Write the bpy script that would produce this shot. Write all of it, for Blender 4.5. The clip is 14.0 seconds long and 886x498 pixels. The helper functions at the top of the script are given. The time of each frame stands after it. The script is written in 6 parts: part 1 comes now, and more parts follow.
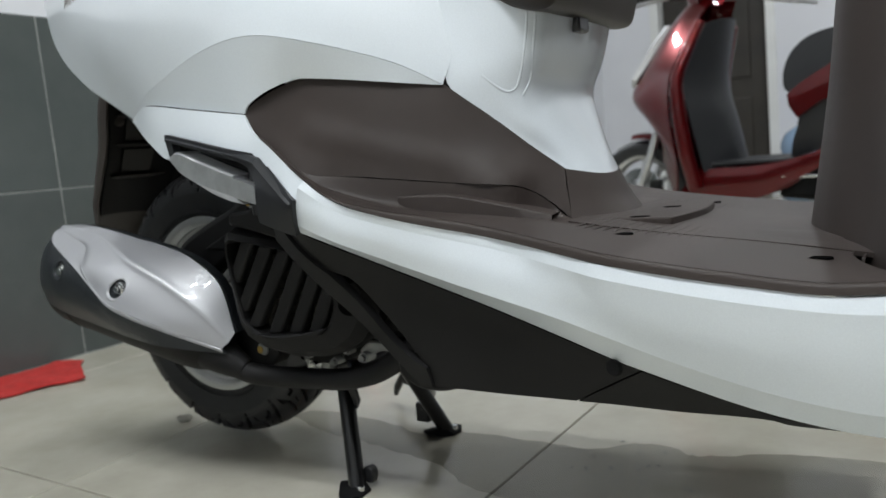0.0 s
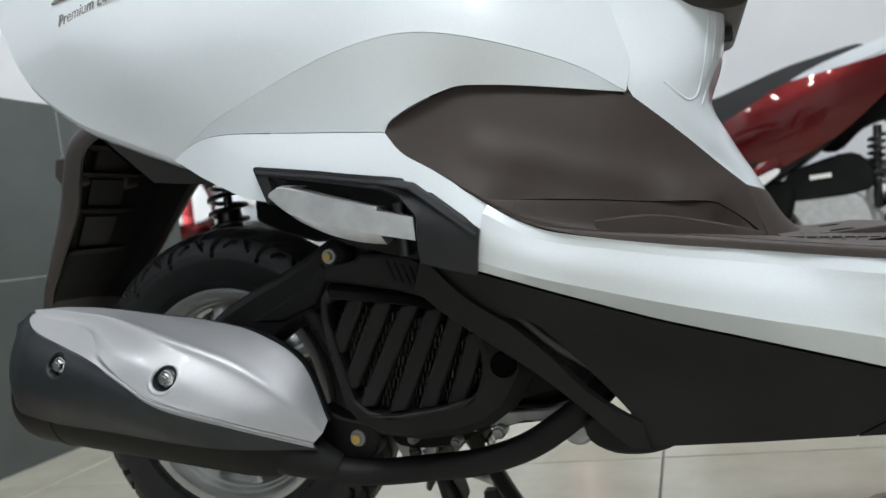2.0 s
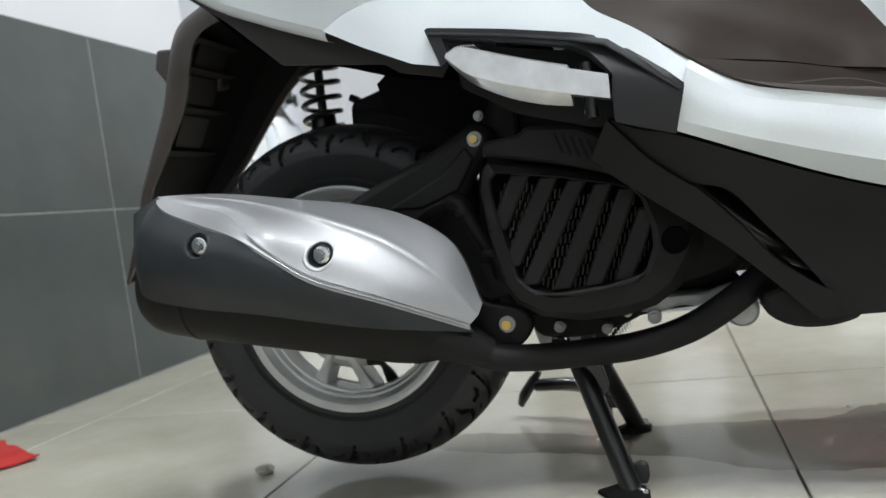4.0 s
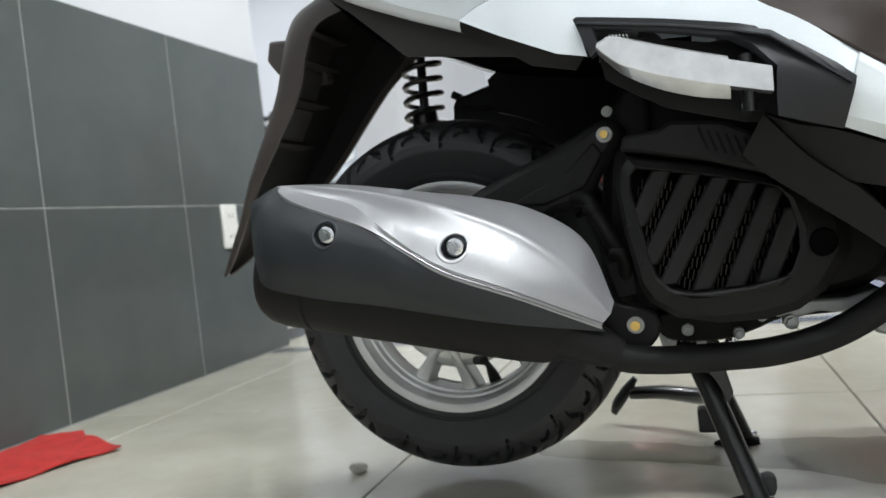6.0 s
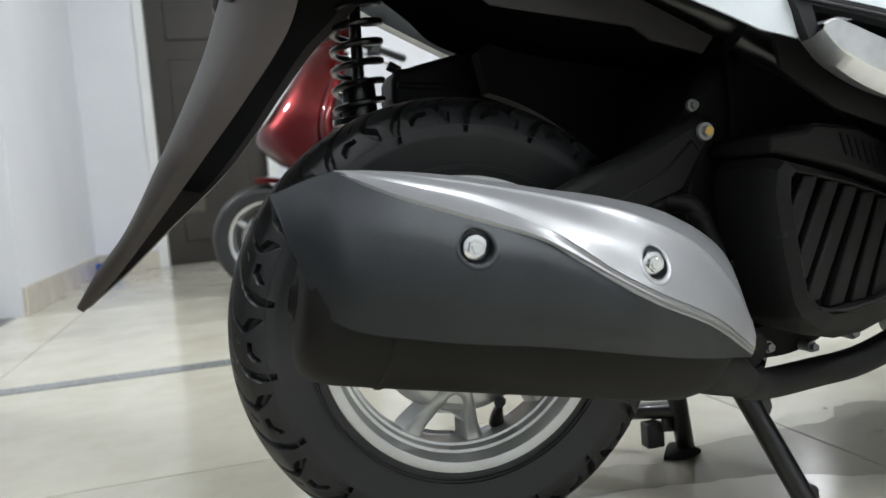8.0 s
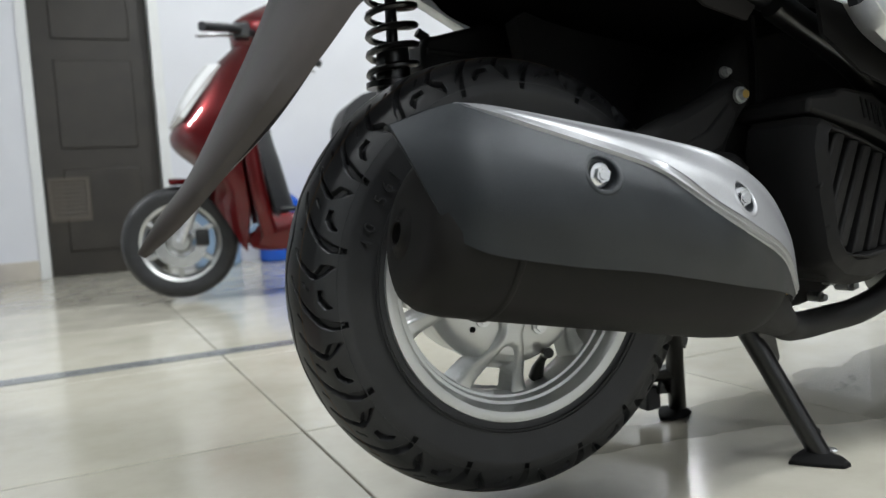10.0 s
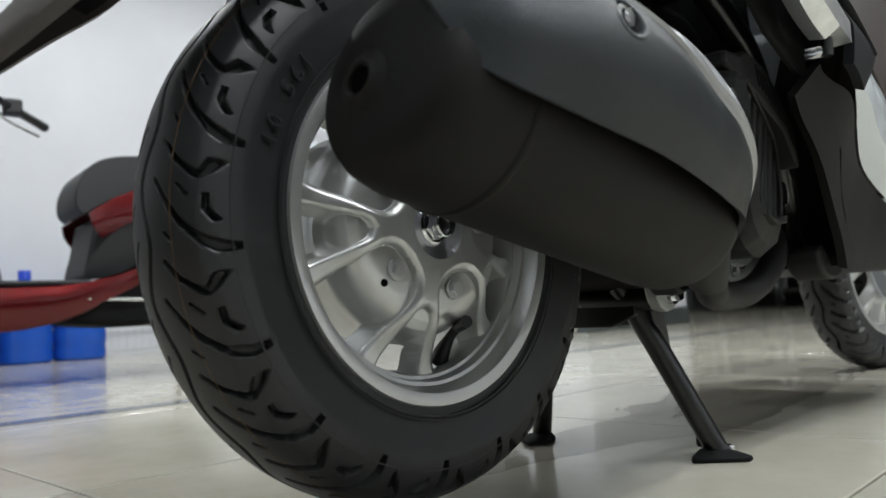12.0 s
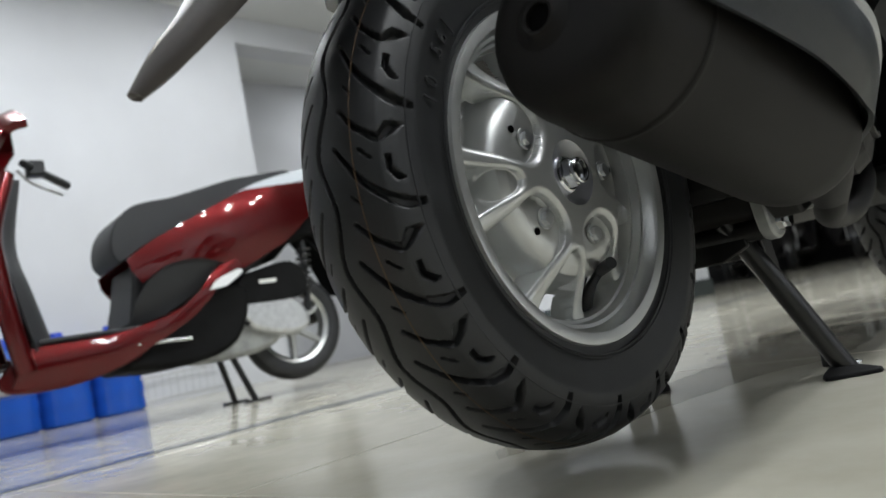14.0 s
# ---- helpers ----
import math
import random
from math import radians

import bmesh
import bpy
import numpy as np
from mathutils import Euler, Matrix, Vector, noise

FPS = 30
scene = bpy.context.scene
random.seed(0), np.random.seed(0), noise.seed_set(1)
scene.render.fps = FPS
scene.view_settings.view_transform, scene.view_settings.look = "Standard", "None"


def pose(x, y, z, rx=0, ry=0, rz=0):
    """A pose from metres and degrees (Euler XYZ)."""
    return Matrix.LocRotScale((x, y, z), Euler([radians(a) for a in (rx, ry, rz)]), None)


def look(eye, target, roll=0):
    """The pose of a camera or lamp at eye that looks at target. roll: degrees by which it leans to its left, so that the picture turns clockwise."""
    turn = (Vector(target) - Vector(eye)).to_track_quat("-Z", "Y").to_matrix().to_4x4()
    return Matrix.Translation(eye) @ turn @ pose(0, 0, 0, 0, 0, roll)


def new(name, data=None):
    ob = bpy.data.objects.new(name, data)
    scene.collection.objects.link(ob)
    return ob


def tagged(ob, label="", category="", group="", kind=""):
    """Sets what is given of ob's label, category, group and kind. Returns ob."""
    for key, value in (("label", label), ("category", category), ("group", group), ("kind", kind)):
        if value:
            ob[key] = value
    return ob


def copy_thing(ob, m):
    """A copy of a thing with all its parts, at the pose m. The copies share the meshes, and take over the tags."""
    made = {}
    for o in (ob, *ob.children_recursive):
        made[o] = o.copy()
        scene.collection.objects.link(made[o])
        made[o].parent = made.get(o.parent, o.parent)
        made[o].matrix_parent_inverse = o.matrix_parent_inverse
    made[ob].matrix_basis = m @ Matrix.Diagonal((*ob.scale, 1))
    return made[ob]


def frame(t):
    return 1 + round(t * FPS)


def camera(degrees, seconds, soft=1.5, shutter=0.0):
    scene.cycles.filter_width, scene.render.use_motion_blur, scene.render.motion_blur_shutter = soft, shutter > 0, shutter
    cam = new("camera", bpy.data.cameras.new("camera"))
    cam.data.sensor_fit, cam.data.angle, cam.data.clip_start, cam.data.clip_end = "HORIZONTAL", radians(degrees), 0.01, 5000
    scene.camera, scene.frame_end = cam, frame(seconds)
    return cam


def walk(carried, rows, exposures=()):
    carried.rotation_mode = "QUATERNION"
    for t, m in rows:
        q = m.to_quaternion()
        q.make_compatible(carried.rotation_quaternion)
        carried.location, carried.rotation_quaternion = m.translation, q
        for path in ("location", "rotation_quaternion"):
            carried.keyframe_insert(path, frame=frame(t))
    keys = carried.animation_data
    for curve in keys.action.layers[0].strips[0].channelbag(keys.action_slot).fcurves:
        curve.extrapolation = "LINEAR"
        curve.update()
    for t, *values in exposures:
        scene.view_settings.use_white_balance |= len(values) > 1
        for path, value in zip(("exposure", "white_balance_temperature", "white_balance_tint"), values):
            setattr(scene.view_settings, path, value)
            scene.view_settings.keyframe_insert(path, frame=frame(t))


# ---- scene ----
cam = camera(60.01, 14.0, soft=1.5, shutter=0.0)
cam.data.dof.use_dof, cam.data.dof.focus_distance, cam.data.dof.aperture_fstop = True, 0.68, 7.5
PATH = [
    (0.0, (0.9771, -0.8409, 0.4280), (0.4286, -0.0134, 0.3085), -5.35),
    (0.5, (0.7492, -0.8543, 0.4016), (0.3060, 0.0366, 0.3022), -6.37),
    (1.0, (0.6523, -0.8610, 0.4011), (0.3185, 0.0799, 0.3443), -7.41),
    (1.5, (0.6008, -0.8713, 0.3945), (0.2898, 0.0788, 0.3732), -8.32),
    (2.0, (0.5765, -0.8749, 0.3968), (0.2707, 0.0771, 0.3781), -8.25),
    (2.5, (0.5316, -0.8938, 0.3660), (0.2518, 0.0662, 0.3608), -7.87),
    (3.0, (0.4636, -0.9116, 0.3305), (0.1896, 0.0489, 0.2817), -7.82),
    (3.2, (0.4468, -0.9083, 0.3246), (0.1909, 0.0569, 0.2713), -7.43),
    (5.3, (0.3194, -0.9310, 0.3198), (-0.0071, 0.0137, 0.2890), -7.46),
    (5.5, (0.3197, -0.9350, 0.3183), (-0.0084, 0.0093, 0.2923), -7.12),
    (6.0, (0.2824, -0.9236, 0.3172), (-0.0260, 0.0272, 0.2867), -6.19),
    (6.5, (0.1099, -0.8542, 0.3657), (-0.0911, 0.1238, 0.3091), -5.86),
    (7.0, (-0.0723, -0.7645, 0.3681), (-0.1239, 0.2309, 0.2877), -6.31),
    (7.5, (-0.1593, -0.7347, 0.3668), (0.0291, 0.2432, 0.2768), -4.41),
    (8.0, (-0.2099, -0.7236, 0.3623), (0.0601, 0.2356, 0.2794), -4.61),
    (8.5, (-0.2109, -0.7202, 0.3605), (0.0862, 0.2316, 0.2840), -4.10),
    (9.0, (-0.2729, -0.7157, 0.3466), (0.0652, 0.2226, 0.2739), -3.62),
    (9.2, (-0.3205, -0.7114, 0.3340), (0.0483, 0.2155, 0.2647), -3.78),
    (11.3, (-0.4031, -0.5531, 0.2650), (0.1386, 0.2863, 0.2213), -0.89),
    (11.5, (-0.4089, -0.5226, 0.2363), (0.2016, 0.2692, 0.2203), -0.68),
    (12.0, (-0.4330, -0.4584, 0.1615), (0.2903, 0.2274, 0.2423), -2.94),
    (12.5, (-0.4373, -0.4379, 0.1332), (0.2991, 0.2251, 0.2681), -5.07),
    (13.0, (-0.4449, -0.4378, 0.1329), (0.2947, 0.2204, 0.2737), -5.76),
    (13.5, (-0.4851, -0.4083, 0.1234), (0.2556, 0.2503, 0.2561), -7.76),
    (14.0, (-0.5264, -0.3833, 0.1268), (0.1968, 0.3001, 0.2266), -11.06),
]
walk(cam, [(t, look(e, g, r)) for t, e, g, r in PATH], exposures=[(0.0, -0.46), (0.6, -0.40), (1.2, -0.36), (2.2, -0.27), (3.0, -0.18), (5.5, 0.0), (6.3, 0.02), (9.0, 0.07), (11.5, -0.07), (12.5, -0.11), (14.0, -0.09)])

# ---- light ----
world = bpy.data.worlds.new("world")
scene.world = world
world.use_nodes = True
world.node_tree.nodes["Background"].inputs[0].default_value = (0.75, 0.80, 0.86, 1)
world.node_tree.nodes["Background"].inputs[1].default_value = 0.05
scene.view_settings.exposure = 0.1


def area_lamp(name, x, y, z, size, power, color=(0.945, 0.985, 1.012)):
    data = bpy.data.lights.new(name, "AREA")
    data.shape, data.size, data.energy, data.color = "DISK", size, power, color
    ob = new(name, data)
    ob.matrix_world = pose(x, y, z)
    return ob


CEIL = 2.66
# round downlights, the front ones in pairs: x, y, diameter, power
LAMPS = [(x, y, 0.13, p) for x, p in ((-0.7, 3), (0.1, 7.5), (0.85, 12), (1.6, 15), (2.4, 16)) for y in (-1.55, -1.15)]
# last two are fill lamps, added to brighten the alcove and the passage
LAMPS += [(0.1, 0.75, 0.13, 13), (0.1, 1.15, 0.13, 11), (1.5, 0.75, 0.13, 13), (1.5, 1.15, 0.13, 12), (0.6, 3.1, 0.17, 18), (2.2, 3.1, 0.17, 15), (4.6, 4.80, 0.20, 9), (-2.2, 2.4, 0.25, 55)]
for lx, ly, size, power in LAMPS:
    area_lamp("ceiling_lamp", lx, ly, CEIL - 0.030, size, power)

# ---- materials ----
def principled(name, color, rough=0.5, metal=0.0, coat=0.0, coat_rough=0.05, spec=0.5):
    m = bpy.data.materials.new(name)
    m.use_nodes = True
    b = m.node_tree.nodes["Principled BSDF"]
    b.inputs["Base Color"].default_value = (*color, 1)
    b.inputs["Roughness"].default_value = rough
    b.inputs["Metallic"].default_value = metal
    b.inputs["Coat Weight"].default_value = coat
    b.inputs["Coat Roughness"].default_value = coat_rough
    b.inputs["Specular IOR Level"].default_value = spec
    return m


def coords(m, scale=1.0):
    n = m.node_tree.nodes
    g = n.new("ShaderNodeNewGeometry")
    s = n.new("ShaderNodeVectorMath")
    s.operation = "SCALE"
    s.inputs["Scale"].default_value = scale
    m.node_tree.links.new(g.outputs["Position"], s.inputs[0])
    return s.outputs[0]


def noise_tex(m, scale, detail=4.0, rough=0.55):
    t = m.node_tree.nodes.new("ShaderNodeTexNoise")
    t.inputs["Scale"].default_value, t.inputs["Detail"].default_value, t.inputs["Roughness"].default_value = scale, detail, rough
    m.node_tree.links.new(coords(m), t.inputs["Vector"])
    return t.outputs["Fac"]


def ramp(m, fac, stops):
    r = m.node_tree.nodes.new("ShaderNodeValToRGB")
    e = r.color_ramp.elements
    while len(e) < len(stops):
        e.new(0.5)
    for el, (p, c) in zip(e, stops):
        el.position = p
        el.color = (*c, 1) if len(c) == 3 else c
    m.node_tree.links.new(fac, r.inputs[0])
    return r.outputs[0]


def vary(m, color, scale, amount, detail=4.0):
    """Base colour varied by noise, amount up and down."""
    lo, hi = [c * (1 - amount) for c in color], [min(1, c * (1 + amount)) for c in color]
    m.node_tree.links.new(ramp(m, noise_tex(m, scale, detail), [(0.3, lo), (0.7, hi)]), m.node_tree.nodes["Principled BSDF"].inputs["Base Color"])


def rough_vary(m, scale, lo, hi):
    m.node_tree.links.new(ramp(m, noise_tex(m, scale), [(0.3, (lo,) * 3), (0.7, (hi,) * 3)]), m.node_tree.nodes["Principled BSDF"].inputs["Roughness"])


def relief(m, scale, strength, dist=0.001, detail=3.0):
    b = m.node_tree.nodes.new("ShaderNodeBump")
    b.inputs["Strength"].default_value, b.inputs["Distance"].default_value = strength, dist
    m.node_tree.links.new(noise_tex(m, scale, detail), b.inputs["Height"])
    m.node_tree.links.new(b.outputs[0], m.node_tree.nodes["Principled BSDF"].inputs["Normal"])


WHITE = principled("white_pearl_paint", (0.685, 0.735, 0.775), 0.32, 0.0, 0.8, 0.04)
vary(WHITE, (0.685, 0.735, 0.775), 700, 0.025, 2)
BROWN = principled("brown_textured_plastic", (0.040, 0.0310, 0.0275), 0.52)
vary(BROWN, (0.040, 0.0310, 0.0275), 9, 0.10)
relief(BROWN, 1500, 0.35, 0.0005, 2)
DARKBROWN = principled("dark_brown_plastic", (0.050, 0.0415, 0.0370), 0.42)
vary(DARKBROWN, (0.050, 0.0415, 0.0370), 12, 0.14)
relief(DARKBROWN, 900, 0.25, 0.0004, 2)
# shaded copy of the brown plastic: underside shade is put into the colour
SHADEBROWN = principled("shaded_brown_plastic", (0.015, 0.0125, 0.0115), 0.55)
vary(SHADEBROWN, (0.015, 0.0125, 0.0115), 12, 0.14)
BLACK = principled("black_grained_plastic", (0.0082, 0.0080, 0.0082), 0.55)
vary(BLACK, (0.0082, 0.0080, 0.0082), 14, 0.18)
relief(BLACK, 1400, 0.35, 0.0004, 2)
MATTE = principled("matt_black_guard_plastic", (0.0055, 0.0055, 0.0058), 0.75, spec=0.15)
vary(MATTE, (0.0055, 0.0055, 0.0058), 18, 0.25)
SATIN = principled("satin_black_holder", (0.014, 0.015, 0.017), 0.42)
relief(SATIN, 1700, 0.25, 0.0003, 2)
HEAT = principled("heatproof_grey_black_paint", (0.0235, 0.0272, 0.0310), 0.36, 0.35)
vary(HEAT, (0.0235, 0.0272, 0.0310), 20, 0.12)
relief(HEAT, 1500, 0.70, 0.0005, 2)
STEEL_BLACK = principled("black_painted_steel", (0.0045, 0.0046, 0.0050), 0.28, 0.0, 0.2, 0.1)
vary(STEEL_BLACK, (0.0045, 0.0046, 0.0050), 30, 0.2)
MUFF = principled("dull_black_muffler_steel", (0.0062, 0.0054, 0.0049), 0.62, 0.2)
vary(MUFF, (0.0062, 0.0054, 0.0049), 18, 0.2)
relief(MUFF, 1200, 0.3, 0.0004, 2)
MUFF.node_tree.nodes["Principled BSDF"].inputs["Specular IOR Level"].default_value = 0.32
SILVER = principled("silver_metallic_paint", (0.385, 0.39, 0.405), 0.48, 0.60, 0.55, 0.07)
vary(SILVER, (0.385, 0.39, 0.405), 1600, 0.10, 2)
RIMS = principled("silver_painted_alloy", (0.55, 0.56, 0.555), 0.33, 0.72, 0.5, 0.08)
vary(RIMS, (0.55, 0.56, 0.555), 25, 0.05)
ALU = principled("brushed_aluminium", (0.66, 0.67, 0.68), 0.34, 0.9)
vary(ALU, (0.66, 0.67, 0.68), 45, 0.14)
relief(ALU, 260, 0.10, 0.0004)
CASTING = principled("rough_cast_aluminium", (0.36, 0.37, 0.36), 0.5, 0.7)
vary(CASTING, (0.36, 0.37, 0.36), 30, 0.2)
relief(CASTING, 600, 0.4, 0.0006)
ZINC = principled("zinc_plated_steel", (0.72, 0.73, 0.74), 0.16, 1.0)
BRASS = principled("yellow_passivated_steel", (0.62, 0.42, 0.12), 0.3, 0.9)
RUBBER = principled("black_tyre_rubber", (0.0150, 0.0157, 0.0172), 0.45)
vary(RUBBER, (0.0150, 0.0157, 0.0172), 35, 0.18)
relief(RUBBER, 800, 0.25, 0.0004)
ORANGE = principled("orange_tread_line", (0.085, 0.046, 0.016), 0.6)
RED = principled("candy_red_paint", (0.088, 0.0006, 0.0016), 0.28, 0.65, 0.8, 0.02, 0.2)
vary(RED, (0.088, 0.0006, 0.0016), 900, 0.08, 2)
SEATM = principled("black_seat_vinyl", (0.0125, 0.0135, 0.0155), 0.5)
relief(SEATM, 900, 0.4, 0.0006)
SEATB = principled("dark_brown_seat_vinyl", (0.030, 0.024, 0.021), 0.42)
relief(SEATB, 900, 0.4, 0.0006)
WALLW = principled("white_wall_paint", (0.70, 0.712, 0.748), 0.6)
vary(WALLW, (0.70, 0.712, 0.748), 1.3, 0.05)
relief(WALLW, 90, 0.12, 0.001)
# for the assumed far wall only, dark to cut bounced light
WALLD = principled("dark_grey_wall_paint", (0.055, 0.055, 0.058), 0.6)
vary(WALLD, (0.055, 0.055, 0.058), 1.3, 0.12)
CEILM = principled("matt_white_ceiling", (0.76, 0.77, 0.77), 0.8)
vary(CEILM, (0.76, 0.77, 0.77), 1.1, 0.03)
TILEW = principled("grey_glazed_wall_tile", (0.080, 0.091, 0.090), 0.20)
GROUT = principled("pale_grout", (0.26, 0.27, 0.26), 0.8)
vary(GROUT, (0.26, 0.27, 0.26), 40, 0.15)
DARKGROUT = principled("dark_floor_grout", (0.16, 0.15, 0.13), 0.7)
vary(DARKGROUT, (0.16, 0.15, 0.13), 30, 0.2)
STRIP = principled("grey_granite_strip", (0.17, 0.18, 0.185), 0.16)
vary(STRIP, (0.17, 0.18, 0.185), 120, 0.25)
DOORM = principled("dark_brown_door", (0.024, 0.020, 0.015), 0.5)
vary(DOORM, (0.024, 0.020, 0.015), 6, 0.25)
FRAMEW = principled("white_door_frame", (0.72, 0.73, 0.72), 0.35)
vary(FRAMEW, (0.72, 0.73, 0.72), 8, 0.04)
SKIRT = principled("cream_skirting_tile", (0.55, 0.51, 0.44), 0.25)
vary(SKIRT, (0.55, 0.51, 0.44), 6, 0.12)
VENT = principled("brown_vent_frame", (0.085, 0.072, 0.056), 0.45)
PLATE = principled("white_socket_plastic", (0.80, 0.80, 0.77), 0.3)
CLOTH = principled("red_felt_cloth", (0.40, 0.022, 0.018), 0.9)
vary(CLOTH, (0.40, 0.022, 0.018), 60, 0.2)
relief(CLOTH, 500, 0.8, 0.001)
DRYLEAF = principled("crumpled_grey_wrapper", (0.30, 0.29, 0.25), 0.5)
LENS = principled("clear_lamp_lens", (0.75, 0.76, 0.76), 0.08, 0.0, 0.5)
# near-black without sheen: stands in for the shade inside openings
HOLE = principled("cavity_shade", (0.004, 0.004, 0.004), 0.9)
PRINT = principled("grey_gold_print", (0.22, 0.20, 0.18), 0.35, 0.4)
FIN = principled("bare_radiator_fin", (0.100, 0.092, 0.080), 0.5, 0.4)
vary(FIN, (0.100, 0.092, 0.080), 60, 0.25)
BLUEB = principled("blue_bottle_plastic", (0.03, 0.17, 0.80), 0.12)
BLUEB.node_tree.nodes["Principled BSDF"].inputs["Transmission Weight"].default_value = 0.45
CAPB = principled("blue_cap", (0.02, 0.07, 0.55), 0.35)
CLEARP = principled("clear_bottle_plastic", (0.82, 0.86, 0.88), 0.1)
PALEB = principled("pale_blue_bottle_plastic", (0.45, 0.62, 0.82), 0.12)
PALEB.node_tree.nodes["Principled BSDF"].inputs["Transmission Weight"].default_value = 0.5
CLEARP.node_tree.nodes["Principled BSDF"].inputs["Transmission Weight"].default_value = 0.8
GLOW = bpy.data.materials.new("lamp_diffuser")
GLOW.use_nodes = True
GLOW.node_tree.nodes["Principled BSDF"].inputs["Emission Color"].default_value = (0.97, 1, 0.98, 1)
GLOW.node_tree.nodes["Principled BSDF"].inputs["Emission Strength"].default_value = 40.0

for m in (MUFF, BLACK, HOLE, SATIN, BROWN):
    m.node_tree.nodes["Principled BSDF"].inputs["Specular IOR Level"].default_value = 0.32
BLACK.node_tree.nodes["Principled BSDF"].inputs["Specular IOR Level"].default_value = 0.22
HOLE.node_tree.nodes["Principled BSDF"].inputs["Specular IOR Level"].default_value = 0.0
POLISH = principled("turned_hub_steel", (0.74, 0.75, 0.80), 0.34, 1.0)

# floor tiles: polished beige porcelain, each a little different
TILEF = principled("polished_beige_porcelain", (0.52, 0.49, 0.43), 0.1, 0.0, 0.0)
nt = TILEF.node_tree
info = nt.nodes.new("ShaderNodeObjectInfo")
hsv = nt.nodes.new("ShaderNodeHueSaturation")
val = nt.nodes.new("ShaderNodeMapRange")
val.inputs["To Min"].default_value, val.inputs["To Max"].default_value = 0.94, 1.05
nt.links.new(info.outputs["Random"], val.inputs["Value"])
nt.links.new(val.outputs[0], hsv.inputs["Value"])
nt.links.new(ramp(TILEF, noise_tex(TILEF, 5.0, 9.0, 0.65), [(0.25, (0.38, 0.362, 0.296)), (0.5, (0.455, 0.435, 0.366)), (0.75, (0.515, 0.494, 0.424))]), hsv.inputs["Color"])
nt.links.new(hsv.outputs[0], nt.nodes["Principled BSDF"].inputs["Base Color"])
rough_vary(TILEF, 9, 0.11, 0.20)
nt.nodes["Principled BSDF"].inputs["Specular IOR Level"].default_value = 0.65
nt = TILEW.node_tree
info = nt.nodes.new("ShaderNodeObjectInfo")
hsv = nt.nodes.new("ShaderNodeHueSaturation")
val = nt.nodes.new("ShaderNodeMapRange")
val.inputs["To Min"].default_value, val.inputs["To Max"].default_value = 0.93, 1.07
nt.links.new(info.outputs["Random"], val.inputs["Value"])
nt.links.new(val.outputs[0], hsv.inputs["Value"])
nt.links.new(ramp(TILEW, noise_tex(TILEW, 7, 8, 0.6), [(0.3, (0.074, 0.087, 0.085)), (0.7, (0.091, 0.103, 0.100))]), hsv.inputs["Color"])
nt.links.new(hsv.outputs[0], nt.nodes["Principled BSDF"].inputs["Base Color"])


# ---- building tools ----
from mathutils.bvhtree import BVHTree
from mathutils.geometry import delaunay_2d_cdt


def part(name, bm, material, parent=None, label="", smooth=40, solid=0.0, bevel=0.0):
    me = bpy.data.meshes.new(name)
    if isinstance(bm, tuple):
        me.from_pydata(bm[0], [], bm[1])
        b2 = bmesh.new()
        b2.from_mesh(me)
        bmesh.ops.recalc_face_normals(b2, faces=b2.faces)
        b2.to_mesh(me)
        b2.free()
    else:
        bmesh.ops.recalc_face_normals(bm, faces=bm.faces)
        bm.to_mesh(me)
        bm.free()
    if smooth:
        for p in me.polygons:
            p.use_smooth = True
        me.set_sharp_from_angle(angle=radians(smooth))
    me.materials.append(material)
    ob = new(name, me)
    if parent:
        ob.parent = parent
    if label:
        ob["label"] = label
    if solid:
        s = ob.modifiers.new("thickness", "SOLIDIFY")
        s.thickness, s.offset = abs(solid), 0.0
        e = ob.modifiers.new("rim_edges", "EDGE_SPLIT")
        e.split_angle, e.use_edge_sharp = radians(max(smooth, 30)), False
    if bevel:
        b = ob.modifiers.new("edges", "BEVEL")
        b.width, b.segments, b.limit_method, b.angle_limit = bevel, 5 if bevel > 0.03 else 2, "ANGLE", radians(35)
        b.harden_normals = False
    return ob


def thing(name, label, category, group="", kind=""):
    return tagged(new(name), label, category, group, kind)


def catmull(pts, n=8):
    """A smooth polyline through the points, n steps a span."""
    p = [np.array(q, float) for q in pts]
    p = [2 * p[0] - p[1]] + p + [2 * p[-1] - p[-2]]
    out = []
    for i in range(1, len(p) - 2):
        for k in range(n):
            t = k / n
            out.append(0.5 * (2 * p[i] + (p[i + 1] - p[i - 1]) * t + (2 * p[i - 1] - 5 * p[i] + 4 * p[i + 1] - p[i + 2]) * t * t + (3 * p[i] - p[i - 1] - 3 * p[i + 1] + p[i + 2]) * t ** 3))
    out.append(p[-2])
    return out


def even(pts, n):
    """n points at even steps along a polyline."""
    p = np.array(pts, float)
    d = np.concatenate([[0], np.cumsum(np.linalg.norm(np.diff(p, axis=0), axis=1))])
    s = np.linspace(0, d[-1], n)
    return np.stack([np.interp(s, d, p[:, k]) for k in range(p.shape[1])], 1)


def grid_mesh(rows, close_u=False, close_v=False):
    """Verts and quads of a grid: rows is a list of equally long lists of points."""
    nu, nv = len(rows), len(rows[0])
    verts = [tuple(p) for r in rows for p in r]
    faces = []
    for i in range(nu if close_u else nu - 1):
        for j in range(nv if close_v else nv - 1):
            a, b = i * nv + j, i * nv + (j + 1) % nv
            c, d = ((i + 1) % nu) * nv + (j + 1) % nv, ((i + 1) % nu) * nv + j
            faces.append((a, b, c, d))
    return verts, faces


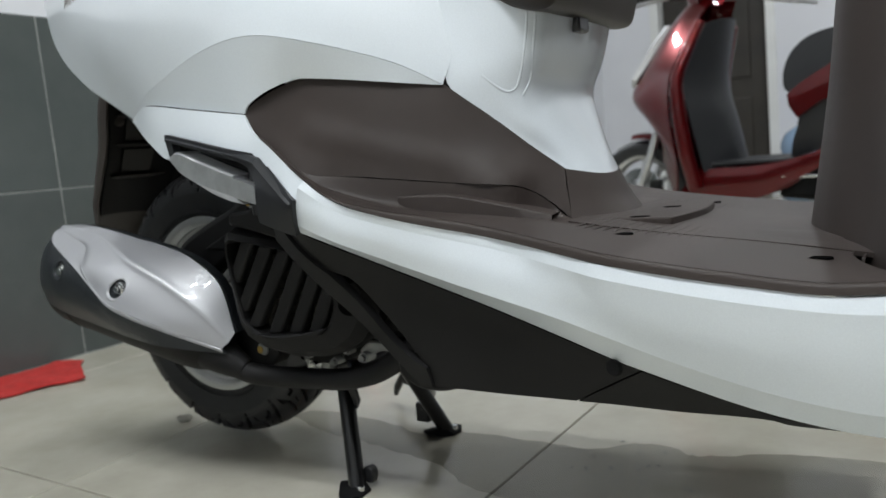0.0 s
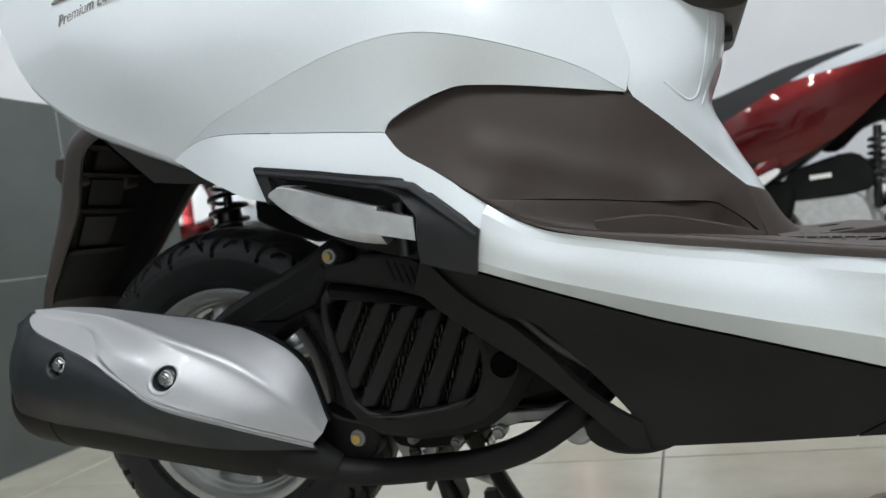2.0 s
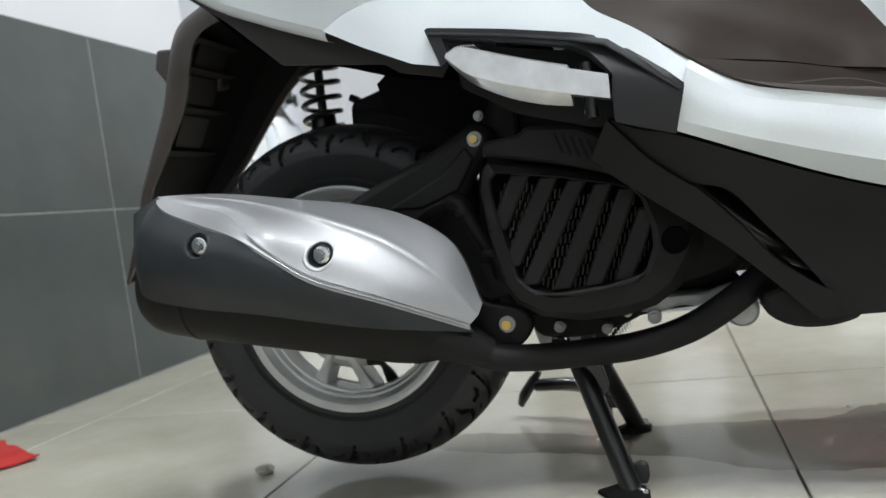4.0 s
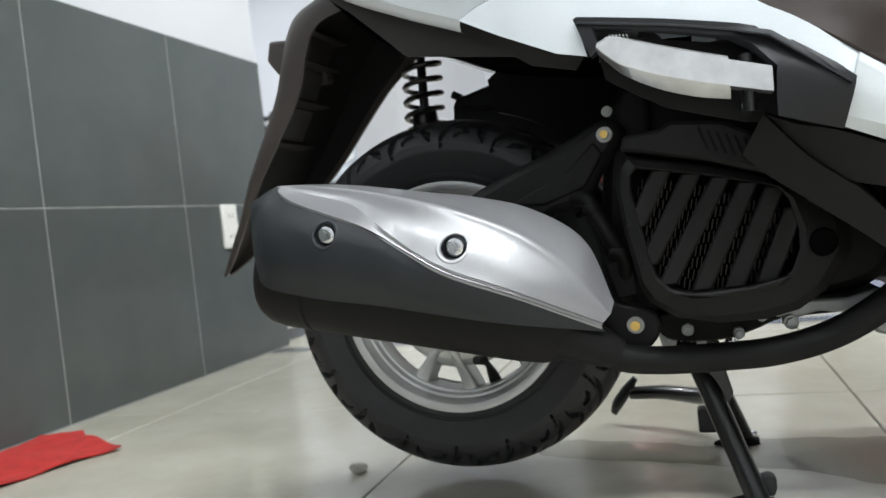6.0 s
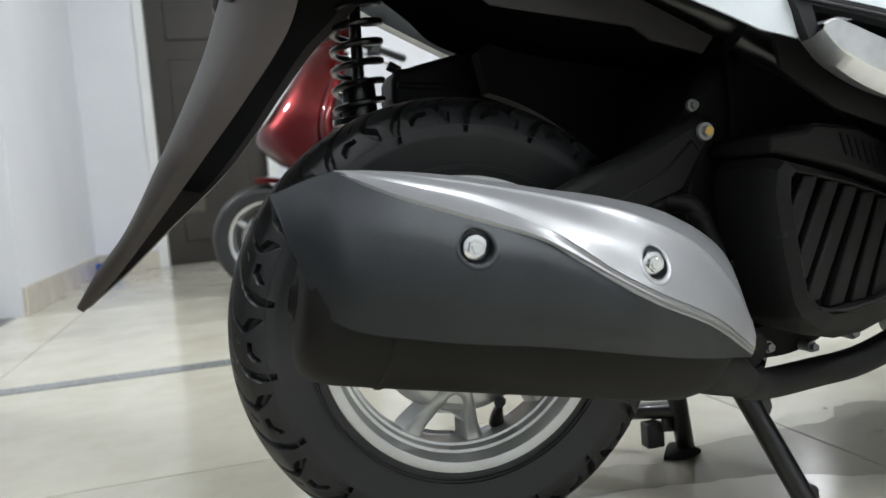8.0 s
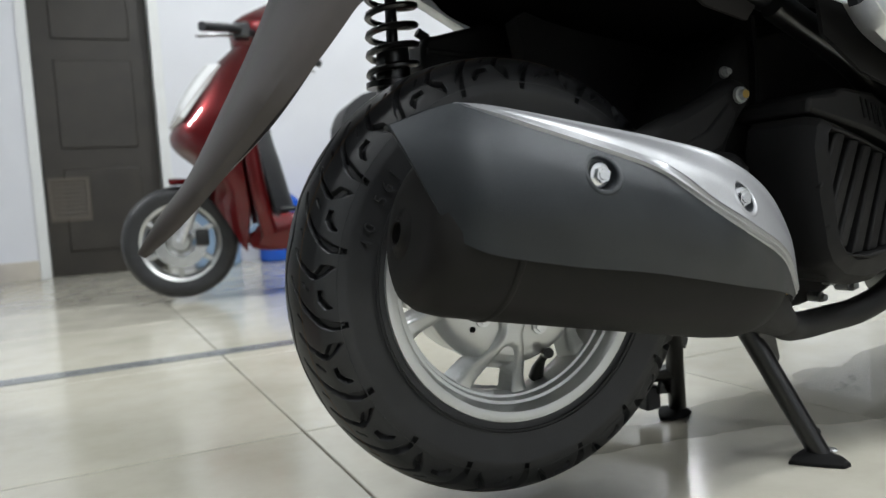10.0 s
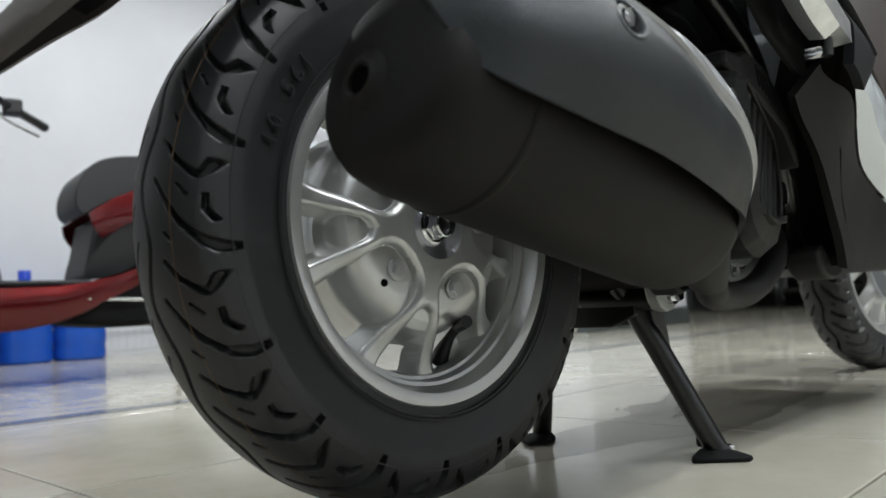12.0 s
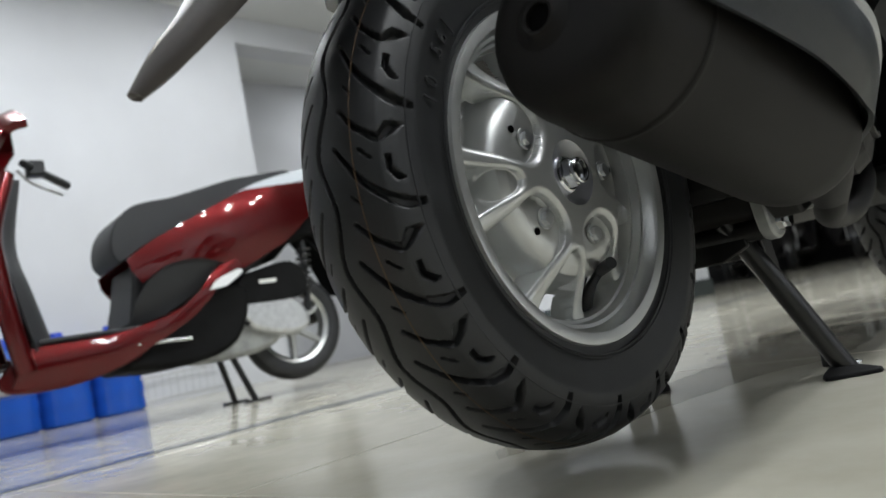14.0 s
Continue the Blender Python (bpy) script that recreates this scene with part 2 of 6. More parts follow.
def loft(rails, nu=48, nv=24, smooth_v=True):
    """A sheet through rails (each a list of 3D points, smoothed), nu steps along, nv across."""
    r = [even(catmull(q, 8), nu) for q in rails]
    rows = []
    for i in range(nu):
        col = [q[i] for q in r]
        line = catmull(col, 8) if smooth_v and len(col) > 2 else col
        rows.append(even(line, nv))
    return grid_mesh(rows)


def joined(*meshes):
    verts, faces = [], []
    for v, f in meshes:
        o = len(verts)
        verts += list(v)
        faces += [tuple(i + o for i in q) for q in f]
    return verts, faces


def tube(path, radius, n=16, smooth=8, cap=True, flat=1.0):
    """A tube along a smoothed path; radius a number or one for each point."""
    ctrl = np.array(path, float)
    pts = np.array(catmull(path, smooth) if len(path) > 2 else [np.array(p, float) for p in path])
    rad = [radius] * len(ctrl) if not hasattr(radius, "__len__") else radius
    rs = np.interp(np.linspace(0, len(ctrl) - 1, len(pts)), np.arange(len(ctrl)), rad)
    rows, up = [], Vector((0.13, 0.2, 0.97))
    for i, p in enumerate(pts):
        t = Vector(pts[min(i + 1, len(pts) - 1)] - pts[max(i - 1, 0)]).normalized()
        a = (up - t * up.dot(t)).normalized()
        up = a
        b = t.cross(a)
        rows.append([Vector(p) + (a * math.cos(k * 2 * math.pi / n) + b * flat * math.sin(k * 2 * math.pi / n)) * rs[i] for k in range(n)])
    v, f = grid_mesh(rows, close_v=True)
    if cap:
        f.append(tuple(range(n)))
        f.append(tuple(range(len(v) - n, len(v))))
    return v, f


def revolve(profile, centre=(0, 0, 0), axis="y", n=64, a0=0.0, a1=360.0):
    """Turns a profile of (radius, along) round an axis through centre."""
    full = abs(a1 - a0) >= 359.9
    rows = []
    for k in range(n if full else n + 1):
        a = radians(a0 + (a1 - a0) * k / n)
        row = []
        for r, h in profile:
            c, s = r * math.cos(a), r * math.sin(a)
            q = {"y": (c, h, s), "x": (h, c, s), "z": (c, s, h)}[axis]
            row.append(tuple(q[i] + centre[i] for i in range(3)))
        rows.append(row)
    return grid_mesh(rows, close_u=full)


def prism(outline, y0, y1, axis="y"):
    """A slab between two planes with an outline of (x, z) points (axis y), (y, z) (axis x) or (x, y) (axis z)."""
    n = len(outline)
    place = {"y": lambda p, h: (p[0], h, p[1]), "x": lambda p, h: (h, p[0], p[1]), "z": lambda p, h: (p[0], p[1], h)}[axis]
    v = [place(p, y0) for p in outline] + [place(p, y1) for p in outline]
    f = [tuple(range(n)), tuple(range(2 * n - 1, n - 1, -1))] + [(i, (i + 1) % n, n + (i + 1) % n, n + i) for i in range(n)]
    return v, f


def box(x0, x1, y0, y1, z0, z1):
    return prism([(x0, z0), (x1, z0), (x1, z1), (x0, z1)], y0, y1)


def ring_pts(cx, cz, r, n=16, squash=1.0, turn=0.0):
    return [(cx + r * math.cos(2 * math.pi * k / n + turn), cz + squash * r * math.sin(2 * math.pi * k / n + turn)) for k in range(n)]


def moved(mesh, m):
    return [tuple(m @ Vector(p)) for p in mesh[0]], mesh[1]


def surface(points):
    """A smooth height y(x, z) through control points (x, y, z): a thin-plate spline."""
    p = np.array(points, float)
    n = len(p)

    def phi(r):
        return np.where(r > 1e-9, r * r * np.log(np.maximum(r, 1e-9)), 0.0)
    q = p[:, [0, 2]]
    k = phi(np.linalg.norm(q[:, None] - q[None], axis=2)) + np.eye(n) * 1e-7
    a = np.zeros((n + 3, n + 3))
    a[:n, :n], a[:n, n], a[:n, n + 1:], a[n, :n], a[n + 1:, :n] = k, 1, q, 1, q.T
    w = np.linalg.solve(a, np.concatenate([p[:, 1], np.zeros(3)]))

    def f(x, z):
        return float(phi(np.hypot(q[:, 0] - x, q[:, 1] - z)) @ w[:n] + w[n] + w[n + 1] * x + w[n + 2] * z)
    return f


def sheet(outline, yfun, step=0.014):
    """A bmesh sheet with an outline of (x, z) points, filled with an even net and bent to y(x, z)."""
    pts = [np.array(p, float) for p in outline]
    edge = []
    for p, q in zip(pts, pts[1:] + pts[:1]):
        n = max(1, int(np.linalg.norm(q - p) / (step * 0.75)))
        edge += [p + (q - p) * k / n for k in range(n)]
    e = np.array(edge)
    nxt = np.roll(e, -1, axis=0)
    fill = []
    for i, x in enumerate(np.arange(e[:, 0].min(), e[:, 0].max(), step)):
        for z in np.arange(e[:, 1].min() + (step / 2 if i % 2 else 0), e[:, 1].max(), step):
            cross = ((e[:, 1] > z) != (nxt[:, 1] > z)) & (x < (nxt[:, 0] - e[:, 0]) * (z - e[:, 1]) / (nxt[:, 1] - e[:, 1] + 1e-15) + e[:, 0])
            if cross.sum() % 2 and np.hypot(e[:, 0] - x, e[:, 1] - z).min() > step * 0.55:
                fill.append((x, z))
    n = len(e)
    out = delaunay_2d_cdt([Vector((float(p[0]), float(p[1]))) for p in e] + [Vector((float(x), float(z))) for x, z in fill], [(i, (i + 1) % n) for i in range(n)], [], 1, 1e-7)
    bm = bmesh.new()
    vs = [bm.verts.new((v.x, yfun(v.x, v.y), v.y)) for v in out[0]]
    for f in out[2]:
        bm.faces.new([vs[i] for i in f])
    left, pieces = set(bm.verts), []
    while left:
        todo = [left.pop()]
        piece = set(todo)
        while todo:
            for e in todo.pop().link_edges:
                for v in e.verts:
                    if v in left:
                        left.discard(v)
                        piece.add(v)
                        todo.append(v)
        pieces.append(piece)
    pieces.sort(key=len)
    bmesh.ops.delete(bm, geom=[v for piece in pieces[:-1] for v in piece], context="VERTS")
    return bm


def mirrored(bm):
    b2 = bm.copy()
    for v in b2.verts:
        v.co.y = -v.co.y
    return b2


def smooth2(*pts, n=6):
    return [tuple(p) for p in catmull(pts, n)]


def hull(points):
    """The convex body round the points."""
    bm = bmesh.new()
    for p in points:
        bm.verts.new(p)
    bmesh.ops.convex_hull(bm, input=bm.verts)
    bmesh.ops.delete(bm, geom=[v for v in bm.verts if not v.link_faces], context="VERTS")
    return bm


def ring_of(c, pts, k):
    return [(c[0] + (x - c[0]) * k, c[1] + (y - c[1]) * k) for x, y in pts]


def hexagon(cx, cy, cz, r, depth, turn=0.3):
    """A hexagon head whose axis is y, from cy outward to cy - depth."""
    return prism(ring_pts(cx, cz, r, 6, 1, turn), cy, cy - depth)

# ---- room ----
ZC = 0.2295          # height of the rear axle
XW = -0.92           # face of the tiled side wall
YB = 4.20            # face of the back wall

ground = tagged(part("floor", box(-3.4, 11.8, -3.4, 5.6, -0.12, -0.006), DARKGROUT, smooth=0), "polished beige porcelain floor tiles with thin dark joints", "floor", kind="structure")
ceiling = tagged(part("ceiling", box(-3.4, 11.8, -3.4, 5.6, CEIL, CEIL + 0.1), CEILM, smooth=0), "plain matt white ceiling", "ceiling", kind="structure")
tagged(part("trim", box(-0.92, 11.6, 1.045, 1.105, -0.005, 0.0012), STRIP, smooth=0), "narrow grey granite strip across the floor", "floor strip", kind="structure")

tagged(part("threshold", box(-1.14, -0.985, 1.165, 2.43, -0.005, 0.0025), principled("dark_granite", (0.085, 0.087, 0.090), 0.2), smooth=0), "dark granite threshold under the opening", "threshold", kind="structure")
wall_west = tagged(part("wall_west", box(-1.14, XW - 0.010, -3.4, 1.165, -0.02, CEIL), WALLW, smooth=0), "white wall with grey glazed tile dado", "wall", kind="structure")
part("grout", box(XW - 0.011, XW - 0.0010, -3.39, 1.160, 0, 0.868), GROUT, wall_west, "pale grout bed", smooth=0)
wall_side = tagged(part("wall_side", box(-1.18, -0.95, 2.43, YB, -0.02, CEIL), WALLW, smooth=0), "white painted partition wall", "wall", kind="structure")
tagged(part("baseboard", box(-0.9502, -0.938, 2.425, YB, 0, 0.11), SKIRT, bevel=0.002), "cream tile skirting", "skirting", kind="structure")
tagged(part("baseboard", box(-0.938, -0.606, YB - 0.012, YB + 0.0002, 0, 0.11), SKIRT, bevel=0.002), "cream tile skirting", "skirting", kind="structure")
wall_north = tagged(part("wall_north", joined(box(-3.4, -0.60, YB, YB + 0.18, -0.02, CEIL), box(0.14, 2.57, YB, YB + 0.18, -0.02, CEIL), box(-0.60, 0.14, YB, YB + 0.18, 2.08, CEIL)), WALLW, smooth=0), "plain white painted back wall", "wall", kind="structure")
tagged(part("wall_alcove", joined(box(2.39, 2.57, YB + 0.18, 5.6, -0.02, CEIL), box(2.57, 11.8, 5.35, 5.5, -0.02, CEIL)), WALLW, smooth=0), "shaded white wall of an alcove", "wall", kind="structure")
tagged(part("wall_beam", box(2.57, 11.6, 4.22, 4.45, CEIL - 0.20, CEIL - 0.001), WALLW, bevel=0.004), "white ceiling beam", "beam", kind="structure")
# assumed wall, kept dark so the black panels reflect less
tagged(part("wall_east", box(11.6, 11.8, -3.4, 5.6, -0.02, CEIL), WALLD, smooth=0), "assumed far wall, dark grey to lower reflections", "wall", kind="structure")
tagged(part("wall_south", box(-3.4, 11.8, -3.6, -3.4, -0.02, CEIL), WALLW, smooth=0), "plain white wall", "wall", kind="structure")
tagged(part("wall_passage", box(-3.6, -3.4, -3.4, 5.6, -0.02, CEIL), WALLW, smooth=0), "plain white wall", "wall", kind="structure")
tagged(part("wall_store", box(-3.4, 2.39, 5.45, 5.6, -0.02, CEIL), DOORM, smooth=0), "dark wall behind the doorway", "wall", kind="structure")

# dark door in a white frame
door = tagged(part("door_1", box(-0.548, 0.088, YB + 0.095, YB + 0.135, 0.004, 2.03), DOORM, smooth=0, bevel=0.002), "closed dark brown wooden door in a white frame", "door", kind="structure")
for z0, z1 in ((0.14, 0.62), (0.74, 1.25), (1.37, 1.92)):
    part("door_panel", box(-0.44, -0.02, YB + 0.085, YB + 0.096, z0, z1), DOORM, door, bevel=0.006)
for a in (box(-0.605, -0.55, YB - 0.012, YB + 0.15, 0, 2.085), box(0.09, 0.145, YB - 0.012, YB + 0.15, 0, 2.085), box(-0.55, 0.09, YB - 0.012, YB + 0.15, 2.032, 2.085)):
    part("door_frame", a, FRAMEW, door, "white painted frame", smooth=0, bevel=0.003)

vent = part("vent", joined(box(-0.530, -0.512, YB + 0.076, YB + 0.0855, 0.318, 0.572), box(-0.328, -0.310, YB + 0.076, YB + 0.0855, 0.318, 0.572), box(-0.512, -0.328, YB + 0.076, YB + 0.0855, 0.318, 0.336), box(-0.512, -0.328, YB + 0.076, YB + 0.0855, 0.554, 0.572)), VENT, door, "brown framed vent low in the door", smooth=0)
for k in range(9):
    part("slat", moved(box(-0.512, -0.328, -0.001, 0.001, -0.011, 0.011), Matrix.Translation((0, YB + 0.082, 0.349 + k * 0.024)) @ Matrix.Rotation(radians(-28), 4, "X")), VENT, vent, smooth=0)

# two-gang socket on the tiles
socket = thing("wall_socket", "white double wall socket on the grey tiles", "socket")
part("plate", prism(smooth2((0.871, 0.318), (0.871, 0.438), n=1) + [(0.941, 0.438), (0.941, 0.318)], XW, XW + 0.009, "x"), PLATE, socket, bevel=0.003)
for z in (0.350, 0.407):
    part("insert", prism([(0.886, z - 0.022), (0.886, z + 0.022), (0.926, z + 0.022), (0.926, z - 0.022)], XW + 0.0085, XW + 0.0105, "x"), PLATE, socket, bevel=0.001)
    for dy in (0.897, 0.915):
        part("slot", prism([(dy - 0.0015, z - 0.006), (dy - 0.0015, z + 0.006), (dy + 0.0015, z + 0.006), (dy + 0.0015, z - 0.006)], XW + 0.0104, XW + 0.0108, "x"), HOLE, socket, smooth=0)

# round ceiling downlights, with fixtures for the added fill lamps too
for lx, ly, size, power in LAMPS:
    lamp = thing("ceiling_light", "round white glowing downlight, unseen; alcove and passage ones added as fill", "ceiling light", "ceiling lights")
    lamp.location = (lx, ly, CEIL)
    part("frame", revolve([(size / 2, -0.002), (size / 2, -0.020), (size / 2 + 0.006, -0.024), (size / 2 + 0.020, -0.016), (size / 2 + 0.022, -0.001)], axis="z", n=40), FRAMEW, lamp)
    part("diffuser", revolve([(0, -0.014), (size / 2, -0.014), (size / 2, -0.004), (0, -0.004)], axis="z", n=32), GLOW, lamp, smooth=0)


# red cloth beside the wall, and a scrap of wrapper
def cloth():
    outline = [(-0.905, 0.19), (-0.88, 0.215), (-0.855, 0.205), (-0.835, 0.222), (-0.80, 0.19), (-0.655, 0.115), (-0.675, 0.085), (-0.69, 0.06), (-0.72, -0.06), (-0.79, -0.15), (-0.90, -0.13)]
    bm = bmesh.new()
    f = bm.faces.new([bm.verts.new((x, y, 0)) for x, y in outline])
    bmesh.ops.triangulate(bm, faces=[f])
    for no, lo, hi in (((1, 0, 0), -0.91, -0.65), ((0, 1, 0), -0.15, 0.23)):
        for k in range(1, int((hi - lo) / 0.012)):
            c = lo + k * 0.012
            bmesh.ops.bisect_plane(bm, geom=list(bm.verts) + list(bm.edges) + list(bm.faces), plane_co=(c * no[0], c * no[1], 0), plane_no=no, dist=1e-6)
    for v in bm.verts:
        n = noise.noise(Vector((v.co.x * 14, v.co.y * 14, 1.3)))
        n2 = noise.noise(Vector((v.co.x * 40, v.co.y * 40, 4.1)))
        v.co.z = 0.004 + 0.010 * max(0, n + 0.25) + 0.0015 * n2
    return bm


tagged(part("floor_cloth", cloth(), CLOTH, solid=0.0025), "crumpled red felt cloth lying on the floor", "cloth")
bm = bmesh.new()
bmesh.ops.create_icosphere(bm, subdivisions=2, radius=0.012)
for v in bm.verts:
    v.co *= 1 + 0.6 * noise.noise(v.co * 90)
    v.co.z = max(-0.0055, v.co.z * 0.55)
scrap = tagged(part("paper_scrap", bm, DRYLEAF, smooth=0), "small crumpled grey paper scrap on the floor", "litter")
scrap.location = (-0.17, 0.002, 0.0062)

# ---- the white scooter on its centre stand ----
scooter = thing("scooter", "pearl white scooter with brown trim on its centre stand", "scooter")


# rear wheel -------------------------------------------------------------
def tyre_mesh(r_out, half, r_in, n=720, m=72, tread=True):
    """A tyre of revolution round y with cut tread: n steps round, m across."""
    r_sh = r_out - 0.020 * 0.80 ** 2.3
    prof = []
    for k in range(m + 1):
        s = -1 + 2 * k / m                       # across the section, -1 .. 1
        a = abs(s)
        if a < 0.55:
            w = s / 0.55 * half * 0.80
            r = r_out - 0.020 * (abs(w) / half) ** 2.3
        else:
            q = (a - 0.55) / 0.45
            w = math.copysign(half * (0.80 + 0.20 * math.sin(min(1, q * 2.0) * math.pi / 2) - 0.16 * max(0, q - 0.5) * 2), s)
            r = r_sh + (r_in - r_sh) * q ** 1.25
        prof.append((w, r))
    nrm = []
    for k in range(m + 1):
        (w0, r0), (w1, r1) = prof[max(0, k - 1)], prof[min(m, k + 1)]
        g = math.hypot(w1 - w0, r1 - r0)
        nrm.append((-(r1 - r0) / g, (w1 - w0) / g))
    per = 360.0 / 18

    def seg(px, py, ax, ay, bx, by):
        t = max(0, min(1, ((px - ax) * (bx - ax) + (py - ay) * (by - ay)) / ((bx - ax) ** 2 + (by - ay) ** 2)))
        return math.hypot(px - ax - t * (bx - ax), py - ay - t * (by - ay)), t
    arc = math.pi / 180 * r_out
    # grooves of one pitch: angle, distance from the middle, half width at both ends
    lines = [(((0.0, 0.0112), (3.8, 0.0205), (7.4, 0.0302), (10.4, 0.0410), (12.7, 0.0486)), 0.0011, 0.0027),
             (((13.6, 0.0168), (16.9, 0.0268), (18.9, 0.0358), (19.8, 0.0405)), 0.0010, 0.0023), (((19.8, 0.0405), (18.8, 0.0437), (17.2, 0.0460)), 0.0021, 0.0021),
             (((3.2, 0.0438), (5.5, 0.0439), (7.6, 0.0466)), 0.0009, 0.0008), (((1.1, 0.0290), (3.2, 0.0355)), 0.0004, 0.0003), (((8.9, 0.0192), (10.6, 0.0252)), 0.0004, 0.0003)]
    strokes = []
    for pts, h0, h1 in lines:
        k = len(pts) - 1
        strokes += [(pts[i], pts[i + 1], h0 + (h1 - h0) * i / k, h0 + (h1 - h0) * (i + 1) / k) for i in range(k)]
    table = {}
    steps = n // 18
    verts = []
    for i in range(n):
        th = 360.0 * i / n
        for k, (w, r) in enumerate(prof):
            depth = 0.0
            if tread and r > r_sh - 0.024:
                key = (i % steps if n % 18 == 0 else i, k)
                if key not in table:
                    aw = abs(w)
                    ph = (th - 174.2 + (0.0 if w <= 0 else 10.0)) % per
                    d = 1.0
                    for (a0, w0), (a1, w1), h0, h1 in strokes:
                        for o in (-per, 0, per):
                            g, t = seg(ph * arc, aw, (a0 + o) * arc, w0, (a1 + o) * arc, w1)
                            d = min(d, g - h0 - (h1 - h0) * t)
                    d = min(d, abs(w - 0.0042 * math.cos(2 * math.pi * (th - 174.8) / per)) - 0.0017)
                    table[key] = 0.0068 * max(0.0, min(1.0, 0.5 - d / 0.0009))
                depth = table[key]
            rr, ww = r - depth * nrm[k][1], w - depth * nrm[k][0]
            a = radians(th)
            verts.append((rr * math.cos(a), ww, rr * math.sin(a)))
    faces = []
    mm = m + 1
    for i in range(n):
        j = (i + 1) % n
        for k in range(m):
            faces.append((i * mm + k, j * mm + k, j * mm + k + 1, i * mm + k + 1))
    return verts, faces


def spoke_arm(a0, r0, a1, r1, w0, w1, y0, y1, depth):
    """A cast spoke arm from (angle, radius) to (angle, radius), with a rounded front."""
    p, q = np.array([r0 * math.cos(radians(a0)), r0 * math.sin(radians(a0))]), np.array([r1 * math.cos(radians(a1)), r1 * math.sin(radians(a1))])
    t = (q - p) / np.linalg.norm(q - p)
    nrm = np.array([-t[1], t[0]])
    rows = []
    for k in range(9):
        s = k / 8
        c, w, y = p + (q - p) * s, w0 + (w1 - w0) * s, y0 + (y1 - y0) * s
        row = []
        for dx, dy in ((-1, depth), (-1, 0.005), (-0.75, 0.001), (-0.3, 0), (0.3, 0), (0.75, 0.001), (1, 0.005), (1, depth)):
            g = c + nrm * w * dx
            row.append((g[0], y + dy, g[1]))
        rows.append(row)
    return grid_mesh(rows, close_v=True)


def cast_sector(arms, r0, r1, y_hub, y_rim, nt=200, nr=118):
    """One cast sector of a wheel: a forked spoke round angle 0 with a pocket between its arms, half a window on both sides."""
    half = math.pi / arms
    win = even(smooth2((0.130, 0.031), (0.106, 0.0310), (0.080, 0.0280), (0.062, 0.0260), (0.050, 0.0215), (0.0430, 0.0125), (0.0410, 0.0), n=6), 60)
    pocket = even(smooth2((0.130, 0.0250), (0.110, 0.0215), (0.092, 0.0155), (0.078, 0.0105), (0.0690, 0.0065), (0.0655, 0.0), n=6), 60)

    def inside(line, x, y):
        y = abs(y)
        d = float(np.min(np.hypot(line[:, 0] - x, line[:, 1] - y)))
        return d if x > float(np.interp(-y, -line[:, 1], line[:, 0], left=line[0, 0])) and y < line[0, 1] else -d
    verts, keep = [], {}
    for i in range(nr + 1):
        r = r0 + (r1 - r0) * i / nr
        q = min(1, max(0, (r - 0.060) / (r1 - 0.060)))
        front = y_hub + (y_rim - y_hub) * (q * q * (3 - 2 * q))
        for k in range(nt + 1):
            a = half * (-1 + 2 * k / nt)
            b = half - abs(a)
            dw = inside(win, r * math.cos(b), r * math.sin(b))
            dp = inside(pocket, r * math.cos(a), r * math.sin(a))
            y = front
            y += 0.0036 * max(0, 1 + min(0, dw) / 0.0060) ** 2 + 0.0022 * max(0, 1 + min(0, dp) / 0.0035) ** 2
            if dw > 0:
                y += 0.021 * min(1, dw / 0.0046)
            if dp > 0:
                g = min(1, dp / 0.0085)
                y = min(y + 0.0130 * g * (2 - g), max(y, float(np.interp(r, [0.066, 0.076, 0.0835, 0.0875, 0.0905, 0.0935], [-0.0382, -0.0368, -0.0322, -0.0250, -0.0140, -0.004]))))
                out = r - (0.0905 + 0.0045 * (1 - min(1, dp / 0.0100)) ** 2)
                if out > 0:
                    y += 0.010 * min(1, out / 0.0040)
            gone = dw > 0.0052 or (dp > 0.0042 and r > 0.0940 + 0.0045 * (1 - min(1, dp / 0.0100)) ** 2 and r < r1 - 0.004)
            keep[len(verts)] = not gone
            verts.append((r * math.cos(a), y, r * math.sin(a)))
    faces = []
    for i in range(nr):
        for k in range(nt):
            f = (i * (nt + 1) + k, i * (nt + 1) + k + 1, (i + 1) * (nt + 1) + k + 1, (i + 1) * (nt + 1) + k)
            if all(keep[v] for v in f):
                faces.append(f)
    used = sorted({v for f in faces for v in f})
    new_id = {v: n for n, v in enumerate(used)}
    return [verts[v] for v in used], [tuple(new_id[v] for v in f) for f in faces]


